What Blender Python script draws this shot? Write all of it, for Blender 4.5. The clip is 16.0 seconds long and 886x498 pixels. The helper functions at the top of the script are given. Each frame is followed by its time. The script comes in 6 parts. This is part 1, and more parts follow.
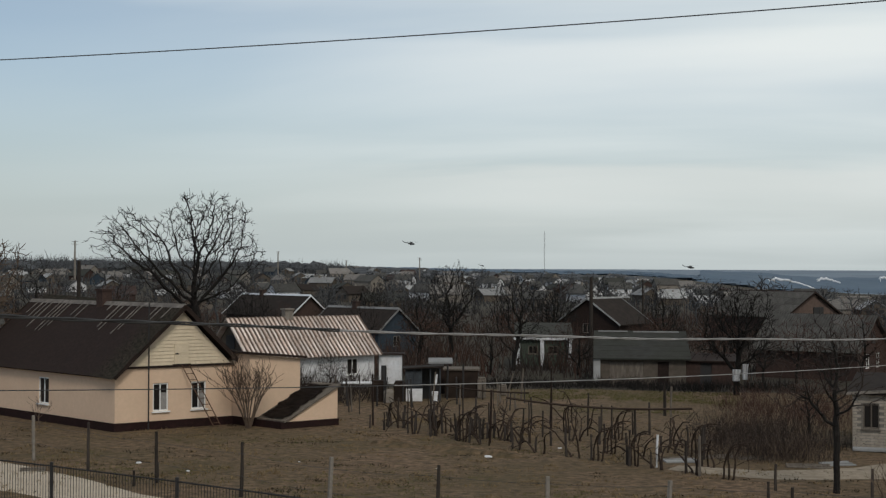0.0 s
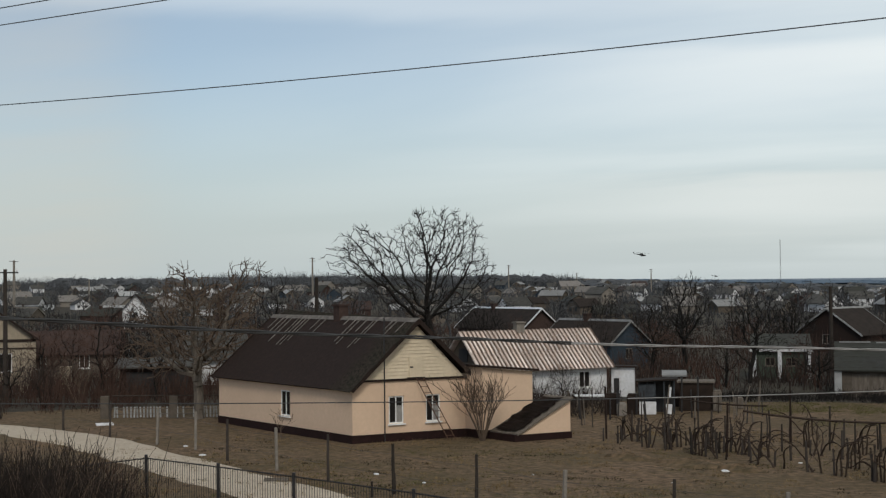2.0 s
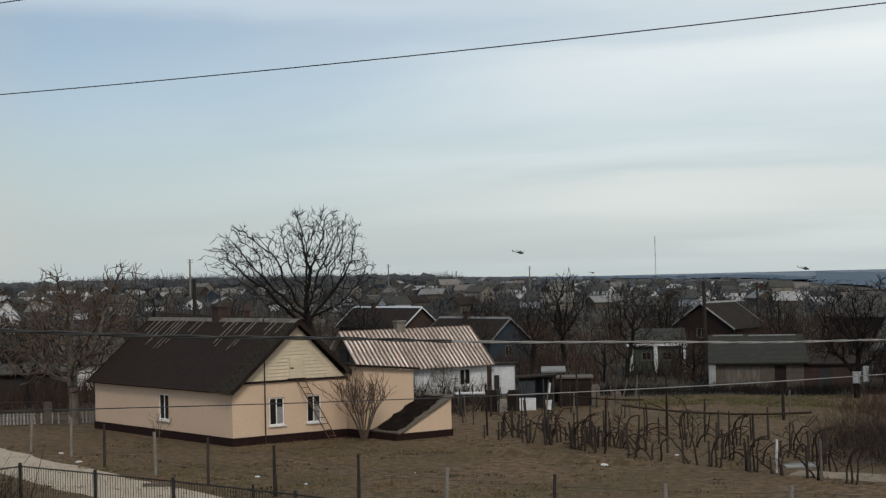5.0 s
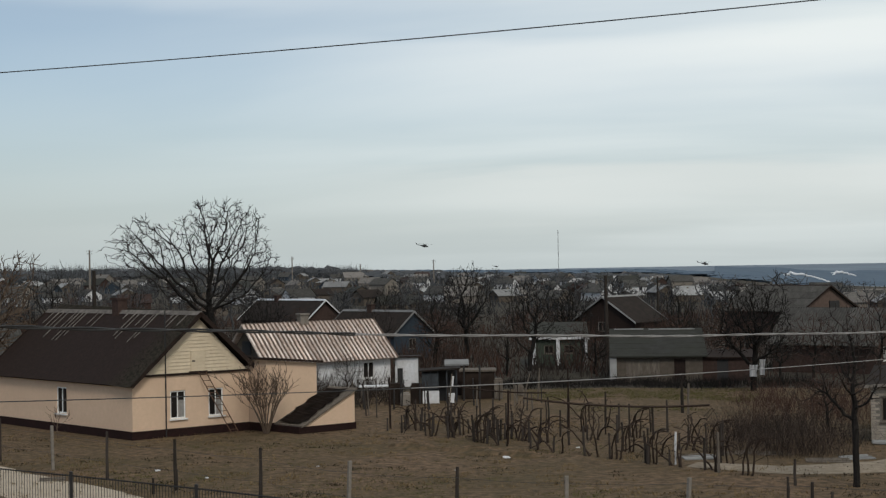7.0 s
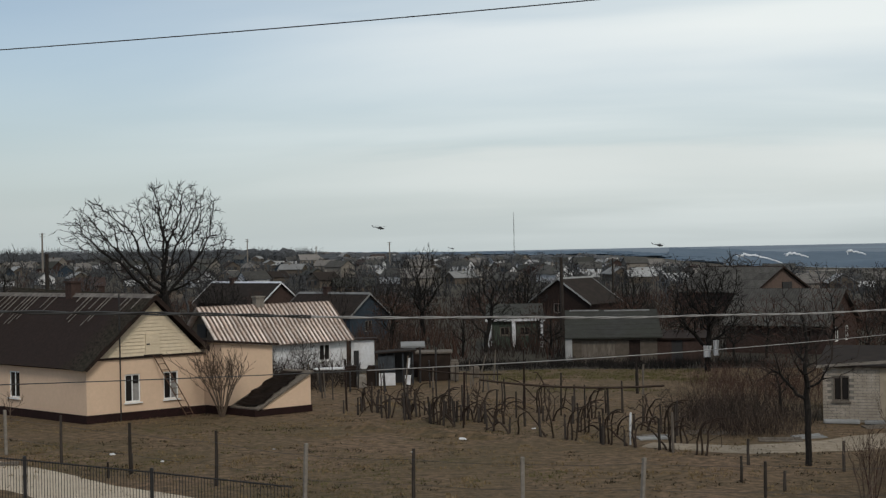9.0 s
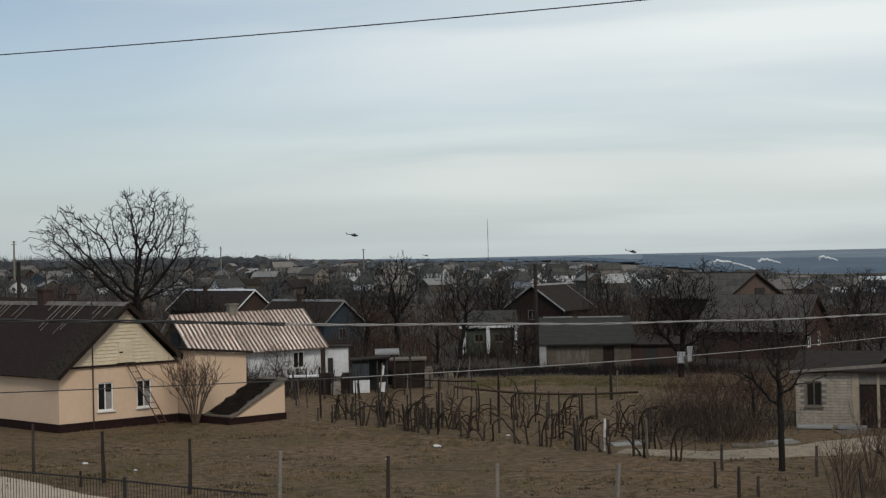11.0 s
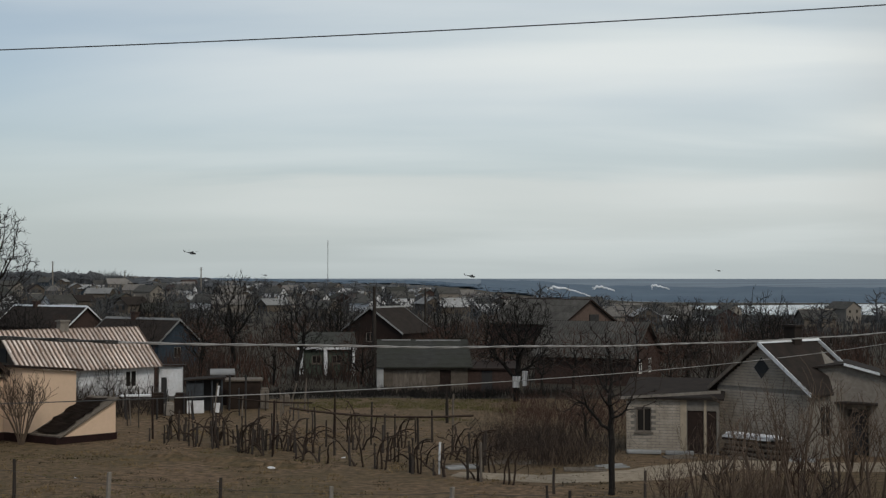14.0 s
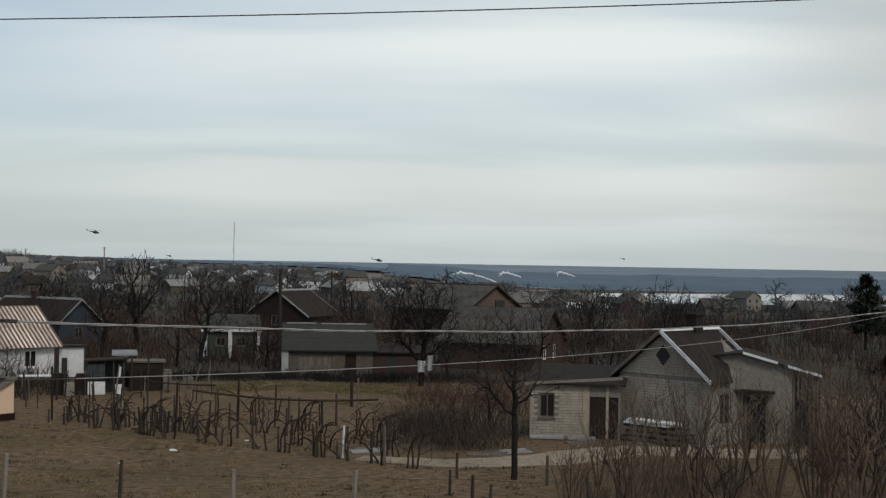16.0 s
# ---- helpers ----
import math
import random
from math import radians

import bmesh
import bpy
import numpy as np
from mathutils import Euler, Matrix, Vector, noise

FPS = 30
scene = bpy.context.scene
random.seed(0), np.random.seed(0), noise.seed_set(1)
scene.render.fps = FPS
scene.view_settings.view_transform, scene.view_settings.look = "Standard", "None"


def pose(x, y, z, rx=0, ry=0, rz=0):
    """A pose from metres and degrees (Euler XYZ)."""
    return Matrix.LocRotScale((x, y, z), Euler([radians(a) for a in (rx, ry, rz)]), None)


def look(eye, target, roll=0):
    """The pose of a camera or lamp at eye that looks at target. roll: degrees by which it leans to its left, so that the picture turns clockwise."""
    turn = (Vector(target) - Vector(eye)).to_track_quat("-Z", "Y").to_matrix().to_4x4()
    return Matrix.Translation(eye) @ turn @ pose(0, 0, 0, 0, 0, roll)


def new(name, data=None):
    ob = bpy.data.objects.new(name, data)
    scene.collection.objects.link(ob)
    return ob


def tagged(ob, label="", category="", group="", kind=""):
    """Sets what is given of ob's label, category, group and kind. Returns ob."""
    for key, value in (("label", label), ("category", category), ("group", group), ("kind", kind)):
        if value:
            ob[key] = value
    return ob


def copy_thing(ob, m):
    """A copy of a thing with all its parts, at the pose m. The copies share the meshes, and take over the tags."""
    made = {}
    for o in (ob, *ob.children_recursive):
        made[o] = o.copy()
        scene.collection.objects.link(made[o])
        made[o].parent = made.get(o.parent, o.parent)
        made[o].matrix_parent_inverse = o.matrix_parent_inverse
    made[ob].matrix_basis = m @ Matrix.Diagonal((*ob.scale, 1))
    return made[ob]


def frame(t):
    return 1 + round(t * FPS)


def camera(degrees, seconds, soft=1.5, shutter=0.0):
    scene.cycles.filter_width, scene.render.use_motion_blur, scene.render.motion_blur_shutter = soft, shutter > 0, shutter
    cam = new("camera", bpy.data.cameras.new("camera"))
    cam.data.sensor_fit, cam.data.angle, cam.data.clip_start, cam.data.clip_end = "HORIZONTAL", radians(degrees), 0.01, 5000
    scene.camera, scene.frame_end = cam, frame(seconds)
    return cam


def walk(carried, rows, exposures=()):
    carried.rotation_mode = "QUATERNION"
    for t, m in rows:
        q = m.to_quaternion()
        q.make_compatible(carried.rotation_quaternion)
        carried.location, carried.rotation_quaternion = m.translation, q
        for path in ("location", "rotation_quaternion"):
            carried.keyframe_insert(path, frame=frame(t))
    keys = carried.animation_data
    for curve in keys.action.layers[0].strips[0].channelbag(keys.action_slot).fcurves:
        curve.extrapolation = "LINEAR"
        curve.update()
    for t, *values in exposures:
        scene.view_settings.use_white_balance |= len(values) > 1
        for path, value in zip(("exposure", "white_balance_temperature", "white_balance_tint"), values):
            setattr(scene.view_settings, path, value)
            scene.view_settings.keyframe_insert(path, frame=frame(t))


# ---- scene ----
cam = camera(35.42, 16.0, soft=1.3)
EYE = (0.0, 0.0, 8.2)


def aim(yaw, pitch, roll):
    return pose(*EYE, 90 + pitch, 0, yaw) @ pose(0, 0, 0, 0, 0, -roll)


PATH = [
    (0.0, 0.000, 0.806, -0.265),
    (0.5, 2.478, 1.015, 0.014),
    (1.0, 5.248, 1.220, 0.170),
    (1.5, 7.761, 1.299, 0.366),
    (2.0, 9.478, 1.356, 0.541),
    (2.5, 10.338, 1.570, 0.532),
    (3.0, 9.943, 1.694, 0.790),
    (3.5, 8.719, 1.686, 1.160),
    (4.0, 7.378, 1.557, 1.342),
    (4.5, 5.907, 1.396, 1.364),
    (5.0, 4.505, 1.246, 1.312),
    (7.5, -0.042, 0.717, 0.971),
    (8.0, -0.535, 0.479, 1.014),
    (8.5, -0.979, 0.234, 1.070),
    (9.0, -1.246, 0.112, 1.118),
    (11.5, -3.010, 0.639, 1.109),
    (12.0, -4.073, 1.265, 0.784),
    (12.5, -5.373, 1.614, 0.477),
    (13.0, -6.761, 1.570, 0.215),
    (13.5, -7.886, 1.369, 0.068),
    (14.0, -8.930, 1.220, -0.050),
    (14.5, -9.901, 1.109, -0.254),
    (15.0, -10.939, 0.751, -0.488),
    (15.5, -11.902, 0.631, -0.813),
    (16.0, -12.759, 0.608, -0.988),
]
walk(cam, [(t, aim(a, b, c)) for t, a, b, c in PATH],
     exposures=[(0.0, -0.14), (1.5, -0.05), (2.5, 0.0), (5.0, -0.05), (9.0, -0.07), (11.5, -0.12), (13.0, -0.25), (14.5, -0.2), (16.0, -0.12)])

# ---- world, sun, exposure ----
SUN_EL, SUN_AZ = 44.0, -166.0          # degrees; azimuth from straight ahead, to the left positive
world = bpy.data.worlds.new("sky")
scene.world = world
world.use_nodes = True
wn, wl = world.node_tree.nodes, world.node_tree.links
wn.clear()
w_out = wn.new("ShaderNodeOutputWorld")
w_bg = wn.new("ShaderNodeBackground")
w_sky = wn.new("ShaderNodeTexSky")
w_sky.sky_type = "NISHITA"
w_sky.sun_disc = False
w_sky.sun_elevation = radians(SUN_EL)
w_sky.sun_rotation = radians(-SUN_AZ)
w_sky.air_density, w_sky.dust_density, w_sky.ozone_density = 1.0, 0.7, 2.0
w_co = wn.new("ShaderNodeTexCoord")
# thin high cloud in long flat streaks: the direction is flattened onto a cloud deck
w_sep = wn.new("ShaderNodeSeparateXYZ")
wl.new(w_co.outputs["Generated"], w_sep.inputs[0])


def wmath(op, a, b=None, clamp=False):
    n = wn.new("ShaderNodeMath")
    n.operation, n.use_clamp = op, clamp
    for i, v in enumerate((a, b)):
        if v is None:
            continue
        if isinstance(v, (int, float)):
            n.inputs[i].default_value = v
        else:
            wl.new(v, n.inputs[i])
    return n.outputs[0]


w_z = wmath("ADD", wmath("MAXIMUM", w_sep.outputs[2], 0.0), 0.11)
w_px, w_py = wmath("DIVIDE", w_sep.outputs[0], w_z), wmath("DIVIDE", w_sep.outputs[1], w_z)
w_vec = wn.new("ShaderNodeCombineXYZ")
wl.new(wmath("MULTIPLY", w_px, 0.55), w_vec.inputs[0])
wl.new(wmath("ADD", w_py, wmath("MULTIPLY", w_px, 0.16)), w_vec.inputs[1])
w_n1 = wn.new("ShaderNodeTexNoise")
w_n1.inputs["Scale"].default_value, w_n1.inputs["Detail"].default_value = 0.75, 6.0
w_n1.inputs["Roughness"].default_value, w_n1.inputs["Distortion"].default_value = 0.42, 0.35
wl.new(w_vec.outputs[0], w_n1.inputs["Vector"])
w_ramp = wn.new("ShaderNodeMapRange")
w_ramp.interpolation_type = "SMOOTHSTEP"
w_ramp.inputs[1].default_value, w_ramp.inputs[2].default_value = 0.36, 0.68
w_ramp.inputs[3].default_value, w_ramp.inputs[4].default_value = 0.34, 1.0
wl.new(w_n1.outputs["Fac"], w_ramp.inputs[0])
# a veil that thickens towards the horizon, and more cloud on one side
w_veil = wn.new("ShaderNodeMapRange")
w_veil.interpolation_type = "SMOOTHSTEP"
w_veil.inputs[1].default_value, w_veil.inputs[2].default_value = 0.0, 0.16
w_veil.inputs[3].default_value, w_veil.inputs[4].default_value = 0.9, 0.3
wl.new(w_sep.outputs[2], w_veil.inputs[0])
w_side = wmath("ADD", wmath("MULTIPLY", w_sep.outputs[0], 1.8), 0.67)
w_low = wn.new("ShaderNodeMapRange")
w_low.inputs[1].default_value, w_low.inputs[2].default_value = 0.0, 0.1
w_low.inputs[3].default_value, w_low.inputs[4].default_value = 0.3, 1.0
wl.new(w_sep.outputs[2], w_low.inputs[0])
w_cl = wmath("MULTIPLY", wmath("MULTIPLY", w_ramp.outputs[0], w_side, True), w_low.outputs[0])
w_mix0 = wn.new("ShaderNodeMix")
w_mix0.data_type = "RGBA"
wl.new(w_veil.outputs[0], w_mix0.inputs["Factor"])
wl.new(w_sky.outputs[0], w_mix0.inputs[6])
w_mix0.inputs[7].default_value = (4.95, 5.6, 5.75, 1)
w_mix = wn.new("ShaderNodeMix")
w_mix.data_type = "RGBA"
wl.new(w_cl, w_mix.inputs["Factor"])
wl.new(w_mix0.outputs[2], w_mix.inputs[6])
w_mix.inputs[7].default_value = (8.35, 8.95, 8.9, 1)


def wstep(v, a, b):
    n = wn.new("ShaderNodeMapRange")
    n.interpolation_type = "SMOOTHSTEP"
    n.inputs[1].default_value, n.inputs[2].default_value = a, b
    n.inputs[3].default_value, n.inputs[4].default_value = 0.0, 1.0
    wl.new(v, n.inputs[0])
    return n.outputs[0]


def wblend(col, fac, rgb):
    n = wn.new("ShaderNodeMix")
    n.data_type = "RGBA"
    wl.new(fac, n.inputs["Factor"])
    wl.new(col, n.inputs[6])
    n.inputs[7].default_value = (*rgb, 1)
    return n.outputs[2]


# two long cloud sheets with soft upper edges, and thin brown smoke drifting at both ends of the view
w_n2 = wn.new("ShaderNodeTexNoise")
w_n2.inputs["Scale"].default_value, w_n2.inputs["Detail"].default_value = 2.2, 5.0
wl.new(w_vec.outputs[0], w_n2.inputs["Vector"])
w_x = w_sep.outputs[0]
w_e = wmath("ADD", w_sep.outputs[2], wmath("MULTIPLY", wmath("SUBTRACT", w_n2.outputs["Fac"], 0.5), 0.03))
w_right = wstep(w_x, -0.18, 0.08)
w_a = wmath("MULTIPLY", wstep(w_e, 0.079, 0.066), wstep(w_e, 0.012, 0.066))
w_b = wmath("MULTIPLY", wstep(w_e, 0.172, 0.158), wstep(w_e, 0.095, 0.158))
w_c = wmath("MULTIPLY", wstep(w_e, 0.18, 0.2), wstep(w_e, 0.27, 0.2))
w_col = wblend(w_mix.outputs[2], wmath("MULTIPLY", wmath("MULTIPLY", w_a, w_right), 0.55), (7.85, 8.15, 7.9))
w_col = wblend(w_col, wmath("MULTIPLY", wmath("MULTIPLY", w_b, w_right), 0.42), (9.0, 9.4, 9.4))
w_col = wblend(w_col, wmath("MULTIPLY", w_c, 0.3), (8.8, 9.3, 9.4))
w_col = wblend(w_col, wmath("MULTIPLY", wstep(w_x, 0.38, 0.54), 0.55), (4.9, 5.0, 4.75))
w_col = wblend(w_col, wmath("MULTIPLY", wmath("MULTIPLY", wstep(w_x, -0.33, -0.41), wstep(w_x, -0.56, -0.44)), wmath("MULTIPLY", w_n2.outputs["Fac"], 0.5)), (6.3, 6.0, 5.3))
wl.new(w_col, w_bg.inputs["Color"])
w_bg.inputs["Strength"].default_value = 0.1
wl.new(w_bg.outputs[0], w_out.inputs[0])

sun_data = bpy.data.lights.new("sun", "SUN")
sun_data.energy, sun_data.angle, sun_data.color = 1.5, radians(14), (1.0, 0.93, 0.84)
sun = new("sun", sun_data)
_s = Vector((-math.sin(radians(SUN_AZ)) * math.cos(radians(SUN_EL)),
             math.cos(radians(SUN_AZ)) * math.cos(radians(SUN_EL)), math.sin(radians(SUN_EL))))
sun.matrix_world = look(_s * 100, (0, 0, 0))

# ---- materials ----
MATS = {}


def mat(name, c1, c2=None, scale=3.0, rough=0.85, metal=0.0, bump=0.3, c3=None, big=0.25, stretch=(1, 1, 1), vary=0.0, dist=0.02, grain=0.62):
    """Two noises, fine and coarse, mix up to three colours; vary: brightness by piece."""
    if name in MATS:
        return MATS[name]
    m = bpy.data.materials.new(name)
    MATS[name] = m
    m.use_nodes = True
    n, l = m.node_tree.nodes, m.node_tree.links
    b = n["Principled BSDF"]
    b.inputs["Roughness"].default_value, b.inputs["Metallic"].default_value = rough, metal
    b.inputs["Specular IOR Level"].default_value = 0.12 if rough > 0.75 else 0.5
    c2 = c2 or tuple(x * 0.7 for x in c1)
    c3 = c3 or tuple((x + y) * 0.42 for x, y in zip(c1, c2))
    co = n.new("ShaderNodeTexCoord")
    mp = n.new("ShaderNodeMapping")
    mp.inputs["Scale"].default_value = stretch
    l.new(co.outputs["Object"], mp.inputs[0])
    n1, n2 = n.new("ShaderNodeTexNoise"), n.new("ShaderNodeTexNoise")
    for q, s, d in ((n1, scale, 8), (n2, scale * big, 5)):
        q.inputs["Scale"].default_value, q.inputs["Detail"].default_value = s, d
        q.inputs["Roughness"].default_value = grain
        l.new(mp.outputs[0], q.inputs["Vector"])
    mx = n.new("ShaderNodeMix")
    mx.data_type = "RGBA"
    r1, r2 = n.new("ShaderNodeMapRange"), n.new("ShaderNodeMapRange")
    for r, q in ((r1, n1), (r2, n2)):
        r.inputs[1].default_value, r.inputs[2].default_value = 0.36, 0.64
        l.new(q.outputs["Fac"], r.inputs[0])
    l.new(r1.outputs[0], mx.inputs["Factor"])
    mx.inputs[6].default_value, mx.inputs[7].default_value = (*c1, 1), (*c2, 1)
    mx2 = n.new("ShaderNodeMix")
    mx2.data_type = "RGBA"
    ml = n.new("ShaderNodeMath")
    ml.operation = "MULTIPLY"
    ml.inputs[1].default_value = 0.6
    l.new(r2.outputs[0], ml.inputs[0])
    l.new(ml.outputs[0], mx2.inputs["Factor"])
    l.new(mx.outputs[2], mx2.inputs[6])
    mx2.inputs[7].default_value = (*c3, 1)
    col = mx2.outputs[2]
    if vary:
        oi = n.new("ShaderNodeObjectInfo")
        hs = n.new("ShaderNodeHueSaturation")
        mr = n.new("ShaderNodeMapRange")
        mr.inputs[3].default_value, mr.inputs[4].default_value = 1 - vary, 1 + vary
        l.new(oi.outputs["Random"], mr.inputs[0])
        l.new(mr.outputs[0], hs.inputs["Value"])
        l.new(col, hs.inputs["Color"])
        col = hs.outputs[0]
    l.new(col, b.inputs["Base Color"])
    if bump:
        bp = n.new("ShaderNodeBump")
        bp.inputs["Strength"].default_value, bp.inputs["Distance"].default_value = bump, dist
        l.new(n1.outputs["Fac"], bp.inputs["Height"])
        l.new(bp.outputs[0], b.inputs["Normal"])
    return m


M_ground = mat("ground_dry_grass", (0.212, 0.14, 0.086), (0.052, 0.038, 0.025), 2.4, 0.95, bump=1.0, c3=(0.068, 0.056, 0.028), big=0.06, dist=0.1, grain=0.7)
M_soil = mat("dark_garden_soil", (0.075, 0.062, 0.05), (0.032, 0.028, 0.024), 1.1, 0.95, bump=1.0, c3=(0.05, 0.046, 0.03), big=0.1, dist=0.14, grain=0.8)
# darker tone for roof valleys, rib shade painted in along with rusty dirt
M_ribshade = mat("rusty_dirt_and_rib_shade", (0.2, 0.145, 0.115), (0.075, 0.055, 0.045), 2.0, 0.95)
M_road = mat("gravel_road", (0.46, 0.385, 0.3), (0.3, 0.25, 0.19), 3.5, 0.95, bump=0.6, c3=(0.42, 0.36, 0.28), big=0.12)
M_path = mat("trodden_earth", (0.3, 0.25, 0.19), (0.2, 0.16, 0.115), 3.0, 0.95, bump=0.6)
M_beige = mat("beige_plaster", (0.635, 0.465, 0.335), (0.585, 0.43, 0.31), 5, 0.9, bump=0.12, c3=(0.56, 0.405, 0.29), big=0.1)
M_siding = mat("cream_siding", (0.61, 0.51, 0.365), (0.55, 0.455, 0.325), 4, 0.6, bump=0.05)
M_plinth = mat("maroon_plinth", (0.026, 0.012, 0.011), (0.016, 0.009, 0.008), 4, 0.8)
M_slate = mat("dark_slate_roof", (0.046, 0.037, 0.03), (0.008, 0.007, 0.006), 5.5, 0.9, bump=0.4, c3=(0.02, 0.021, 0.015), big=0.16, vary=0.02)
M_streak = mat("bare_grey_slate", (0.2, 0.18, 0.16), (0.085, 0.075, 0.068), 3, 0.85)
M_brownwood = mat("dark_brown_timber", (0.033, 0.021, 0.017), (0.018, 0.013, 0.011), 6, 0.8)
M_greywood = mat("weathered_grey_timber", (0.17, 0.145, 0.12), (0.09, 0.075, 0.06), 9, 0.9, stretch=(1, 1, 0.2))
M_post = mat("dark_post_timber", (0.055, 0.045, 0.038), (0.03, 0.025, 0.022), 9, 0.9, stretch=(1, 1, 0.2), vary=0.3)
M_concrete = mat("grey_concrete", (0.24, 0.215, 0.185), (0.16, 0.142, 0.122), 5, 0.9)
M_white = mat("white_limewash", (0.7, 0.71, 0.73), (0.56, 0.57, 0.58), 4, 0.9, c3=(0.44, 0.42, 0.41), big=0.3)
M_frame = mat("white_window_frame", (0.78, 0.78, 0.76), (0.7, 0.7, 0.68), 8, 0.5, bump=0)
M_shifer = mat("pale_rusty_asbestos_slate", (0.86, 0.83, 0.8), (0.34, 0.26, 0.21), 2.2, 0.85, c3=(0.4, 0.25, 0.18), big=0.35, vary=0.25, stretch=(5.5, 0.2, 1))
M_greyroof = mat("grey_asbestos_slate", (0.085, 0.08, 0.075), (0.05, 0.048, 0.044), 1.6, 0.85, c3=(0.05, 0.05, 0.042), vary=0.2)
M_mossroof = mat("mossy_slate", (0.048, 0.048, 0.044), (0.032, 0.031, 0.027), 1.6, 0.9, c3=(0.04, 0.042, 0.032), vary=0.12)
M_redroof = mat("dull_red_roof", (0.06, 0.038, 0.032), (0.036, 0.026, 0.023), 1.6, 0.85)
M_brick = mat("worn_white_brick", (0.42, 0.37, 0.31), (0.31, 0.27, 0.22), 3, 0.9, c3=(0.27, 0.23, 0.185), vary=0.16)
M_mortar = mat("grey_mortar", (0.2, 0.182, 0.158), (0.14, 0.128, 0.112), 6, 0.95)
M_redbrick = mat("red_brown_brick", (0.066, 0.043, 0.036), (0.042, 0.029, 0.025), 5, 0.9)
M_tin = mat("bright_sheet_tin", (0.78, 0.79, 0.8), (0.66, 0.67, 0.68), 3, 0.45, metal=0.35, bump=0.05)
M_iron = mat("black_iron", (0.02, 0.02, 0.021), (0.03, 0.026, 0.024), 10, 0.6, metal=0.3, bump=0.1)
M_wire = mat("dull_wire", (0.05, 0.05, 0.052), (0.035, 0.035, 0.037), 10, 0.6, metal=0.2, bump=0)
M_dimwall = mat("dim_plaster_and_gable_shade", (0.12, 0.1, 0.08), (0.08, 0.066, 0.053), 3, 0.9)
M_paleslate = mat("pale_weathered_slate", (0.2, 0.185, 0.17), (0.13, 0.12, 0.11), 1.6, 0.9, vary=0.2)
# dark stretch of the one service cable: its shade is in the colour
M_shadecable = mat("shaded_service_cable", (0.035, 0.034, 0.034), (0.02, 0.02, 0.02), 3, 0.6, bump=0)
M_darkroof = mat("dark_brown_roofing", (0.034, 0.026, 0.022), (0.02, 0.017, 0.015), 1.6, 0.95)
# pale stretch of the same cable: its light is in the colour
M_litcable = mat("lit_service_cable", (0.34, 0.33, 0.32), (0.18, 0.175, 0.17), 3, 0.6, bump=0)
M_bark = mat("grey_brown_bark", (0.023, 0.02, 0.018), (0.012, 0.011, 0.01), 6, 0.95, vary=0.25)
M_twig = mat("bare_twigs", (0.045, 0.035, 0.03), (0.027, 0.0215, 0.0185), 3, 0.95, bump=0, vary=0.25)
M_twigred = mat("russet_twigs", (0.072, 0.042, 0.032), (0.043, 0.027, 0.021), 3, 0.95, bump=0, vary=0.2)
M_twigpale = mat("pale_tan_twigs", (0.13, 0.095, 0.07), (0.08, 0.058, 0.044), 3, 0.95, bump=0, vary=0.2)
M_ladder = mat("red_brown_pole_timber", (0.13, 0.075, 0.05), (0.075, 0.045, 0.032), 9, 0.9)
M_slatepaint = mat("dark_slate_paint", (0.06, 0.068, 0.075), (0.035, 0.038, 0.042), 4, 0.85)
# pale grey; on far roofs the paleness is haze painted into the colour
M_palegrey = mat("pale_grey_and_haze", (0.3, 0.3, 0.295), (0.2, 0.2, 0.195), 1.2, 0.9, vary=0.25)
M_vine = mat("vine_bark", (0.052, 0.037, 0.028), (0.028, 0.02, 0.016), 8, 0.95, vary=0.25)
# far bark, woods and fields: haze painted into greyer, bluer base colours
M_farbark = mat("hazed_far_bark", (0.075, 0.075, 0.077), (0.045, 0.046, 0.048), 3, 0.95, bump=0, vary=0.3)
M_wood_far = mat("hazed_bare_woods", (0.095, 0.099, 0.104), (0.06, 0.064, 0.069), 0.05, 1, bump=0)
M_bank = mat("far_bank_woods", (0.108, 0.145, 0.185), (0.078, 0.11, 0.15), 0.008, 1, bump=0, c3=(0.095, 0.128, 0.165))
M_bank2 = mat("hazed_far_fields", (0.2, 0.24, 0.28), (0.13, 0.165, 0.205), 0.003, 1, bump=0, stretch=(1, 4, 1))
M_pine = mat("pine_needles", (0.022, 0.032, 0.018), (0.014, 0.02, 0.012), 3, 0.9, bump=0)
M_heli = mat("dark_grey_airframe", (0.03, 0.033, 0.035), (0.02, 0.022, 0.024), 1, 0.6, bump=0)
M_smoke = mat("white_smoke", (0.85, 0.87, 0.9), (0.75, 0.78, 0.82), 0.2, 1, bump=0)
M_rug = mat("black_tarred_lid", (0.022, 0.015, 0.012), (0.008, 0.007, 0.006), 3.5, 0.95, c3=(0.045, 0.032, 0.025), big=0.5, bump=0.6)
M_bluepaint = mat("faded_blue_paint", (0.04, 0.054, 0.07), (0.027, 0.037, 0.048), 4, 0.8)
M_greenpaint = mat("dull_green_paint", (0.07, 0.085, 0.065), (0.05, 0.06, 0.048), 4, 0.8)
M_ochre = mat("ochre_plaster", (0.36, 0.3, 0.225), (0.28, 0.235, 0.175), 3, 0.9)
M_pinkplaster = mat("brown_pink_brick", (0.13, 0.092, 0.076), (0.09, 0.066, 0.055), 3, 0.9)
# near-black colour that stands in for the shade inside openings
M_dark = mat("opening_shade", (0.012, 0.012, 0.013), (0.02, 0.019, 0.018), 3, 0.7, bump=0)


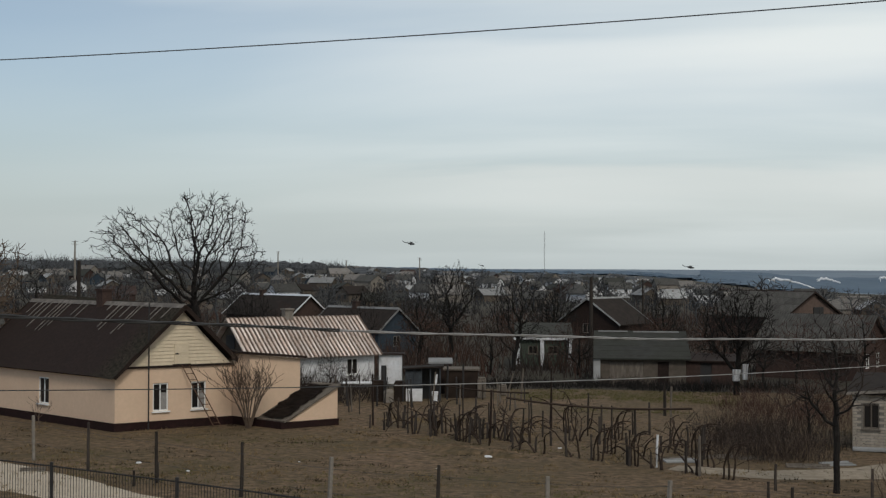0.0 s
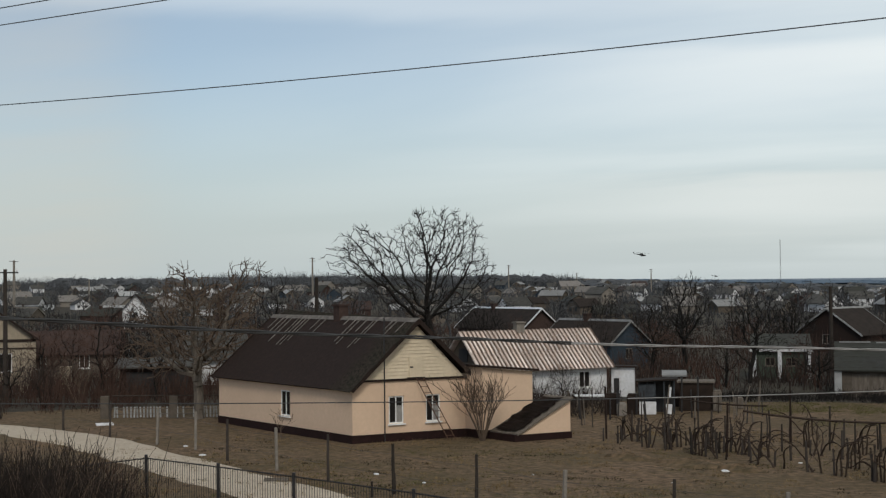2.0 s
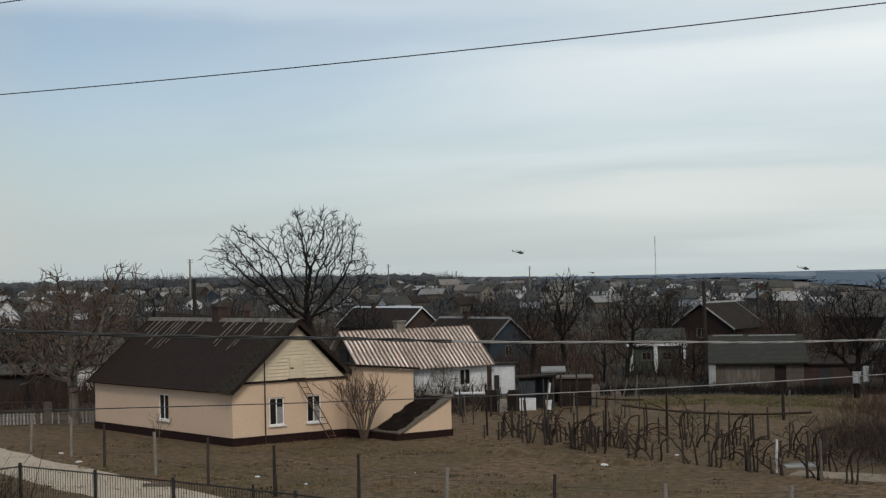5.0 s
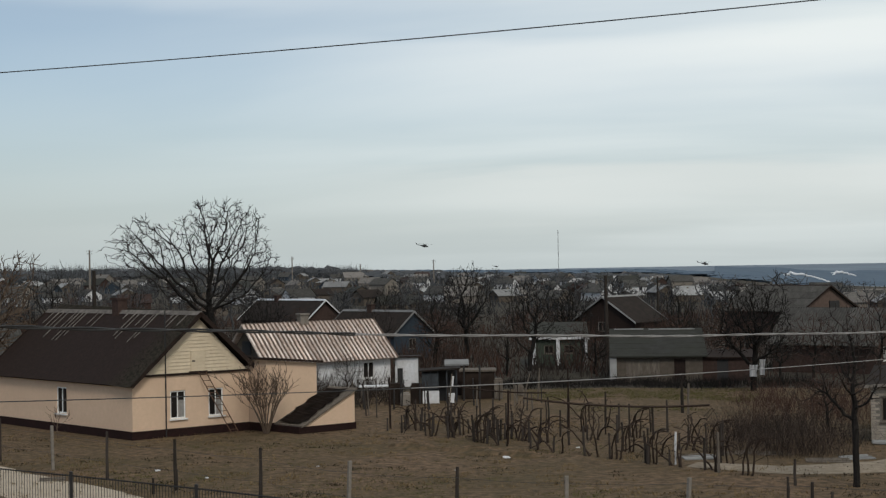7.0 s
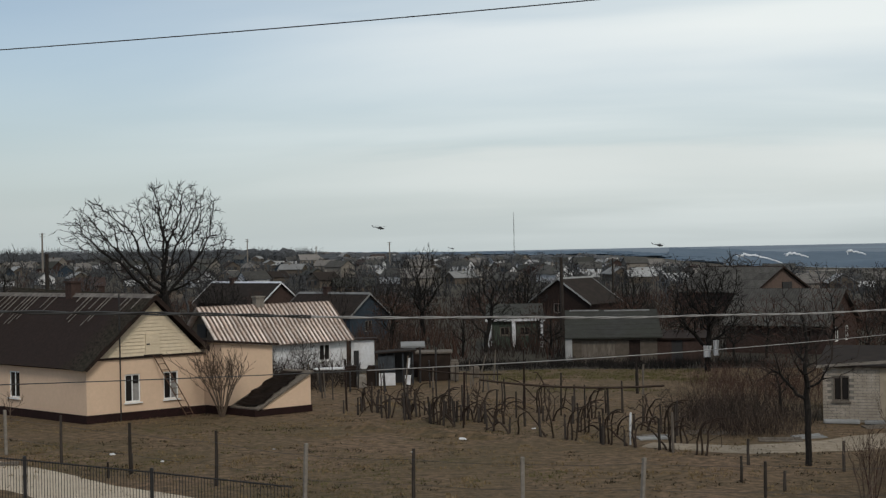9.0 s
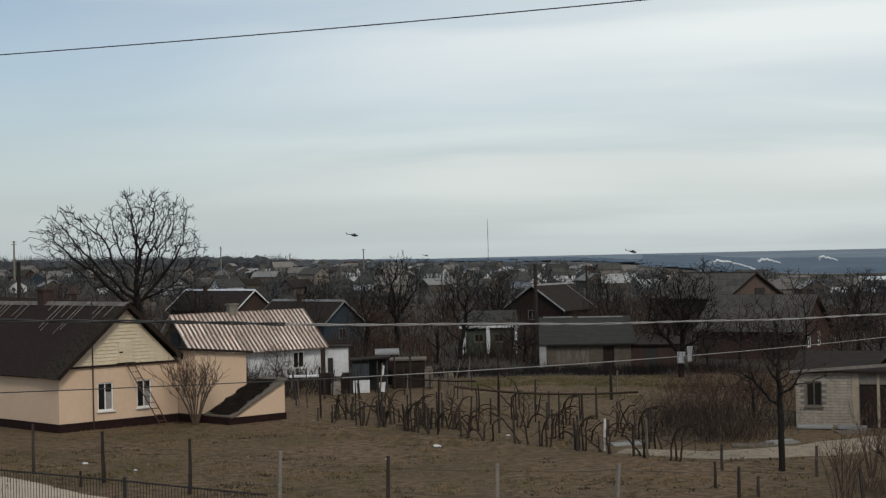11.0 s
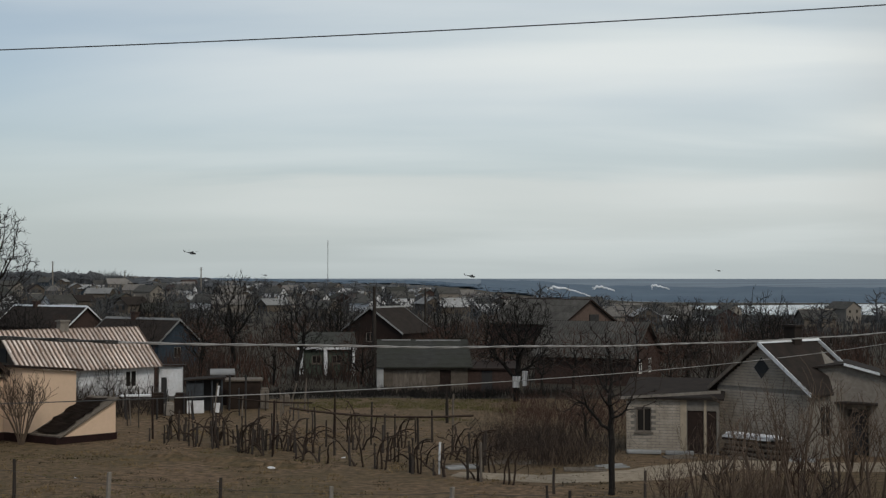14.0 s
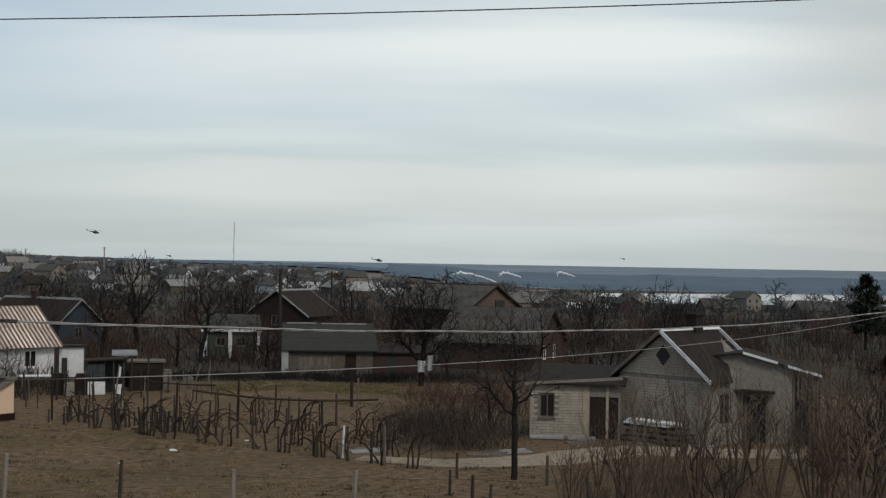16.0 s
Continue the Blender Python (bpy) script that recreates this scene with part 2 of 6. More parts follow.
def glass():
    m = bpy.data.materials.new("window_glass")
    m.use_nodes = True
    b = m.node_tree.nodes["Principled BSDF"]
    b.inputs["Base Color"].default_value = (0.018, 0.016, 0.015, 1)
    b.inputs["Roughness"].default_value = 0.2
    b.inputs["Specular IOR Level"].default_value = 0.2
    return m


M_glass = glass()


def water():
    m = mat("river_water", (0.3, 0.33, 0.36), (0.26, 0.29, 0.32), 0.02, 0.18, bump=0.02)
    return m


M_water = water()


# ---- building helpers ----
def obj(name, bm, material=None, parent=None, label=""):
    me = bpy.data.meshes.new(name)
    bm.normal_update()
    bm.to_mesh(me)
    bm.free()
    if material:
        me.materials.append(material)
    ob = new(name, me)
    if parent:
        ob.parent = parent
    if label:
        ob["label"] = label
    return ob


part = obj


def shared(name, me, m, parent=None):
    ob = new(name, me)
    ob.matrix_basis = m
    if parent:
        ob.parent = parent
    return ob


def thing(name, m=None, label="", category="", group="", kind=""):
    e = new(name)
    e.empty_display_size = 0.2
    if m is not None:
        e.matrix_basis = m
    return tagged(e, label, category, group, kind)


def box(bm, x0, y0, z0, x1, y1, z1, m=None, bevel=0.0):
    vs = [bm.verts.new(p) for p in ((x0, y0, z0), (x1, y0, z0), (x1, y1, z0), (x0, y1, z0),
                                    (x0, y0, z1), (x1, y0, z1), (x1, y1, z1), (x0, y1, z1))]
    fs = [bm.faces.new([vs[i] for i in q]) for q in ((0, 3, 2, 1), (4, 5, 6, 7), (0, 1, 5, 4), (1, 2, 6, 5), (2, 3, 7, 6), (3, 0, 4, 7))]
    if bevel:
        es = list({e for f in fs for e in f.edges})
        r = bmesh.ops.bevel(bm, geom=es, offset=bevel, segments=1, affect="EDGES")
        vs = list({v for f in r["faces"] for v in f.verts} | {v for v in vs if v.is_valid})
    if m is not None:
        for v in vs:
            if v.is_valid:
                v.co = m @ v.co
    return vs


def prism(bm, outline, y0, y1, m=None):
    """Extrudes an outline in x and z from y0 to y1."""
    a = [bm.verts.new((x, y0, z)) for x, z in outline]
    b = [bm.verts.new((x, y1, z)) for x, z in outline]
    k = len(outline)
    bm.faces.new(a)
    bm.faces.new(b[::-1])
    for i in range(k):
        j = (i + 1) % k
        bm.faces.new((a[j], a[i], b[i], b[j]))
    bmesh.ops.recalc_face_normals(bm, faces=bm.faces)
    if m is not None:
        for v in a + b:
            v.co = m @ v.co


def tube(bm, pts, radii, sides=5):
    rings = []
    for i, p in enumerate(pts):
        p = Vector(p)
        d = Vector(pts[min(i + 1, len(pts) - 1)]) - Vector(pts[max(i - 1, 0)])
        q = d.to_track_quat("Z", "X") if d.length > 1e-6 else Euler((0, 0, 0)).to_quaternion()
        r = radii[i] if isinstance(radii, (list, tuple)) else radii
        rings.append([bm.verts.new(p + q @ Vector((r * math.cos(2 * math.pi * k / sides), r * math.sin(2 * math.pi * k / sides), 0))) for k in range(sides)])
    for a, b in zip(rings, rings[1:]):
        for k in range(sides):
            bm.faces.new((a[k], a[(k + 1) % sides], b[(k + 1) % sides], b[k]))
    bm.faces.new(rings[0][::-1])
    bm.faces.new(rings[-1])


def at(az, d, z=0.0):
    """A place by its bearing in degrees (to the left positive) and distance from the window."""
    a = radians(az)
    return Vector((-math.sin(a) * d, math.cos(a) * d, z))


def smooth(x, a, b):
    t = min(1.0, max(0.0, (x - a) / (b - a)))
    return t * t * (3 - 2 * t)


def gz(x, y):
    """The height of the ground: level yards, a low rise ahead and to the left, a fall towards the river."""
    d = math.hypot(x, y)
    az = math.degrees(math.atan2(-x, y))
    w = smooth(az, -7, 6)
    fall = 1 - smooth(az, -18, -7)
    left = 6.0 * smooth(d, 260, 900)
    right = -32.0 * fall * smooth(d, 140, 1350) + (8.0 + 32.0 * fall) * smooth(d, 2600, 4300)
    if abs(az) > 90:
        left, right = 0.0, 0.0
    return w * left + (1 - w) * right + 0.06 * noise.noise((x * 0.15, y * 0.15, 0)) * smooth(d, 20, 60)


def on(az, d, turn=0.0, dz=0.0):
    p = at(az, d)
    return pose(p.x, p.y, gz(p.x, p.y) + dz, 0, 0, az + turn)


# ---- ground ----
def build_ground():
    bm = bmesh.new()
    rad = [0.0, 12, 24, 34, 42, 48, 54, 60, 66, 72, 78, 86, 95, 105, 118, 134, 155, 180, 210, 250, 300, 360, 430, 520, 630, 760, 920, 1100, 1300, 1600, 2000, 2400, 2800, 3300, 3900, 4600]
    angs = [-180 + 10 * i for i in range(14)] + [-45 + 1.5 * i for i in range(61)] + [50 + 10 * i for i in range(13)]
    c = bm.verts.new((0, 0, 0))
    prev = None
    for r in rad[1:]:
        ring = []
        for a in angs:
            p = at(a, r)
            ring.append(bm.verts.new((p.x, p.y, gz(p.x, p.y))))
        k = len(ring)
        for i in range(k):
            j = (i + 1) % k
            if prev is None:
                bm.faces.new((c, ring[j], ring[i]))
            else:
                bm.faces.new((prev[i], prev[j], ring[j], ring[i]))
        prev = ring
    bmesh.ops.recalc_face_normals(bm, faces=bm.faces)
    for f in bm.faces:
        if f.normal.z < 0:
            f.normal_flip()
    ob = obj("ground", bm, M_ground)
    # second material: far fields with haze painted into the colour
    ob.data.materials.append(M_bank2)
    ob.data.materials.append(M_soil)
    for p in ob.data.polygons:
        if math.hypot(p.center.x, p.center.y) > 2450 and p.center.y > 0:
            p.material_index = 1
        elif math.hypot(p.center.x, p.center.y) > 99 and p.center.y > 0:
            p.material_index = 2
        p.use_smooth = True
    return tagged(ob, "dry brown winter grass and bare earth", "ground", kind="structure")


build_ground()


def strip(name, pts, widths, material, lift, label, category):
    """A flat way along a line on the ground, with ragged edges."""
    bm = bmesh.new()
    rows = []
    n = 60
    for i in range(n + 1):
        s = i / n * (len(pts) - 1)
        k = min(int(s), len(pts) - 2)
        f = s - k
        a, b = Vector(pts[k]), Vector(pts[k + 1])
        p = a.lerp(b, f)
        d = (b - a).normalized()
        q = Vector((-d.y, d.x))
        w = widths[k] * (1 - f) + widths[k + 1] * f
        row = []
        for j in range(7):
            e = (j / 6 - 0.5) * w * (1 + 0.16 * noise.noise((p.x * 0.5 + j, p.y * 0.5, 3)) * (j in (0, 6)))
            c = p + q * e
            row.append(bm.verts.new((c.x, c.y, gz(c.x, c.y) + lift + (0.015 if 0 < j < 6 else -0.02))))
        rows.append(row)
    for a, b in zip(rows, rows[1:]):
        for j in range(6):
            bm.faces.new((a[j], b[j], b[j + 1], a[j + 1]))
    bmesh.ops.recalc_face_normals(bm, faces=bm.faces)
    ob = obj(name, bm, material)
    for p in ob.data.polygons:
        p.use_smooth = True
    return tagged(ob, label, category, kind="structure")

strip("road", [(-60, 84), (-43, 76.2), (-36, 73.2), (-30, 68.6), (-24.5, 62.5), (-18.5, 56), (-12.5, 49.8), (-3, 40)], [3.6, 3.8, 3.8, 3.8, 3.6, 3.6, 3.6, 3.6], M_road, 0.02,
      "pale gravel village lane beside the fences", "road")
strip("path", [(9.6, 57.5), (13, 55.5), (17.5, 56), (22, 59), (27, 57), (33, 57)], [1.5, 2.2, 3.0, 3.2, 3.0, 3.0], M_path, 0.02,
      "trodden pale earth path to the brick house", "path")

# ---- river and far bank ----
bm = bmesh.new()
for a, b in ((-19.0, -45.0),):
    n = 24
    lo = [at(a + (b - a) * i / n, 1560 + 30 * math.sin(i * 1.3)) for i in range(n + 1)]
    hi = [at(a + (b - a) * i / n, 2060 + 240 * smooth(i, 0, 9)) for i in range(n + 1)]
    va = [bm.verts.new((p.x, p.y, -31.0)) for p in lo]
    vb = [bm.verts.new((p.x, p.y, -31.0)) for p in hi]
    for i in range(n):
        bm.faces.new((va[i + 1], va[i], vb[i], vb[i + 1]))
bmesh.ops.recalc_face_normals(bm, faces=bm.faces)
tagged(obj("water", bm, M_water), "pale river shining beyond the village", "river", kind="structure")


def wood_band(name, a0, a1, d0, d1, h, count, material, label, seed, wide=14):
    """Far woods: many small uneven clumps, joined."""
    rng = random.Random(seed)
    vs, fs = [], []
    for _ in range(count):
        az, d = rng.uniform(a0, a1), rng.uniform(d0, d1)
        p = at(az, d)
        z0 = gz(p.x, p.y) - 0.5
        r, hh = wide * rng.uniform(0.4, 1.1), h * rng.uniform(0.45, 1.0)
        k = len(vs)
        m = 7
        for lev, rr in ((0.0, 0.75), (0.45, 1.0), (0.8, 0.65)):
            for i in range(m):
                t = 2 * math.pi * i / m + lev
                q = rr * r * rng.uniform(0.7, 1.2)
                vs.append((p.x + q * math.cos(t), p.y + q * math.sin(t), z0 + hh * lev * rng.uniform(0.85, 1.15)))
        vs.append((p.x, p.y, z0 + hh))
        for lev in range(2):
            for i in range(m):
                j = (i + 1) % m
                fs.append((k + lev * m + i, k + lev * m + j, k + lev * m + m + j, k + lev * m + m + i))
        for i in range(m):
            fs.append((k + 2 * m + i, k + 2 * m + (i + 1) % m, k + 3 * m))
    me = bpy.data.meshes.new(name)
    me.from_pydata(vs, [], fs)
    me.materials.append(material)
    return tagged(new(name, me), label, "woods", kind="stuff")


def bank_woods(a0, a1, d0, d1, h, material, label):
    """Woods of the far bank as one low uneven mass that rises from the water and runs on behind."""
    bm = bmesh.new()
    cols, rows_ = 420, 9
    grid = []
    for i in range(cols + 1):
        az = a0 + (a1 - a0) * i / cols
        col = []
        for j in range(rows_ + 1):
            d = d0 + (d1 - d0) * (j / rows_) ** 1.6 + 30 * math.sin(i * 0.11)
            p = at(az, d)
            z = gz(p.x, p.y) - 1 + h * smooth(j, -0.5, 2.5) * (0.8 + 0.2 * noise.noise((az * 1.2, j * 0.5, 0)) + 0.07 * noise.noise((az * 9, j * 2.0, 4)))
            col.append(bm.verts.new((p.x, p.y, z)))
        grid.append(col)
    for a, b in zip(grid, grid[1:]):
        for j in range(rows_):
            bm.faces.new((a[j], a[j + 1], b[j + 1], b[j]))
    bmesh.ops.recalc_face_normals(bm, faces=bm.faces)
    o = obj("far_bank_woods", bm, material)
    for p in o.data.polygons:
        p.use_smooth = True
    return tagged(o, label, "woods", kind="stuff")


bank_woods(-10.5, -50, 2420, 3200, 15, M_bank, "woods on the far river bank, blue-grey from painted haze")
wood_band("horizon_woods", -14, 4, 1900, 2600, 6.5, 420, M_bank, "woods along the skyline, blue-grey from painted haze", 18, wide=26)
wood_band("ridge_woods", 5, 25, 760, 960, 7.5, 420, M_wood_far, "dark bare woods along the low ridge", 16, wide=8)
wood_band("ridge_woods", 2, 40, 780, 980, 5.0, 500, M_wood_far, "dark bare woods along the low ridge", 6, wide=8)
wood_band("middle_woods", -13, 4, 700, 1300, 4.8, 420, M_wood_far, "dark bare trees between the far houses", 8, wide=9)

# ---- trees ----
def grow(seed, height, width, counts=(5, 5, 5, 4), fork=0.22, r0=0.2, gnarl=0.2, up=0.25, minr=0.012, stems=1, fan=0.55, ratio=0.62):
    """Bare tree as two meshes' data, trunk with limbs and crown of twigs, made to that height and width.
    counts: children at each level; fork: the trunk's share of the height."""
    rng = random.Random(seed)
    big, small = ([], []), ([], [])
    last = len(counts)

    def seg(store, p, q, ra, rb, sides):
        vs, fs = store
        rot = (q - p).to_track_quat("Z", "X")
        k = len(vs)
        for c, r in ((p, ra), (q, rb)):
            for i in range(sides):
                t = 2 * math.pi * i / sides
                vs.append(tuple(c + rot @ Vector((r * math.cos(t), r * math.sin(t), 0))))
        for i in range(sides):
            j = (i + 1) % sides
            fs.append((k + i, k + j, k + sides + j, k + sides + i))

    def branch(p, d, length, r, lev):
        n = (4, 5, 4, 3, 2, 2)[lev]
        store = big if lev < 2 else small
        sides = (8, 5, 4, 3, 3, 3)[lev]
        r1 = max(minr * 0.6, r * (0.8 if lev == 0 else 0.4))
        pts = [(p, r, d)]
        g = gnarl * (0.35, 1.0, 1.5, 1.7, 1.7, 1.7)[lev]
        for i in range(n):
            d = (d + Vector((rng.gauss(0, g), rng.gauss(0, g), rng.gauss(0, g) + up * (0.3 if lev else 0)))).normalized()
            q = p + d * (length / n)
            rb = r + (r1 - r) * (i + 1) / n
            seg(store, p, q, pts[-1][1], rb, sides)
            pts.append((q, rb, d))
            p = q
        if lev >= last:
            return
        k = counts[lev]
        ang = rng.uniform(0, 6.28)
        for i in range(k):
            f = 1.0 if i == 0 else (rng.uniform(0.75, 1.0) if lev == 0 else rng.uniform(0.3, 1.0))
            b, rb, bd = pts[max(1, round(f * n))]
            ang += 2.4 + rng.gauss(0, 0.4)
            side = bd.orthogonal().normalized()
            side.rotate(Matrix.Rotation(ang, 3, bd))
            w = fan * rng.uniform(0.75, 1.5) * (0.45 if i == 0 and lev else 1.0)
            nd = (bd * (1 - 0.3 * w) + side * w).normalized()
            L = length * ratio * rng.uniform(0.75, 1.25) if lev else height * 0.36 * rng.uniform(0.8, 1.15)
            branch(b, nd, L, max(minr, rb * rng.uniform(0.5, 0.72)), lev + 1)

    for k in range(stems):
        a = 2 * math.pi * k / stems + rng.uniform(0, 0.8)
        o = Vector((math.cos(a), math.sin(a), 0))
        d0 = Vector((0, 0, 1)) + o * (fan * rng.uniform(0.2, 0.9) if stems > 1 else 0.04)
        branch(o * (0.02 * height * (stems > 1)) + Vector((0, 0, -0.15)), d0.normalized(), height * fork * rng.uniform(0.85, 1.15), r0, 0)
    every = np.array(big[0] + small[0])
    top = every[every[:, 2] > height * fork]
    fz = height / np.percentile(every[:, 2], 99.3)
    fx = width * 0.5 / np.percentile(np.abs(top[:, 0] - np.median(top[:, 0])), 96)
    fy = width * 0.5 / np.percentile(np.abs(top[:, 1] - np.median(top[:, 1])), 96)
    zk = height * fork * 0.7
    return [([(x * (1 + (fx - 1) * min(1, max(0, z) / zk)), y * (1 + (fy - 1) * min(1, max(0, z) / zk)), z * fz if z > 0 else z) for x, y, z in vs], fs) for vs, fs in (big, small)]


def crowned(seed, height, lobes, fork, n=500, step=0.4, r0=0.2, minr=0.02, flare=1.0, tips=2, wob=0.12):
    """Bare tree whose branches grow towards scattered points of the crown's room.
    lobes: ellipsoids (x, y, z, rx, ry, rz) of the crown, as shares of the height."""
    rg = np.random.RandomState(seed)
    pts = []
    vol = np.array([l[3] * l[4] * l[5] for l in lobes])
    for l, k in zip(lobes, np.maximum(12, (n * vol / vol.sum()).astype(int))):
        d = rg.normal(size=(k, 3))
        d /= np.linalg.norm(d, axis=1)[:, None]
        rr = rg.uniform(0.12, 1.0, k) ** 0.5
        lump = 1 + 0.16 * np.sin(d[:, 0] * 5 + seed) * np.cos(d[:, 2] * 4 + d[:, 1] * 3)
        pts.append(np.array(l[:3]) * height + d * (rr * lump)[:, None] * np.array(l[3:]) * height)
    pts = np.concatenate(pts)
    pts = pts[pts[:, 2] > height * fork * 0.8]
    k = max(2, int(height * fork / step))
    pos = [np.array((0, 0, -0.2))]
    par = [-1]
    for i in range(1, k + 1):
        pos.append(np.array((0.04 * math.sin(i + seed) * step, 0.05 * math.cos(i * 1.3) * step, height * fork * i / k)))
        par.append(i - 1)
    P = np.array(pos)
    alive = np.ones(len(pts), bool)
    near = np.full(len(pts), 0)
    dist = np.full(len(pts), 1e9)
    fresh = 0
    for it in range(140):
        for j in range(fresh, len(P)):
            dj = np.linalg.norm(pts - P[j], axis=1)
            c = dj < dist
            dist[c], near[c] = dj[c], j
        fresh = len(P)
        alive &= dist > step * 1.15
        if not alive.any():
            break
        add = []
        ids = np.unique(near[alive])
        for j in ids:
            v = pts[alive & (near == j)] - P[j]
            v = (v / np.linalg.norm(v, axis=1)[:, None]).mean(0)
            if par[j] >= 0:
                o = P[j] - P[par[j]]
                v = v + 0.55 * o / (np.linalg.norm(o) + 1e-9)
            v = v + rg.normal(0, wob * 2, 3)
            v /= np.linalg.norm(v) + 1e-9
            q = P[j] + v * step
            add.append((q, j))
        if it > 110:
            break
        for q, j in add:
            par.append(j)
        P = np.vstack([P] + [q[None] for q, j in add])
    m = len(P)
    kids = [0] * m
    for j in range(1, m):
        kids[par[j]] += 1
    rad = np.zeros(m)
    e = 2.3
    acc = np.zeros(m)
    for j in range(m - 1, -1, -1):
        rad[j] = minr if kids[j] == 0 else acc[j] ** (1 / e)
        if par[j] >= 0:
            acc[par[j]] += rad[j] ** e
    rad = np.minimum(rad, r0) if rad[0] > r0 else minr + (rad - minr) * ((r0 - minr) / max(1e-6, rad[0] - minr))
    big, small = ([], []), ([], [])

    def seg(store, p, q, ra, rb, sides):
        vs, fs = store
        rot = Vector(q - p).to_track_quat("Z", "X")
        k0 = len(vs)
        for c, r in ((p, ra), (q, rb)):
            for i in range(sides):
                t = 2 * math.pi * i / sides
                vs.append(tuple(Vector(c) + rot @ Vector((r * math.cos(t), r * math.sin(t), 0))))
        for i in range(sides):
            j = (i + 1) % sides
            fs.append((k0 + i, k0 + j, k0 + sides + j, k0 + sides + i))

    for j in range(1, m):
        i = par[j]
        thick = rad[i] > r0 * 0.3
        seg(big if thick else small, P[i], P[j], rad[i] * (1.25 if i == 0 else 1.0) if j <= k else min(rad[i], rad[j] * 1.5), rad[j], 7 if rad[i] > r0 * 0.6 else 5 if thick else 3)
        if kids[j] == 0:
            for _ in range(tips):
                v = P[j] - P[i]
                o = P[j] - np.array((0, 0, height * 0.5))
                v = 0.6 * v / (np.linalg.norm(v) + 1e-9) + 0.7 * o / (np.linalg.norm(o) + 1e-9) + rg.normal(0, 0.5, 3)
                seg(small, P[j], P[j] + v / np.linalg.norm(v) * step * rg.uniform(0.7, 2.0), minr * 0.9, minr * 0.5, 3)
    return [big, small]


def tree_proto(name, data, bark, twig, label, category="tree", parts=("trunk", "crown"), group=""):
    e = thing(name, None, label, category, group)
    for pn, (vs, fs), m in zip(parts, data, (bark, twig)):
        if not vs:
            continue
        me = bpy.data.meshes.new(pn)
        me.from_pydata(vs, [], fs)
        me.materials.append(m)
        o = new(pn, me)
        o.parent = e
        if category in ("bush", "sapling", "shrub"):
            o["kind"] = "stuff"
    return e


# the wide walnut behind the beige house, its crown leaning away from the trunk
walnut = tree_proto("walnut_tree", crowned(12, 13.5, [(0.05, 0, 0.8, 0.25, 0.2, 0.19), (-0.33, 0, 0.735, 0.2, 0.17, 0.15), (0.22, 0, 0.66, 0.13, 0.12, 0.1), (-0.2, 0, 0.58, 0.16, 0.14, 0.08), (0.02, 0, 0.5, 0.24, 0.16, 0.1)], 0.17, 1700, 0.26, 0.25, 0.018, tips=4, wob=0.13), M_bark, M_bark, "wide bare walnut tree with crooked limbs behind the beige house")
walnut.matrix_basis = on(9.95, 95, 0)
orchard = tree_proto("fruit_tree", crowned(31, 10.2, [(0, 0, 0.56, 0.4, 0.36, 0.3), (0.26, 0, 0.8, 0.16, 0.14, 0.15), (-0.1, 0, 0.8, 0.14, 0.12, 0.12), (-0.25, 0, 0.4, 0.18, 0.2, 0.14)], 0.17, 1700, 0.28, 0.3, 0.024, tips=3, wob=0.14), M_greywood, M_twigpale, "bare grey fruit tree with drooping branches by the beige house")
orchard.matrix_basis = on(19.5, 86, 0)
lane_tree = tree_proto("fruit_tree", crowned(37, 7.0, [(-0.02, 0, 0.66, 0.23, 0.2, 0.3), (-0.22, 0, 0.52, 0.14, 0.14, 0.1), (0.2, 0, 0.55, 0.1, 0.1, 0.12)], 0.3, 420, 0.2, 0.12, 0.012, wob=0.16), M_bark, M_twig, "bare crooked fruit tree before the brick house")
lane_tree.matrix_basis = on(-15.85, 53.2, 0)

# village trees: a few kinds, many copies
PROTO = []
for i, (h, wd, tw, sh) in enumerate(((6.0, 0.42, M_twig, 0.36), (7.0, 0.32, M_twigred, 0.38), (5.0, 0.48, M_bark, 0.34), (6.5, 0.36, M_twig, 0.36), (8.0, 0.26, M_bark, 0.4), (5.5, 0.42, M_twigred, 0.36))):
    p = tree_proto("village_tree", crowned(100 + i, h, [(0, 0, 0.6, wd, wd, sh), (wd * 0.6, 0, 0.45, wd * 0.5, wd * 0.5, 0.2)], 0.2, 560, 0.29, 0.13, 0.015), M_bark, tw, "bare brown garden tree among the village houses", group="village trees")
    PROTO.append(p)
FAR = []
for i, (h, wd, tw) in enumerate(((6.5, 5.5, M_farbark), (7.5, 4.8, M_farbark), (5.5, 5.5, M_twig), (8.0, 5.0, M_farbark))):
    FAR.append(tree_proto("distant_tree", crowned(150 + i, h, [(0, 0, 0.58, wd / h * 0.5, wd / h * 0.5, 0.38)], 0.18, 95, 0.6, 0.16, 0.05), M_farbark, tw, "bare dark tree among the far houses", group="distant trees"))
SHRUB = []
for i, (h, wd, tw) in enumerate(((2.6, 2.0, M_twig), (3.4, 2.0, M_twigred), (2.9, 1.9, M_twigpale))):
    p = tree_proto("shrub", grow(200 + i, h, wd, (4, 4), 0.55, 0.034, 0.16, 0.3, 0.011, stems=6, fan=0.45, ratio=0.6), tw, tw, "bare brown many-stemmed shrub in the gardens", "shrub", ("stem", "crown"), "garden shrubs")
    SHRUB.append(p)
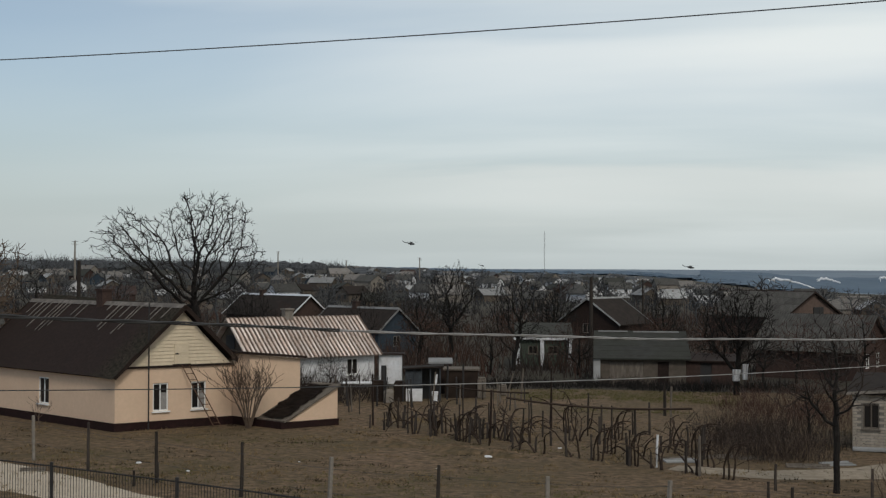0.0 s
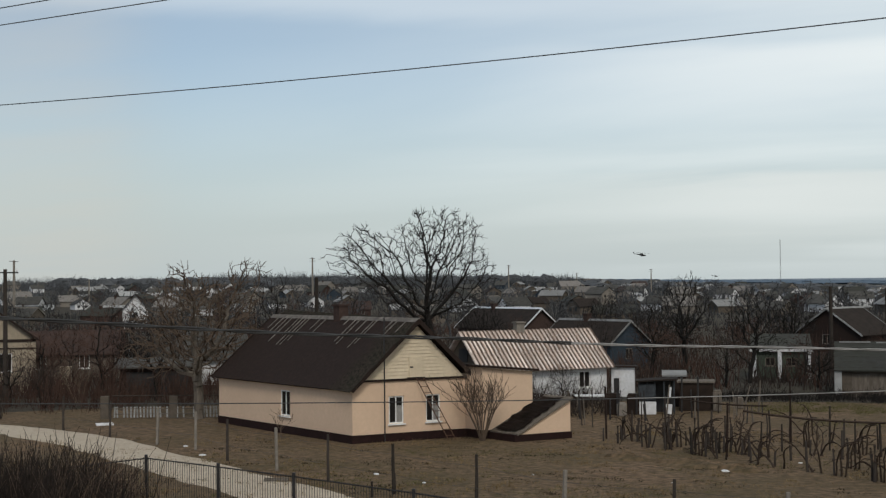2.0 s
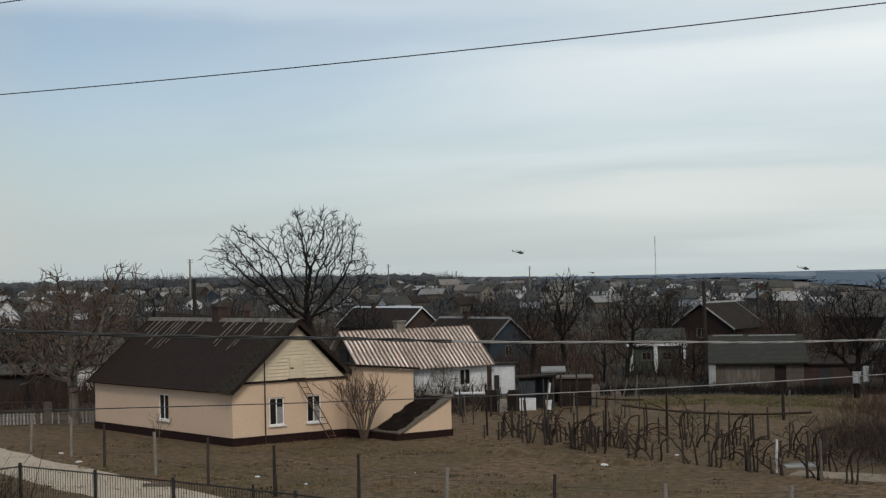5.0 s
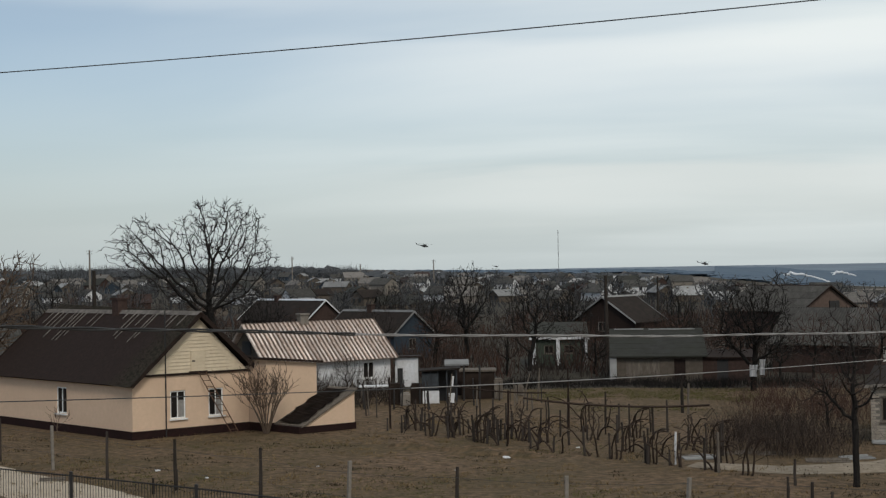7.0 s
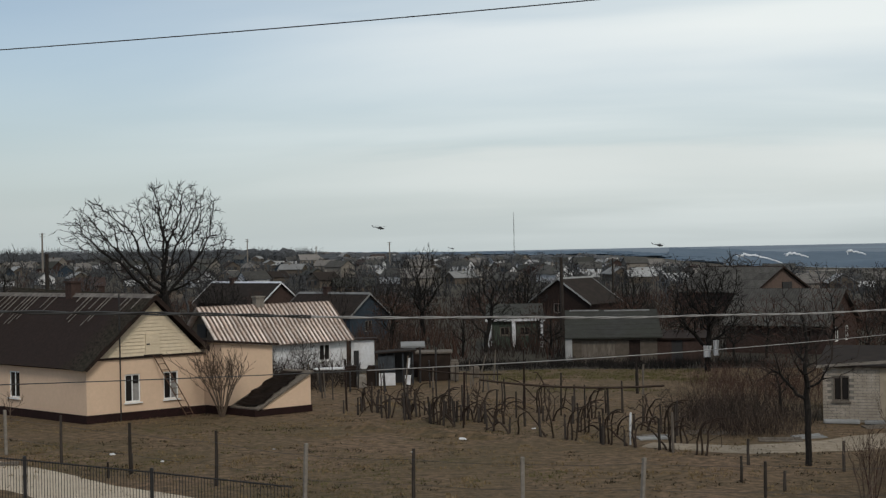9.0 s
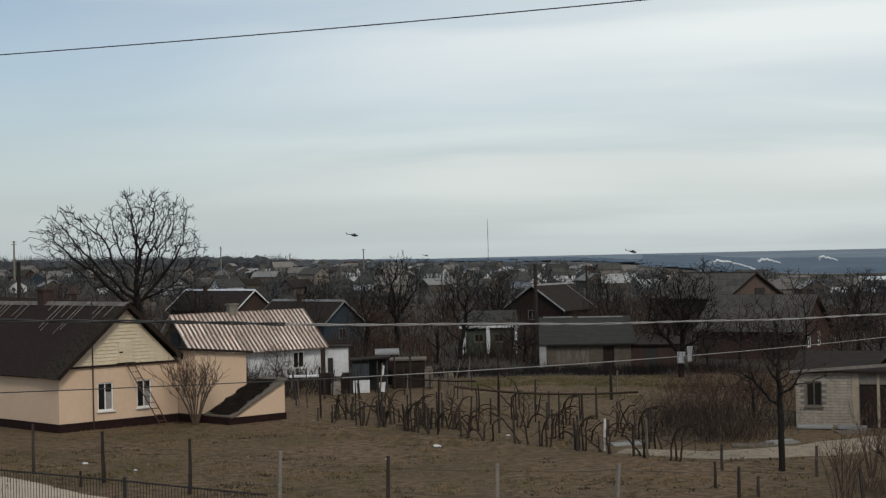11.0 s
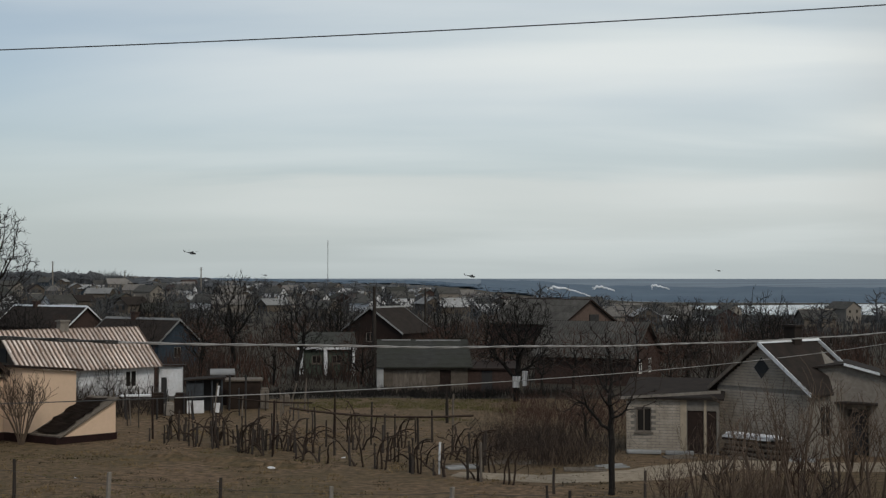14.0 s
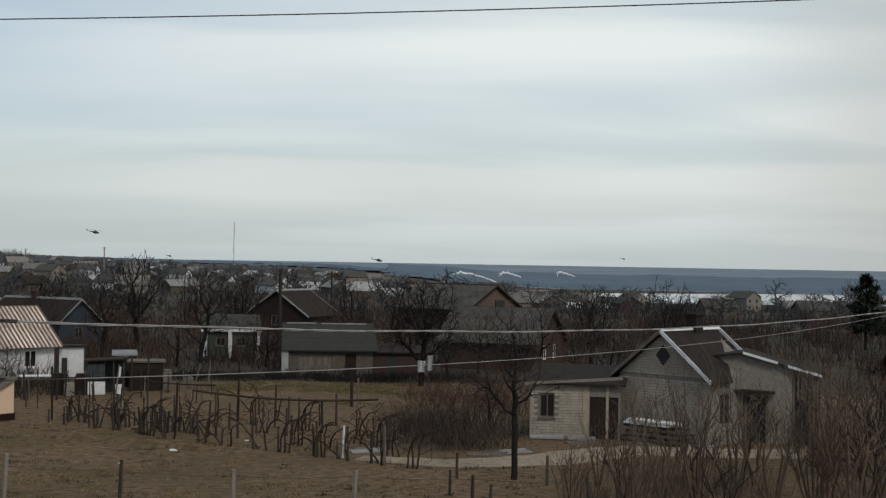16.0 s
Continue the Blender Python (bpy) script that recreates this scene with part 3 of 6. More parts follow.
# tall leafless trees that stand dark before the village
DENSE = []
for i, (h, wd, nn) in enumerate(((8.6, 0.27, 1500), (8.0, 0.3, 1100), (7.4, 0.36, 1300))):
    DENSE.append(tree_proto("garden_tree", crowned(170 + i, h, [(0, 0, 0.66, wd, wd, 0.33), (-wd * 0.7, 0, 0.42, wd * 0.55, wd * 0.5, 0.16), (wd * 0.7, 0, 0.46, wd * 0.5, wd * 0.5, 0.16)], 0.16, nn, 0.26, 0.2, 0.018, tips=3, wob=0.14), M_bark, M_bark, "tall dark bare garden tree with a dense twiggy crown", group="garden trees"))
WHIP = []
for i, (h, wd, tw) in enumerate(((4.6, 3.4, M_twigpale), (4.0, 3.0, M_twigpale), (5.0, 3.2, M_twigpale))):
    WHIP.append(tree_proto("tall_shrub", grow(230 + i, h, wd, (3, 3, 2), 0.62, 0.05, 0.13, 0.28, 0.012, stems=5, fan=0.42, ratio=0.5), tw, tw, "tall bare many-stemmed shrub with long thin whips", "shrub", ("stem", "crown"), "tall shrubs"))
rng = random.Random(4)
first = {id(p): True for p in PROTO + SHRUB + FAR + DENSE + WHIP}


def plant(p, m, s=1.0):
    """The first planting moves the proto itself, later ones are copies."""
    if first[id(p)]:
        first[id(p)] = False
        p.matrix_basis = m @ Matrix.Scale(s, 4)
        return p
    c = copy_thing(p, m)
    c.scale = (s, s, s)
    return c


HOUSE_SPOTS = []

# ---- houses ----
SHEETS = {}
M_curtain = mat("pale_curtain", (0.3, 0.29, 0.27), (0.22, 0.21, 0.2), 6, 0.9, bump=0)


def sheet_mesh(w, l, waves, amp, material, key):
    """A corrugated sheet: waves across x, w wide, l long in y, with thickness."""
    k = (round(w, 3), round(l, 3), waves, key)
    if k in SHEETS:
        return SHEETS[k]
    n = waves * 4
    vs, fs = [], []
    for z0 in (0.0, -0.012):
        for y in (0.0, l):
            for i in range(n + 1):
                vs.append((w * i / n, y, z0 + amp * math.sin(2 * math.pi * waves * i / n)))
    m = n + 1
    for i in range(n):
        fs.append((i, i + 1, m + i + 1, m + i))
        fs.append((2 * m + i + 1, 2 * m + i, 3 * m + i, 3 * m + i + 1))
        fs.append((i + 1, i, 2 * m + i, 2 * m + i + 1))
        fs.append((m + i, m + i + 1, 3 * m + i + 1, 3 * m + i))
    me = bpy.data.meshes.new("sheet")
    me.from_pydata(vs, [], fs)
    me.materials.append(material)
    SHEETS[k] = me
    if material is M_shifer:
        # valleys get a darker tone: rusty dirt and the ribs' shade, painted in
        me.materials.append(M_ribshade)
        for p in me.polygons:
            p.material_index = int(p.center.z < 0)
    return me


def roof_sheets(parent, o, along, down, width, length, rows, cols, waves, amp, material, key, seed=0):
    """Lays overlapping sheets on a slope: o is the upper corner, along runs along the ridge, down runs down the slope."""
    o, ax, dn = Vector(o), Vector(along).normalized(), Vector(down).normalized()
    nn = ax.cross(dn)
    if nn.z < 0:
        nn = -nn
    rng = random.Random(seed)
    me = sheet_mesh(width / cols + 0.02, length / rows + 0.12, waves, amp, material, key)
    for r in range(rows):
        for c in range(cols):
            p = o + ax * (width * c / cols) + dn * (length * r / rows) + nn * (0.03 + 0.002 * (c % 2) + rng.uniform(0, 0.0015))
            tilt = dn - nn * (-0.014)
            tilt.normalize()
            m = Matrix((ax, tilt, ax.cross(tilt))).transposed().to_4x4()
            if m.to_3x3().determinant() < 0:
                m = Matrix((ax, tilt, -ax.cross(tilt))).transposed().to_4x4()
            m.translation = p
            shared("roof_sheet", me, m, parent)


def window(parent, m, w, h, frame_m=None, sill=True, mullions=1, curtain=False):
    """Window at m: x across, y inwards, z up, from its lower left corner; a recessed pane with frame and sill."""
    frame_m = frame_m or M_frame
    win = new("window")
    win.parent = parent
    win.matrix_basis = m
    t = 0.07
    bm = bmesh.new()
    box(bm, 0, 0.05, 0, t, 0.13, h)
    box(bm, w - t, 0.05, 0, w, 0.13, h)
    box(bm, t, 0.05, h - t, w - t, 0.13, h)
    box(bm, t, 0.05, 0, w - t, 0.13, t)
    for i in range(mullions):
        x = w * (i + 1) / (mullions + 1)
        box(bm, x - 0.028, 0.06, t, x + 0.028, 0.12, h - t)
    part("window_frame", bm, frame_m, win)
    bm = bmesh.new()
    box(bm, 0.02, 0.085, 0.02, w - 0.02, 0.1, h - 0.02)
    part("pane", bm, M_glass, win)
    if curtain:
        bm = bmesh.new()
        k = 10
        for j in (0, 1):
            for i in range(k + 1):
                bm.verts.new((w * (0.52 + 0.42 * i / k), 0.072 + 0.008 * math.sin(i * 2.2), 0.05 + (h * 0.62) * j))
        bm.verts.ensure_lookup_table()
        for i in range(k):
            bm.faces.new((bm.verts[i], bm.verts[i + 1], bm.verts[k + 2 + i], bm.verts[k + 1 + i]))
        part("curtain", bm, M_curtain, win, "pale half curtain")
    if sill:
        bm = bmesh.new()
        box(bm, -0.07, -0.1, -0.07, w + 0.07, 0.05, -0.003)
        part("window_sill", bm, frame_m, win)
    return win


def holed(bm, length, z0, z1, t, holes, m=None):
    """A wall along x with openings (x, z, width, height) right through it, in one piece."""
    xs = sorted({0.0, length, *(round(h[0], 4) for h in holes), *(round(h[0] + h[2], 4) for h in holes)})
    zs = sorted({z0, z1, *(round(h[1], 4) for h in holes), *(round(h[1] + h[3], 4) for h in holes)})
    grid = {}

    def v(i, j, y):
        if (i, j, y) not in grid:
            p = Vector((xs[i], y, zs[j]))
            grid[i, j, y] = bm.verts.new(m @ p if m is not None else p)
        return grid[i, j, y]

    def solid(i, j):
        if not (0 <= i < len(xs) - 1 and 0 <= j < len(zs) - 1):
            return False
        x, z = (xs[i] + xs[i + 1]) / 2, (zs[j] + zs[j + 1]) / 2
        return not any(h[0] < x < h[0] + h[2] and h[1] < z < h[1] + h[3] for h in holes)

    for i in range(len(xs) - 1):
        for j in range(len(zs) - 1):
            if not solid(i, j):
                continue
            bm.faces.new((v(i, j, 0), v(i + 1, j, 0), v(i + 1, j + 1, 0), v(i, j + 1, 0)))
            bm.faces.new((v(i, j + 1, t), v(i + 1, j + 1, t), v(i + 1, j, t), v(i, j, t)))
            for di, dj, a, b in ((-1, 0, (i, j + 1), (i, j)), (1, 0, (i + 1, j), (i + 1, j + 1)), (0, -1, (i, j), (i + 1, j)), (0, 1, (i + 1, j + 1), (i, j + 1))):
                if not solid(i + di, j + dj):
                    bm.faces.new((v(*b, 0), v(*a, 0), v(*a, t), v(*b, t)))
    bmesh.ops.recalc_face_normals(bm, faces=bm.faces)


def basis(o, u, v):
    """Matrix with x along u, y along v."""
    return Matrix(((u[0], v[0], 0, o[0]), (u[1], v[1], 0, o[1]), (0, 0, 1, o[2]), (0, 0, 0, 1)))


# ---- the beige house ----
HC, HU, HV = (-16.27, 69.0, 0.0), (0.797, 0.605), (-0.72, 0.69)
HB = basis(HC, HU, HV)
HUf = math.degrees(math.atan2(HU[1], HU[0]))
HVf = math.degrees(math.atan2(HV[1], HV[0]))
WID, LEN, APX = 6.54, 14.5, 3.58


def beige_house():
    h = thing("beige_house", None, "single-storey beige plastered house with a dark slate roof and maroon plinth", "house")
    bm = bmesh.new()
    fu, fv = pose(0, 0, 0, 0, 0, HUf), pose(0, 0, 0, 0, 0, HVf + 180)
    gw = [(2.05, 0.9, 0.86, 1.42), (4.2, 0.9, 0.84, 1.42)]
    sw = [(LEN - 7.3, 0.95, 1.05, 1.4)]
    holed(bm, WID, 0.4, 2.95, 0.3, gw, HB)
    part("wall", bm, M_beige, h)
    bm = bmesh.new()
    holed(bm, LEN - 0.3, 0.4, 2.95, 0.3, sw, HB @ Matrix(((0, 1, 0, 0), (-1, 0, 0, LEN), (0, 0, 1, 0), (0, 0, 0, 1))))
    part("wall", bm, M_beige, h)
    bm = bmesh.new()
    box(bm, 0.3, LEN - 0.3, 0.4, WID, LEN, 3.1, HB)
    part("wall", bm, M_beige, h)
    bm = bmesh.new()
    box(bm, WID - 0.3, 0.3, 0.4, WID, LEN - 0.3, 3.1, HB)
    part("wall", bm, M_beige, h)
    bm = bmesh.new()
    prism(bm, [(-0.05, -0.2), (WID + 0.05, -0.2), (WID + 0.05, 0.42), (-0.05, 0.42)], -0.05, LEN + 0.05, HB)
    part("plinth", bm, M_plinth, h, "dark maroon painted plinth")
    # gable of horizontal siding boards
    apex, el, er = 6.12, 3.05, 3.15
    bm = bmesh.new()
    prism(bm, [(0.13, 2.953), (WID - 0.02, 2.953), (WID - 0.02, 3.1), (0.27, 3.1)], 0.0, 0.2, HB)
    part("wall", bm, M_beige, h)
    bm = bmesh.new()
    prism(bm, [(0.32, 3.103), (WID - 0.02, 3.103), (APX, apex - 0.1)], 0.03, 0.14, HB)
    part("gable_backing", bm, M_siding, h)
    n = 15
    for i in range(n):
        z0, z1 = 3.22 + (apex - 3.42) * i / n, 3.22 + (apex - 3.42) * (i + 1) / n - 0.012
        f0, f1 = (z0 - 3.1) / (apex - 3.15), (z1 - 3.1) / (apex - 3.15)
        bm = bmesh.new()
        x0, x3 = (APX - (6.12 - z) / 0.905 for z in (z0, z1))
        x1, x2 = WID - (WID - APX) * f0, WID - (WID - APX) * f1
        vs = [bm.verts.new(HB @ Vector(p)) for p in ((x0, -0.035, z0), (x1, -0.035, z0), (x2, -0.005, z1), (x3, -0.005, z1),
                                                      (x0, 0.03, z0), (x1, 0.03, z0), (x2, 0.03, z1), (x3, 0.03, z1))]
        for q in ((0, 1, 2, 3), (4, 5, 1, 0), (7, 6, 5, 4), (3, 2, 6, 7), (1, 5, 6, 2), (4, 0, 3, 7)):
            bm.faces.new([vs[k] for k in q])
        bmesh.ops.recalc_face_normals(bm, faces=bm.faces)
        part("siding_board", bm, M_siding, h)
    bm = bmesh.new()
    box(bm, 0.3, -0.09, 3.1, WID + 0.05, 0.0, 3.2, HB)
    part("fascia", bm, M_brownwood, h, "dark brown board under the gable")
    # attic hatch
    hatch = part("hatch", (lambda b: (box(b, 3.2, -0.07, 3.26, 3.98, -0.03, 4.3, HB), b)[1])(bmesh.new()), M_siding, h)
    bm = bmesh.new()
    box(bm, 3.1, -0.11, 3.16, 4.1, -0.04, 3.26, HB)
    part("hatch_sill", bm, M_brownwood, hatch)
    bm = bmesh.new()
    box(bm, 3.24, -0.09, 3.75, 3.42, -0.07, 3.82, HB)
    part("latch", bm, M_iron, hatch)
    # roof boards under the sheets
    le, re = (-0.32, 2.72), (WID + 0.32, 3.1 + 0.08)
    top = (APX, 6.25)
    y0, y1 = -0.4, LEN + 0.3
    for nm, e in (("roof_slope", le), ("roof_slope", re)):
        d = Vector((e[0] - top[0], e[1] - top[1])).normalized()
        nrm = Vector((-d.y, d.x)) if e is re else Vector((d.y, -d.x))
        if nrm.y > 0:
            nrm = -nrm
        bm = bmesh.new()
        a, b = Vector(top), Vector(e)
        prism(bm, [tuple(a), tuple(b), tuple(b + nrm * 0.07), tuple(a + nrm * 0.07)], y0 + 0.03, y1 - 0.03, HB)
        sl = part(nm, bm, M_brownwood, h)
        o = HB @ Vector((top[0], y0, top[1]))
        dn3 = HB.to_3x3() @ Vector((d.x, 0, d.y))
        ln = dn3.length * (Vector(e) - Vector(top)).length
        roof_sheets(sl, o, (HV[0], HV[1], 0), dn3, (y1 - y0) * Vector(HV).length, ln, 3, 1, 105, 0.022, M_slate, "slate", 3)
        # barge boards
        for yy in (y0 - 0.03, y1):
            bm = bmesh.new()
            prism(bm, [tuple(a + nrm * -0.06), tuple(b + nrm * -0.06), tuple(b + nrm * 0.16), tuple(a + nrm * 0.16)], yy, yy + 0.03, HB)
            part("barge_board", bm, M_brownwood, h)
    # ridge cap
    bm = bmesh.new()
    prism(bm, [(APX - 0.2, 6.13), (APX, 6.34), (APX + 0.2, 6.15), (APX, 6.28)], y0 - 0.02, y1 + 0.02, HB)
    part("ridge_cap", bm, M_streak, h, "grey weathered ridge cap")
    # pale streaks: bare ribs where the dark coat has washed off below the ridge
    rng = random.Random(12)
    d = Vector((le[0] - top[0], le[1] - top[1])).normalized()
    up = Vector((d.y, -d.x))
    if up.y < 0:
        up = -up
    for yy, ln in ((0.5, 0.9), (1.3, 1.4), (1.7, 0.8), (3.2, 1.9), (3.5, 2.2), (4.2, 1.0), (4.9, 2.0), (5.3, 1.8), (6.0, 0.5), (8.4, 1.2), (9.0, 1.0), (10.2, 1.9), (10.6, 2.3), (11.0, 2.3), (11.4, 1.5), (12.2, 2.1), (12.7, 1.3), (13.2, 1.5), (13.8, 1.0)):
        bm = bmesh.new()
        p0, p1 = Vector(top) + d * 0.1 + up * 0.062, Vector(top) + d * (0.1 + ln) + up * 0.075
        wv = rng.uniform(0.035, 0.07)
        vs = [bm.verts.new(HB @ Vector(q)) for q in ((p0.x, yy, p0.y), (p0.x, yy + wv, p0.y), (p1.x, yy + wv, p1.y), (p1.x, yy, p1.y),
                                                      (p0.x - up.x * 0.04, yy, p0.y - 0.04), (p0.x - up.x * 0.04, yy + wv, p0.y - 0.04), (p1.x, yy + wv, p1.y - 0.04), (p1.x, yy, p1.y - 0.04))]
        for q in ((0, 1, 2, 3), (4, 7, 6, 5), (0, 4, 5, 1), (2, 6, 7, 3), (1, 5, 6, 2), (0, 3, 7, 4)):
            bm.faces.new([vs[k] for k in q])
        bmesh.ops.recalc_face_normals(bm, faces=bm.faces)
        part("bare_rib", bm, M_streak, h)
    # chimney
    bm = bmesh.new()
    box(bm, APX - 0.25, 6.9, 5.7, APX + 0.3, 7.5, 6.9, HB)
    box(bm, APX - 0.31, 6.84, 6.9, APX + 0.36, 7.56, 7.0, HB)
    part("chimney", bm, M_redbrick, h, "short red-brown brick chimney")
    # windows
    for x, z, w, hh in gw:
        window(h, Matrix.Translation(HB @ Vector((x, 0, z))) @ fu, w, hh, curtain=True)
    for x, z, w, hh in sw:
        window(h, Matrix.Translation(HB @ Vector((0, LEN - x, z))) @ fv, w, hh)
    return h


beige_house()


def annex():
    h = thing("annex", None, "flat-roofed beige plastered annex with a dark roof edge", "house annex")
    a0, a1, b0, b1 = WID + 0.06, 9.65, -1.4, 4.5
    bm = bmesh.new()
    prism(bm, [(a0, 0.4), (a1, 0.4), (a1, 3.4), (a0, 3.7)], b0, b1, HB)
    part("wall", bm, M_beige, h)
    bm = bmesh.new()
    prism(bm, [(a0 - 0.04, -0.2), (a1 + 0.05, -0.2), (a1 + 0.05, 0.42), (a0 - 0.04, 0.42)], b0 - 0.05, b1, HB)
    part("plinth", bm, M_plinth, h)
    bm = bmesh.new()
    prism(bm, [(a0 - 0.2, 3.72), (a1 + 0.25, 3.4), (a1 + 0.25, 3.52), (a0 - 0.2, 3.84)], b0 - 0.25, b1 + 0.2, HB)
    part("roof", bm, M_brownwood, h, "dark brown flat roof")
    return h


annex()


def cellar():
    h = thing("cellar_entrance", None, "beige wedge-shaped cellar entrance with a slanting black lid", "cellar entrance")
    a0, a1, b0, b1 = 7.15, 10.28, -3.6, -1.46
    bm = bmesh.new()
    prism(bm, [(a0 + 0.1, 0.32), (a1, 0.32), (a1, 2.0)], b0, b1, HB)
    part("wall", bm, M_beige, h)
    bm = bmesh.new()
    prism(bm, [(a0 - 0.3, -0.2), (a1 + 0.05, -0.2), (a1 + 0.05, 0.34), (a0 - 0.3, 0.34)], b0 - 0.05, b1, HB)
    part("plinth", bm, M_plinth, h)
    bm = bmesh.new()
    prism(bm, [(a0 - 0.15, 0.3), (a1 + 0.1, 2.03), (a1 + 0.1, 2.13), (a0 - 0.15, 0.4)], b0 - 0.12, b1, HB)
    lid = part("lid", bm, M_greywood, h, "weathered grey timber lid")
    bm = bmesh.new()
    # ragged felt: a strip across the lid with an uneven edge
    n = 16
    sl = 1.73 / (a1 - a0 + 0.25)
    rows = []
    for i in range(n + 1):
        f = i / n
        a = a0 - 0.1 + f * (a1 - a0 - 0.1)
        zz = 0.4 + (a - a0 + 0.15) * sl + 0.09
        lo = b0 + 0.02 + 0.1 * math.sin(i * 2.3) + 0.08 * math.cos(i * 0.9) + 0.3 * f
        hi = b1 - 0.12 - 0.1 * math.sin(i * 1.7) - 0.2 * (1 - f) ** 2
        rows.append([bm.verts.new(HB @ Vector((a, y, zz + 0.05 * math.sin(i * 1.1 + y * 3)))) for y in (lo, (lo + hi) / 2, hi)])
    for r_a, r_b in zip(rows, rows[1:]):
        for j in range(2):
            bm.faces.new((r_a[j], r_b[j], r_b[j + 1], r_a[j + 1]))
    bmesh.ops.solidify(bm, geom=bm.faces[:], thickness=0.03)
    part("felt", bm, M_rug, lid, "black tarred felt")
    return h


cellar()


def ladder():
    e = thing("ladder", None, "thin wooden ladder leaning on the beige gable wall", "ladder")
    p0, p1 = HB @ Vector((4.75, -1.1, 0.05)), HB @ Vector((3.55, -0.14, 3.2))
    side = Vector((HU[0], HU[1], 0)) * 0.42
    for s in (0, 1):
        bm = bmesh.new()
        tube(bm, [p0 + side * s, p1 + side * s], 0.028, 5)
        part("rail", bm, M_ladder, e)
    for i in range(10):
        f = 0.06 + 0.1 * i
        q = p0.lerp(p1, f)
        bm = bmesh.new()
        tube(bm, [q, q + side], 0.018, 4)
        part("rung", bm, M_ladder, e)


ladder()
bm = bmesh.new()
p = HB @ Vector((1.62, -0.32, 0))
tube(bm, [p, p + Vector((0, 0, 6.4))], 0.035, 6)
tagged(obj("pole", bm, M_iron), "thin dark metal pole standing against the beige house", "pole")
lilac = tree_proto("lilac_bush", grow(51, 3.7, 3.0, (4, 4), 0.55, 0.03, 0.12, 0.4, 0.011, stems=13, fan=0.4, ratio=0.5), M_twigpale, M_twigpale, "bare tan many-stemmed lilac bush by the beige house", "bush", ("stem", "crown"))
q = HB @ Vector((6.0, -2.2, 0))
lilac.matrix_basis = pose(q.x, q.y, 0, 0, 0, 20)
sap = tree_proto("sapling", grow(53, 1.7, 1.3, (4, 4), 0.4, 0.022, 0.15, 0.3, 0.008, fan=0.5), M_twigpale, M_twigpale, "small bare sapling by the beige wall", "sapling", ("stem", "crown"))
q = HB @ Vector((-1.6, 4.2, 0))
sap.matrix_basis = pose(q.x, q.y, 0)


def gabled(name, m, w, l, eave, ridge, wall_m, roof_m, label, category="house", trim=None, chimney=None, wins=(), doors=(), over=0.35, sheets=None, side_wins=(), gable_m=None, group="", sill=True, frame_m=None, cap=True, valley=None):
    """House at m: gable wall along x from 0 to w, ridge along y from 0 to l."""
    h = thing(name, m, label, category, group)
    t = 0.28
    bm = bmesh.new()
    holed(bm, w, -0.3, eave, t, [(x, z, ww, hh) for x, z, ww, hh in wins] + [(x, 0.0, ww, hh) for x, ww, hh in doors])
    part("wall", bm, wall_m, h)
    bm = bmesh.new()
    holed(bm, l - 2 * t, -0.3, eave, t, [(y - t, z, ww, hh) for y, z, ww, hh in side_wins], pose(w, t, 0, 0, 0, 90))
    part("wall", bm, wall_m, h)
    bm = bmesh.new()
    box(bm, 0, t, -0.3, t, l - t, eave)
    part("wall", bm, wall_m, h)
    bm = bmesh.new()
    box(bm, 0, l - t, -0.3, w, l, eave)
    part("wall", bm, wall_m, h)
    bm = bmesh.new()
    prism(bm, [(0.02, eave), (w - 0.02, eave), (w / 2, ridge - 0.06)], 0.01, l - 0.01)
    part("gable", bm, gable_m or wall_m, h)
    s = (ridge - eave) / (w / 2)
    for sx in (-1, 1):
        ex, ez = w / 2 + sx * (w / 2 + over), eave - s * over
        bm = bmesh.new()
        prism(bm, [(w / 2, ridge), (ex, ez), (ex, ez + 0.09), (w / 2, ridge + 0.09)], -over, l + over)
        if valley is not None and sx == 1:
            for v in bm.verts:
                if v.co.y > l and abs(v.co.x - w / 2) > 0.1:
                    v.co.y = valley
        r = part("roof", bm, roof_m, h)
        if sheets:
            d = Vector((ex - w / 2, 0, ez - ridge))
            roof_sheets(r, (w / 2, -over, ridge + 0.1), (0, 1, 0), d, l + 2 * over, d.length, *sheets, roof_m, name, 2)
        if trim:
            for yy in (-over - 0.04, l + over):
                bm = bmesh.new()
                prism(bm, [(w / 2, ridge - 0.05), (ex, ez - 0.05), (ex, ez + 0.15), (w / 2, ridge + 0.15)], yy, yy + 0.04)
                part("barge_board", bm, trim, h)
    if trim and cap:
        bm = bmesh.new()
        prism(bm, [(w / 2 - 0.18, ridge), (w / 2, ridge + 0.2), (w / 2 + 0.18, ridge), (w / 2, ridge + 0.1)], -over, l + over)
        part("ridge_cap", bm, trim, h)
    if chimney:
        cx, cy, ch = chimney
        bm = bmesh.new()
        zb = ridge - abs(cx - w / 2) * s - 0.3
        box(bm, cx - 0.28, cy - 0.28, zb, cx + 0.28, cy + 0.28, ridge + ch)
        box(bm, cx - 0.35, cy - 0.35, ridge + ch, cx + 0.35, cy + 0.35, ridge + ch + 0.1)
        part("chimney", bm, M_redbrick, h)
    for x, z, ww, hh in wins:
        window(h, pose(x, 0, z), ww, hh, frame_m, sill=sill)
    for y, z, ww, hh in side_wins:
        window(h, pose(w, y, z, 0, 0, 90), ww, hh, frame_m, sill=sill)
    for x, ww, hh in doors:
        bm = bmesh.new()
        box(bm, x + 0.02, 0.08, 0, x + ww - 0.02, 0.13, hh - 0.02)
        part("door", bm, M_brownwood, h)
    return h


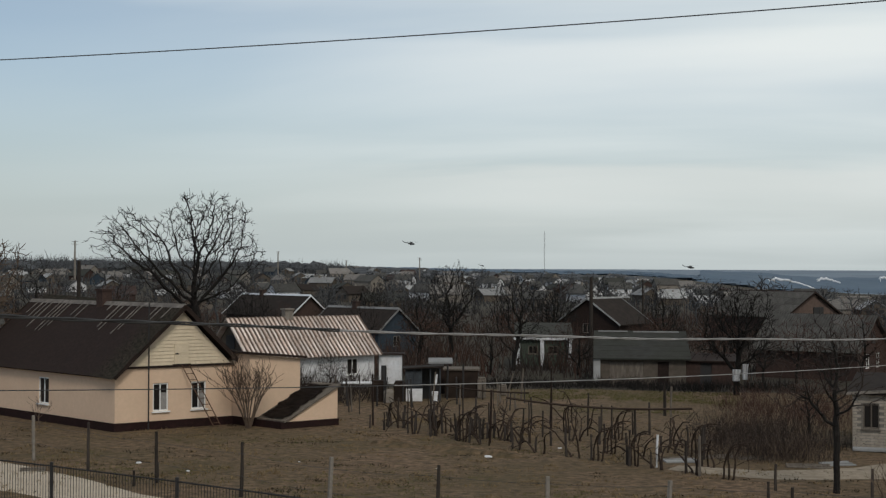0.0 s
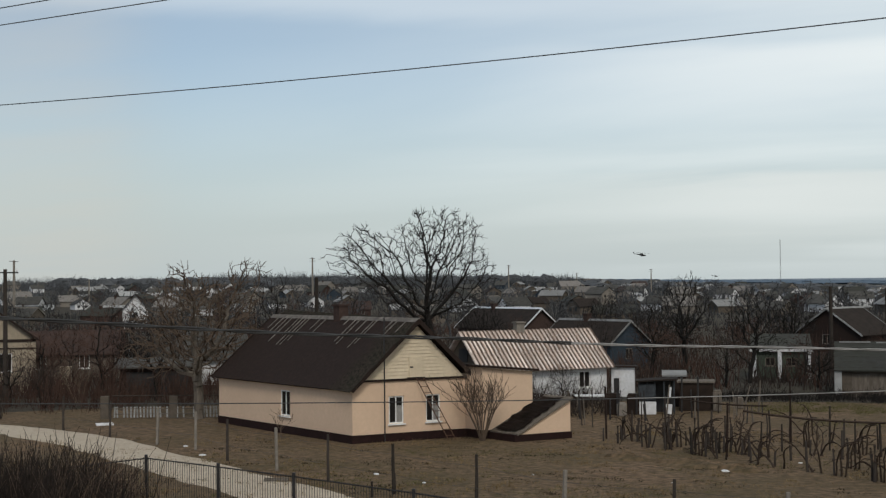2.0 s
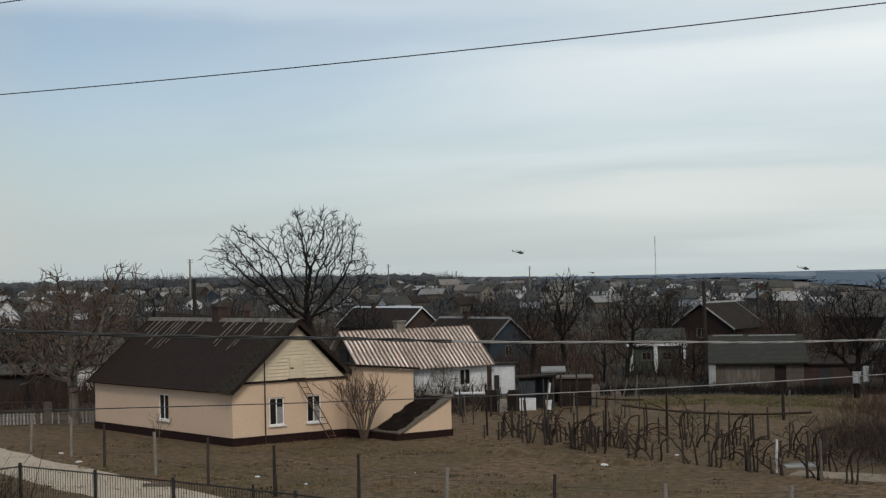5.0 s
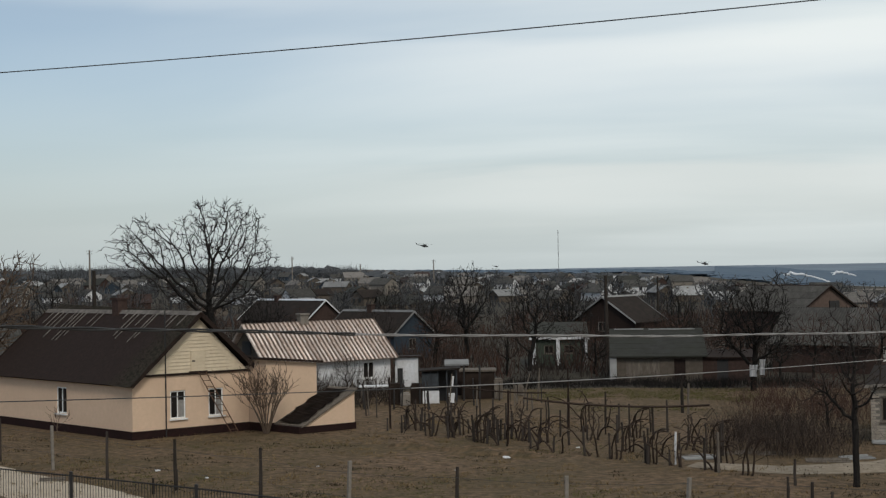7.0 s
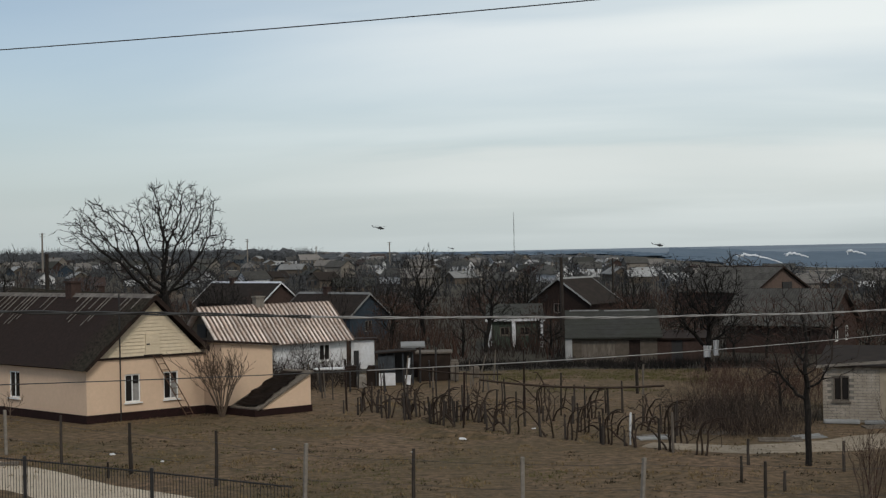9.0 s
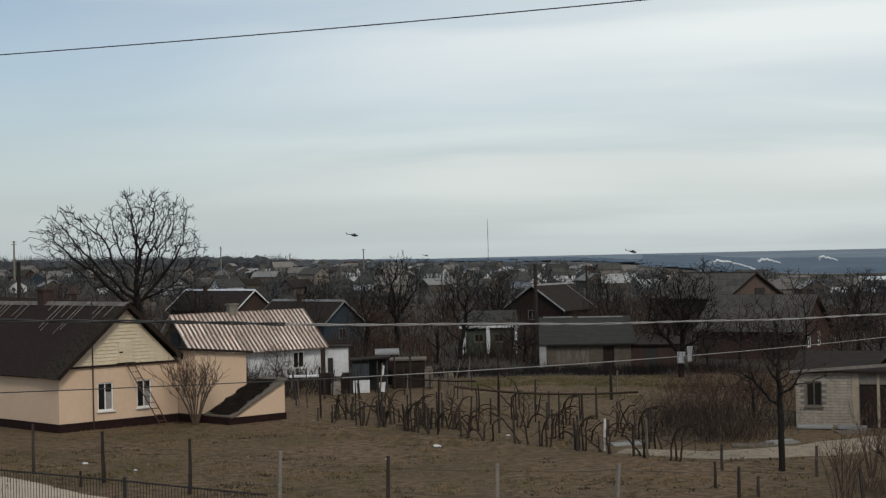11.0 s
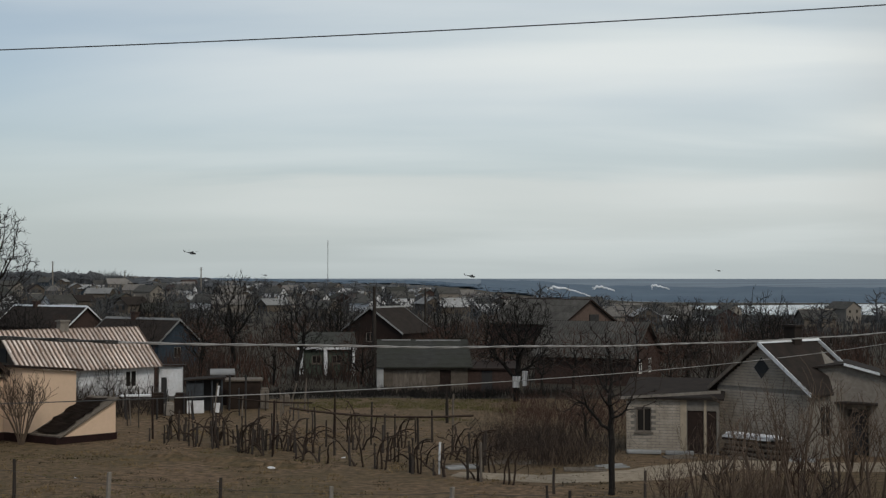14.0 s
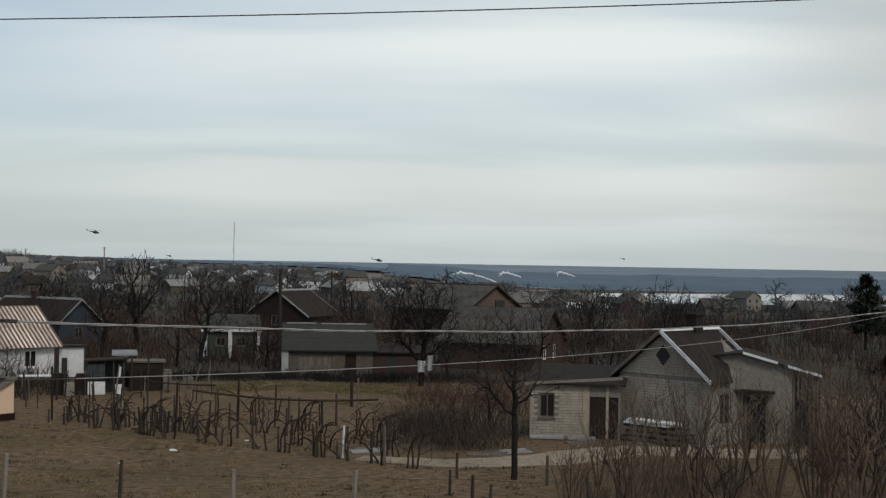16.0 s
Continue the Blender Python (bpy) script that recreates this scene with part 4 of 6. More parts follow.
# white house with the pale corrugated roof: the long eave faces the window
wr = Vector((-4.67, 98.4, 0))
WU, WV = Vector((0.797, 0.604, 0)), Vector((-0.604, 0.797, 0))
wl0 = wr - WU * 10.2
# gable wall along WV at the right end: local x = WV reversed is the ridge side; build with x along -WU ... ridge along WU
wm = Matrix(((-WV.x, WU.x, 0, (wl0 + WV * 5.2).x), (-WV.y, WU.y, 0, (wl0 + WV * 5.2).y), (0, 0, 1, 0), (0, 0, 0, 1)))
# gables take the dim brown wall colour: shadow on the left end, painted in
white_house = gabled("white_house", wm, 5.2, 10.0, 2.4, 4.65, M_white, M_shifer, "low whitewashed house with a pale rusty corrugated slate roof",
                     sheets=(2, 11, 3, 0.07), over=0.4, gable_m=M_dimwall, side_wins=((7.7, 0.75, 0.95, 1.15),))
bm = bmesh.new()
box(bm, 2.35, 4.1, 4.3, 2.85, 4.75, 5.25)
box(bm, 2.28, 4.03, 5.25, 2.92, 4.82, 5.36)
part("chimney", bm, M_concrete, white_house, "grey rendered chimney")
# dark slab on the gable paints the shade of an attic opening
bm = bmesh.new()
box(bm, 2.0, -0.06, 2.7, 3.2, 0.0, 3.6)
part("attic_opening", bm, M_dark, white_house)


def shed(name, m, w, d, hf, hb, wall_m, roof_m, label, doors=(), over=0.2, category="shed", wins=()):
    """Lean-to: front wall along x at y 0, roof falls or rises to the back."""
    s = thing(name, m, label, category)
    bm = bmesh.new()
    holed(bm, w, -0.2, hf, 0.2, [(x, 0.0, ww, hh) for x, ww, hh, dm in doors] + list(wins))
    part("wall", bm, wall_m, s)
    bm = bmesh.new()
    hk = hf + (hb - hf) * 0.2 / d
    vs = []
    for x0, x1 in ((0, 0.2), (w - 0.2, w)):
        vs = [bm.verts.new(p) for p in ((x0, 0.2, -0.2), (x1, 0.2, -0.2), (x1, d, -0.2), (x0, d, -0.2), (x0, 0.2, hk), (x1, 0.2, hk), (x1, d, hb), (x0, d, hb))]
        for q in ((0, 3, 2, 1), (4, 5, 6, 7), (0, 1, 5, 4), (1, 2, 6, 5), (2, 3, 7, 6), (3, 0, 4, 7)):
            bm.faces.new([vs[i] for i in q])
    box(bm, 0.2, d - 0.2, -0.2, w - 0.2, d, min(hb, hk) if hb < hf else hb - 0.02)
    part("wall", bm, wall_m, s)
    bm = bmesh.new()
    k = (hb - hf) / d
    vs = []
    for z in (0.003, 0.1):
        for x, y in ((-over, -over), (w + over, -over), (w + over, d + over), (-over, d + over)):
            vs.append(bm.verts.new((x, y, hf + k * y + z)))
    for q in ((0, 3, 2, 1), (4, 5, 6, 7), (0, 1, 5, 4), (1, 2, 6, 5), (2, 3, 7, 6), (3, 0, 4, 7)):
        bm.faces.new([vs[i] for i in q])
    part("roof", bm, roof_m, s)
    for x, ww, hh, dm in doors:
        bm = bmesh.new()
        box(bm, x + 0.015, 0.06, 0, x + ww - 0.015, 0.11, hh - 0.015)
        part("door", bm, dm, s)
    for x, z, ww, hh in wins:
        window(s, pose(x, 0, z), ww, hh, M_greywood)
    return s


p = wr + Vector((0.15, 0.3, 0))
shed("white_shed", pose(p.x, p.y, 0, 0, 0, 0), 1.6, 2.0, 2.05, 2.0, M_white, M_brownwood, "small whitewashed shed beside the white house", doors=((0.15, 0.4, 1.3, M_dark),))
bs = thing("garden_shelter", on(1.5, 86, 0), "tumbledown blue-grey garden shelter with whitewashed lower panels", "shed")
for x in (0.0, 0.5, 0.95, 1.5, 2.1):
    bm = bmesh.new()
    box(bm, x - 0.04, -0.04, -0.05, x + 0.04, 0.04, 2.0, None, 0.008)
    part("post", bm, M_slatepaint, bs)
for x0, x1, z1 in ((-0.03, 1.02, 0.78), (1.55, 2.0, 0.62)):
    bm = bmesh.new()
    box(bm, x0, -0.1, 0.0, x1, -0.045, z1, None, 0.01)
    part("panel", bm, M_white, bs, "whitewashed board panel")
for x0, x1 in ((0.06, 0.44), (0.56, 0.9)):
    bm = bmesh.new()
    box(bm, x0, 0.0, 0.9, x1, 0.03, 1.85)
    part("panel", bm, M_slatepaint, bs, "faded blue panel")
bm = bmesh.new()
box(bm, 1.6, 0.0, 1.2, 1.78, 0.04, 1.85, pose(0, 0, 0, 0, 6, 0))
part("plank", bm, M_white, bs, "whitewashed plank")
# near-black sheet at the back paints the shade inside the shelter
bm = bmesh.new()
box(bm, -0.05, 1.5, -0.05, 2.2, 1.58, 1.95)
part("back_wall", bm, M_dark, bs)
bm = bmesh.new()
prism(bm, [(-0.25, 1.98), (2.35, 2.12), (2.35, 2.2), (-0.25, 2.05)], -0.25, 1.7)
part("roof", bm, M_darkroof, bs, "sagging dark roof")
shed("dark_shed", on(-0.1, 88, 0), 2.1, 2.0, 1.75, 1.75, M_rug, M_greywood, "low black shed with a grey flat roof edge", over=0.12)
shed("low_shed", on(0.55, 91, 0), 1.5, 1.6, 1.95, 2.15, M_brownwood, M_palegrey, "small shed with a pale flat roof", over=0.05)
for az, d, h in ((-0.2, 87, 2.25), (-0.85, 87, 2.2), (1.62, 85.6, 1.3), (2.4, 85, 1.4)):
    bm = bmesh.new()
    tube(bm, [(0, 0, -0.1), (0.02, 0, h)], 0.06, 6)
    o = obj("yard_post", bm, M_iron)
    o.matrix_basis = on(az, d)
    tagged(o, "dark post standing by the garden sheds", "post", "yard posts")

# near-black panels fill its two openings as painted inner shade
shed("open_shed", on(22.6, 104, 0), 5.6, 4.0, 2.1, 2.5, M_brownwood, M_greyroof, "dark open-fronted shed with a grey slate roof", doors=((0.4, 2.0, 1.8, M_dark), (2.9, 2.1, 1.8, M_dark)), over=0.35)
# boxes, a cistern and a crate in the yard
for az, d, w, h, m_, nm in ((2.22, 85, 0.6, 0.8, M_concrete, "cistern"), (1.75, 86.2, 0.75, 1.25, M_rug, "crate"), (2.6, 86, 0.9, 1.3, M_rug, "crate"), (-1.62, 88, 0.55, 1.3, M_greywood, "cistern"), (-2.5, 90, 0.5, 0.7, M_greywood, "crate")):
    bm = bmesh.new()
    box(bm, -w / 2, -0.4, 0, w / 2, 0.4, h * 0.9, None, 0.04)
    box(bm, -w / 2 + 0.06, -0.34, h * 0.9 - 0.01, w / 2 - 0.06, 0.34, h, None, 0.03)
    o = obj(nm, bm, m_)
    o.matrix_basis = on(az, d)
    tagged(o, "weathered %s standing in the yard by the sheds" % nm, nm)


# ---- houses behind, placed and turned to fit the camera's view ----
def by_apex(az, d, turn, w):
    """Matrix of a gabled house by the place of its gable's peak and the bearing of the gable wall."""
    p = at(az, d)
    return pose(p.x - math.cos(radians(turn)) * w / 2, p.y - math.sin(radians(turn)) * w / 2, gz(p.x, p.y), 0, 0, turn)


def gen_wins(n, l, z=0.95, w=0.9, h=1.2):
    return tuple((l * (i + 0.5) / n - w / 2, z, w, h) for i in range(n))


gabled("yellow_house", on(29.75, 120, 0), 8.2, 10, 3.75, 6.75, M_ochre, M_greyroof, "pale ochre brick house with a dark gable trim behind a gate", trim=M_brownwood,
       wins=((1.2, 1.1, 1.0, 1.5), (5.2, 1.1, 1.1, 1.5)), side_wins=gen_wins(2, 10))
bm = bmesh.new()
box(bm, -0.05, -0.08, 3.55, 8.25, -0.003, 3.75)
box(bm, -0.05, -0.06, 2.95, 8.25, -0.003, 3.05)
e = [o for o in bpy.data.objects if o.name == "yellow_house"][0]
part("frieze", bm, M_brownwood, e)
gabled("red_roofed_house", on(26.6, 131, -88), 6, 11, 2.3, 4.1, M_greywood, M_redroof, "long low house with a dull red roof", side_wins=gen_wins(3, 11))
gabled("grey_roofed_house", on(22.3, 119, -84), 6, 9, 2.2, 4.2, M_white, M_greyroof, "low house with grey slate roof and patchy white wall", side_wins=gen_wins(3, 9), sheets=(3, 8, 5, 0.03))
gabled("tall_white_house", on(22.5, 262, 0), 4.6, 7, 3.6, 6.2, M_white, M_greyroof, "narrow tall white house among the trees", wins=((1.8, 2.2, 1.0, 1.0),))
gabled("brown_roofed_house", by_apex(5.5, 164, 43.8, 5.4), 5.4, 13, 2.7, 4.85, M_redbrick, M_darkroof, "long house with a dark brown roof and white gable edge", trim=M_tin, wins=((2.2, 1.0, 1.0, 1.2),), chimney=(2.6, 9, 0.5))
gabled("blue_house", by_apex(1.86, 130, 43.8, 4.8), 4.8, 10, 2.45, 4.35, M_bluepaint, M_darkroof, "low house with blue gable and dark roof", trim=M_palegrey, frame_m=M_concrete, sill=False, wins=((1.9, 0.9, 0.9, 1.0),), chimney=(2.4, 6, 0.6), over=0.25)
gabled("white_edged_house", by_apex(-6.0, 160, -36.9, 8.0), 8.0, 7, 2.1, 4.8, M_brownwood, M_darkroof, "house with a dark gable and pale barge boards", trim=M_palegrey, frame_m=M_concrete, sill=False, wins=((3.2, 0.9, 1.2, 1.1),))
g = gabled("gable_house", on(-13.85, 161, 47), 9.2, 12, 3.0, 5.65, M_redbrick, M_greyroof, "large house with a brown brick gable and grey slate roof", trim=M_brownwood, gable_m=M_pinkplaster,
           wins=((1.5, 1.0, 1.2, 1.3), (6.3, 1.0, 1.2, 1.3)), sheets=(4, 10, 5, 0.03))
# dark slab paints the shade inside the balcony opening
bm = bmesh.new()
box(bm, 4.6, -0.12, 3.1, 6.2, 0.02, 4.0)
part("balcony_opening", bm, M_dark, g)
bm = bmesh.new()
box(bm, 4.4, -0.7, 2.95, 6.6, -0.125, 3.1)
part("balcony", bm, M_concrete, g)
mh = gabled("moss_roofed_house", by_apex(-17.23, 110, 53.1, 6.6), 6.6, 8.0, 2.3, 4.7, M_redbrick, M_greyroof, "red-brown house with a weathered grey slate roof", wins=((1.7, 0.85, 0.85, 1.1), (3.9, 0.85, 0.85, 1.1)), sheets=(3, 8, 5, 0.03), sill=False)
# dark slab on the brick gable stands for shade in an attic opening
bm = bmesh.new()
box(bm, 2.9, -0.03, 2.7, 3.7, 0.005, 3.6)
part("attic_opening", bm, M_dark, mh)
gar = shed("garage", on(-6.4, 100, 0), 6.2, 5.5, 1.85, 3.35, M_dimwall, M_mossroof, "low garage with a mossy green-grey slate roof", over=0.35, category="garage", doors=((0.8, 2.4, 1.6, M_greywood), (4.2, 0.8, 1.6, M_brownwood)))
bm = bmesh.new()
box(bm, -0.35, -0.25, -0.1, 0.15, -0.01, 1.75, None, 0.02)
part("pillar", bm, M_palegrey, gar, "pale grey corner pillar")
for k in range(5):
    bm = bmesh.new()
    zz = 1.97 + k * 0.3
    box(bm, -0.35, 0.2 + k * 1.1, zz, 6.55, 0.26 + k * 1.1, zz + 0.06)
    part("batten", bm, M_greyroof, gar)
bm = bmesh.new()
box(bm, 0.0, 5.5, 3.47, 2.2, 5.8, 3.56)
box(bm, 2.6, 5.5, 3.45, 6.0, 5.8, 3.53)
part("ridge_cap", bm, M_palegrey, gar, "pale tin ridge strip")
shed("side_shed", on(-9.95, 101, 0), 3.4, 4, 1.6, 1.9, M_redbrick, M_brownwood, "low red-brown lean-to beside the garage", doors=((1.0, 0.8, 1.5, M_dark),))
porch = shed("white_framed_house", on(-3.1, 118, 0), 4.4, 5, 2.25, 3.3, M_greenpaint, M_mossroof, "small green-grey house with white corner pillars and eaves", over=0.3, category="house", wins=((0.9, 1.0, 0.8, 0.7), (2.6, 1.0, 0.8, 0.7)))
for x in (-0.15, 1.9, 4.2):
    bm = bmesh.new()
    box(bm, x, -0.32, -0.1, x + 0.34, -0.02, 2.2, None, 0.02)
    part("pillar", bm, M_white, porch, "white pillar")
bm = bmesh.new()
box(bm, -0.35, -0.34, 2.2, 4.75, -0.31, 2.4)
part("eaves_board", bm, M_white, porch, "white eaves board")

# ---- brick house by the path ----
def courses(parent, m, length, z0, z1, holes=(), step=0.135):
    """Brick courses, each a little uneven, with sunk joints."""
    rng = random.Random(int(length * 100))
    bm = bmesh.new()
    z = z0
    k = 0
    while z + step <= z1 + 0.01:
        x = -0.18 * (k % 2)
        while x < length:
            a, b = max(0.0, x + 0.006), min(length, x + 0.38)
            mid = (a + b) / 2
            if b - a > 0.03 and not any(h[0] - 0.1 < mid < h[0] + h[2] + 0.1 and h[1] < z + step / 2 < h[1] + h[3] for h in holes):
                y = -0.014 - rng.uniform(0, 0.012)
                vs = [bm.verts.new(m @ Vector(p)) for p in ((a, y, z + 0.012), (b, y, z + 0.012), (b, y, z + step - 0.008), (a, y, z + step - 0.008),
                                                             (a, -0.002, z + 0.012), (b, -0.002, z + 0.012), (b, -0.002, z + step - 0.008), (a, -0.002, z + step - 0.008))]
                for q in ((0, 1, 2, 3), (0, 4, 5, 1), (3, 2, 6, 7), (0, 3, 7, 4), (1, 5, 6, 2)):
                    bm.faces.new([vs[i] for i in q])
            x += 0.39
        z += step
        k += 1
    o = part("brickwork", bm, M_brick, parent, "worn whitewashed brickwork")
    o["kind"] = "stuff"
    return o


BP, BG, BD = Vector((23.37, 63.86, 0)), Vector((0.536, -0.845, 0)), Vector((0.845, 0.536, 0))
bmx = Matrix(((BG.x, BD.x, 0, BP.x), (BG.y, BD.y, 0, BP.y), (0, 0, 1, 0), (0, 0, 0, 1)))
bh = gabled("brick_house", bmx, 5.15, 4.25, 3.1, 5.12, M_mortar, M_darkroof, "old white-brick house with a steep roof edged in bright tin", side_wins=((0.9, 0.9, 0.9, 1.5),), over=0.3, sill=False, frame_m=M_concrete, valley=1.5)
courses(bh, Matrix.Identity(4), 5.15, 0.1, 3.0)
bm = bmesh.new()
z, k = 3.12, 0
rngb = random.Random(9)
while z < 4.95:
    f = (z - 3.1) / 2.02
    x0, x1 = 2.575 * f + 0.12, 5.15 - 2.575 * f - 0.12
    if x1 - x0 > 0.3:
        box(bm, x0, -0.02 - rngb.uniform(0, 0.01), z + 0.01, x1, 0.0, z + 0.125)
    z += 0.135
part("gable_brickwork", bm, M_brick, bh)["kind"] = "stuff"
bm = bmesh.new()
vs = [(2.575 + 0.42 * math.cos(i * math.pi / 2), 4.05 + 0.5 * math.sin(i * math.pi / 2)) for i in range(4)]
prism(bm, vs, -0.05, -0.035)
part("gable_vent", bm, M_dark, bh, "dark diamond-shaped gable vent")
sl = (5.12 - 3.1) / 2.575
for sx, m_ in ((-1, M_greywood), (1, M_tin)):
    ex, ez = 2.575 + sx * (2.575 + 0.3), 3.1 - sl * 0.3
    bm = bmesh.new()
    prism(bm, [(2.575, 5.1), (ex, ez), (ex, ez + 0.2), (2.575, 5.32)], -0.36, -0.31)
    part("barge_board", bm, m_, bh)
    if sx == 1:
        bm = bmesh.new()
        prism(bm, [(2.575, 5.12), (ex - 1.5, ez + 1.18), (ex - 1.5, ez + 1.38), (2.575, 5.32)], 4.56, 4.61)
        part("barge_board", bm, M_tin, bh)
bm = bmesh.new()
prism(bm, [(2.48, 5.2), (2.575, 5.33), (2.67, 5.2)], -0.36, 4.61)
part("ridge_cap", bm, M_tin, bh, "bright tin ridge cap")
bm = bmesh.new()
box(bm, 2.2, 2.3, 4.6, 2.8, 2.9, 5.9)
box(bm, 2.13, 2.23, 5.9, 2.87, 2.97, 6.0)
part("chimney", bm, M_darkroof, bh)
# lower wing to the right, annex to the left
wing = thing("brick_wing", Matrix.Translation(at(-23.8, 67.4)) @ pose(0, 0, 0, 0, 0, -27), "grey rendered wing with a doorway painted dark inside", "house wing")
bm = bmesh.new()
prism(bm, [(0, -0.2), (1.57, -0.2), (1.57, 2.15), (2.53, 2.15), (2.53, -0.2), (3.7, -0.2), (3.7, 3.58), (1.45, 4.17), (0, 4.0)], 0, 0.25)
part("wall", bm, M_concrete, wing)
bm = bmesh.new()
prism(bm, [(0.003, -0.2), (3.697, -0.2), (3.697, 3.5), (1.45, 4.1), (0.003, 3.95)], 3.6, 3.85)
part("wall", bm, M_concrete, wing)
bm = bmesh.new()
box(bm, 3.45, 0.253, -0.2, 3.7, 3.597, 3.5)
part("wall", bm, M_concrete, wing)
# panel set back in the doorway, its near-black colour painting the inner shade
bm = bmesh.new()
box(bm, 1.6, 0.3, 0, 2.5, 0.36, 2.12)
part("door", bm, M_dark, wing, "dark panel painting the shade inside the doorway")
bm = bmesh.new()
box(bm, 1.47, -0.04, 0, 1.56, -0.003, 2.24)
box(bm, 2.54, -0.04, 0, 2.63, -0.003, 2.24)
part("door_frame", bm, M_greywood, wing)
bm = bmesh.new()
prism(bm, [(0.8, 2.46), (2.95, 2.38), (2.95, 2.46), (0.8, 2.54)], -0.7, -0.003)
part("canopy", bm, M_darkroof, wing)
bm = bmesh.new()
prism(bm, [(0.0, 4.02), (1.45, 4.19), (5.03, 3.2), (5.03, 3.27), (1.45, 4.26), (0.0, 4.09)], -0.25, 4.0)
part("roof", bm, M_darkroof, wing)
for xa, xb, za, zb in ((1.45, 3.05, 4.2, 3.77), (3.5, 5.06, 3.64, 3.22)):
    bm = bmesh.new()
    prism(bm, [(xa, za - 0.02), (xb, zb - 0.02), (xb, zb + 0.1), (xa, za + 0.1)], -0.3, -0.255)
    part("eaves_flashing", bm, M_tin, wing, "bright tin flashing")
lean = thing("lean_to", Matrix.Translation(at(-23.8, 67.4)) @ pose(0, 0, 0, 0, 0, -27), "dark plank lean-to under the roof of the brick house", "shed")
# near-black sheet behind the planks paints the shade in their gaps
bm = bmesh.new()
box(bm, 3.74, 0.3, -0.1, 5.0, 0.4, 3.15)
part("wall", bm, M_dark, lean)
for i in range(7):
    bm = bmesh.new()
    x = 3.76 + 0.18 * i
    box(bm, x, 0.02, 2.1 if i in (1, 2, 3) else -0.1, x + 0.09 + 0.02 * (i % 3), 0.07, 3.5 - 0.05 * i, None, 0.006)
    part("plank", bm, M_greywood, lean)
# stack of boards before the gable
st = thing("timber_stack", bmx @ pose(1.5, -1.5, 0), "stack of pale sawn boards on dark logs beside the brick house", "timber stack")
rst = random.Random(3)
for k in range(9):
    for j in range(4):
        bm = bmesh.new()
        o_ = rst.uniform(-0.25, 0.25)
        box(bm, o_, 0.2 * j, 0.02 + 0.12 * k, 2.9 + o_ + rst.uniform(-0.3, 0.3), 0.2 * j + 0.17, 0.02 + 0.12 * k + 0.085, pose(0, 0, 0, 0, 0, rst.uniform(-1.5, 1.5)), 0.006)
        part("board", bm, M_white if k > 6 and rst.random() < 0.8 else M_greywood if k % 2 else M_vine, st)
al = at(-16.45, 66.6)
ar = at(-20.15, 66.3)
adir = (ar - al)
alen = adir.length
am = Matrix.Translation(al) @ pose(0, 0, 0, 0, 0, math.degrees(math.atan2(adir.y, adir.x)))
an = shed("brick_annex", am, alen, 4.2, 2.55, 3.1, M_mortar, M_darkroof, "low whitewashed brick annex with a slanting roof", over=0.25, category="annex",
          doors=((2.85, 0.75, 2.0, M_brownwood), (3.75, 0.45, 2.0, M_brownwood)), wins=((0.45, 0.95, 0.75, 1.15),))
courses(an, Matrix.Identity(4), 2.5, 0.1, 2.55, [(0.45, 0.95, 0.75, 1.15)])
bm = bmesh.new()
box(bm, 2.52, -0.03, 0.0, 2.82, -0.003, 2.55)
box(bm, 3.62, -0.03, 0.0, 3.74, -0.003, 2.55)
part("plaster_strip", bm, M_ochre, an)
bm = bmesh.new()
prism(bm, [(-0.3, 2.5), (alen + 0.1, 2.86), (alen + 0.1, 3.0), (-0.3, 2.62)], -0.32, -0.26)
part("fascia", bm, M_concrete, an, "pale slanting eaves board")
for x0, w_ in ((0.1, 1.6), (1.9, 1.3)):
    bm = bmesh.new()
    box(bm, 0, 0, 0, w_, 0.5, 0.16, pose(0, 0, 0, 0, 0, 3), 0.03)
    o = obj("plank", bm, M_palegrey)
    o.matrix_basis = am @ pose(x0, -1.0, 0.02)
    tagged(o, "thick pale plank lying along the annex wall", "plank")
gabled("dark_house", on(-30.3, 80, -60), 7, 10, 2.8, 5.2, M_brownwood, M_brownwood, "dark weathered house behind the thicket", side_wins=gen_wins(2, 10))

# ---- village beyond: kinds of houses, repeated ----
KINDS = []
for i, (w, l, ev, rd, wm_, rm_, tr) in enumerate(((7, 9, 2.6, 5.0, M_white, M_greyroof, None), (6.5, 10, 2.5, 4.4, M_dimwall, M_mossroof, None), (7.5, 9, 2.6, 4.8, M_redbrick, M_redroof, None),
                                                 (6, 8, 2.4, 4.4, M_greywood, M_greyroof, M_concrete), (8, 10, 2.9, 5.8, M_concrete, M_paleslate, None), (7, 8, 2.6, 5.2, M_bluepaint, M_greyroof, None),
                                                 (7, 9, 4.8, 7.0, M_concrete, M_greyroof, None), (6.5, 12, 2.4, 4.3, M_redbrick, M_mossroof, None))):
    KINDS.append(gabled("village_house", Matrix.Identity(4), w, l, ev, rd, wm_, rm_, ("white house with grey slate roof", "brown house with mossy roof", "dark brick house with red roof", "timber house with pale roof edges",
                 "concrete house with pale slate roof", "faded blue house with grey roof", "two-storey concrete house with grey roof", "long red-brick house with mossy roof")[i] + " in the village", trim=tr,
                 wins=((1.2, 1.0, 1.0, 1.2), (w - 2.4, 1.0, 1.0, 1.2)) + (((1.2, 3.2, 1.0, 1.1), (w - 2.4, 3.2, 1.0, 1.1)) if ev > 4 else ()), side_wins=gen_wins(2, l), sill=False, frame_m=M_concrete, chimney=(w * 0.42, l * 0.6, 0.5) if i % 3 else None, group="village houses"))
used = [False] * len(KINDS)
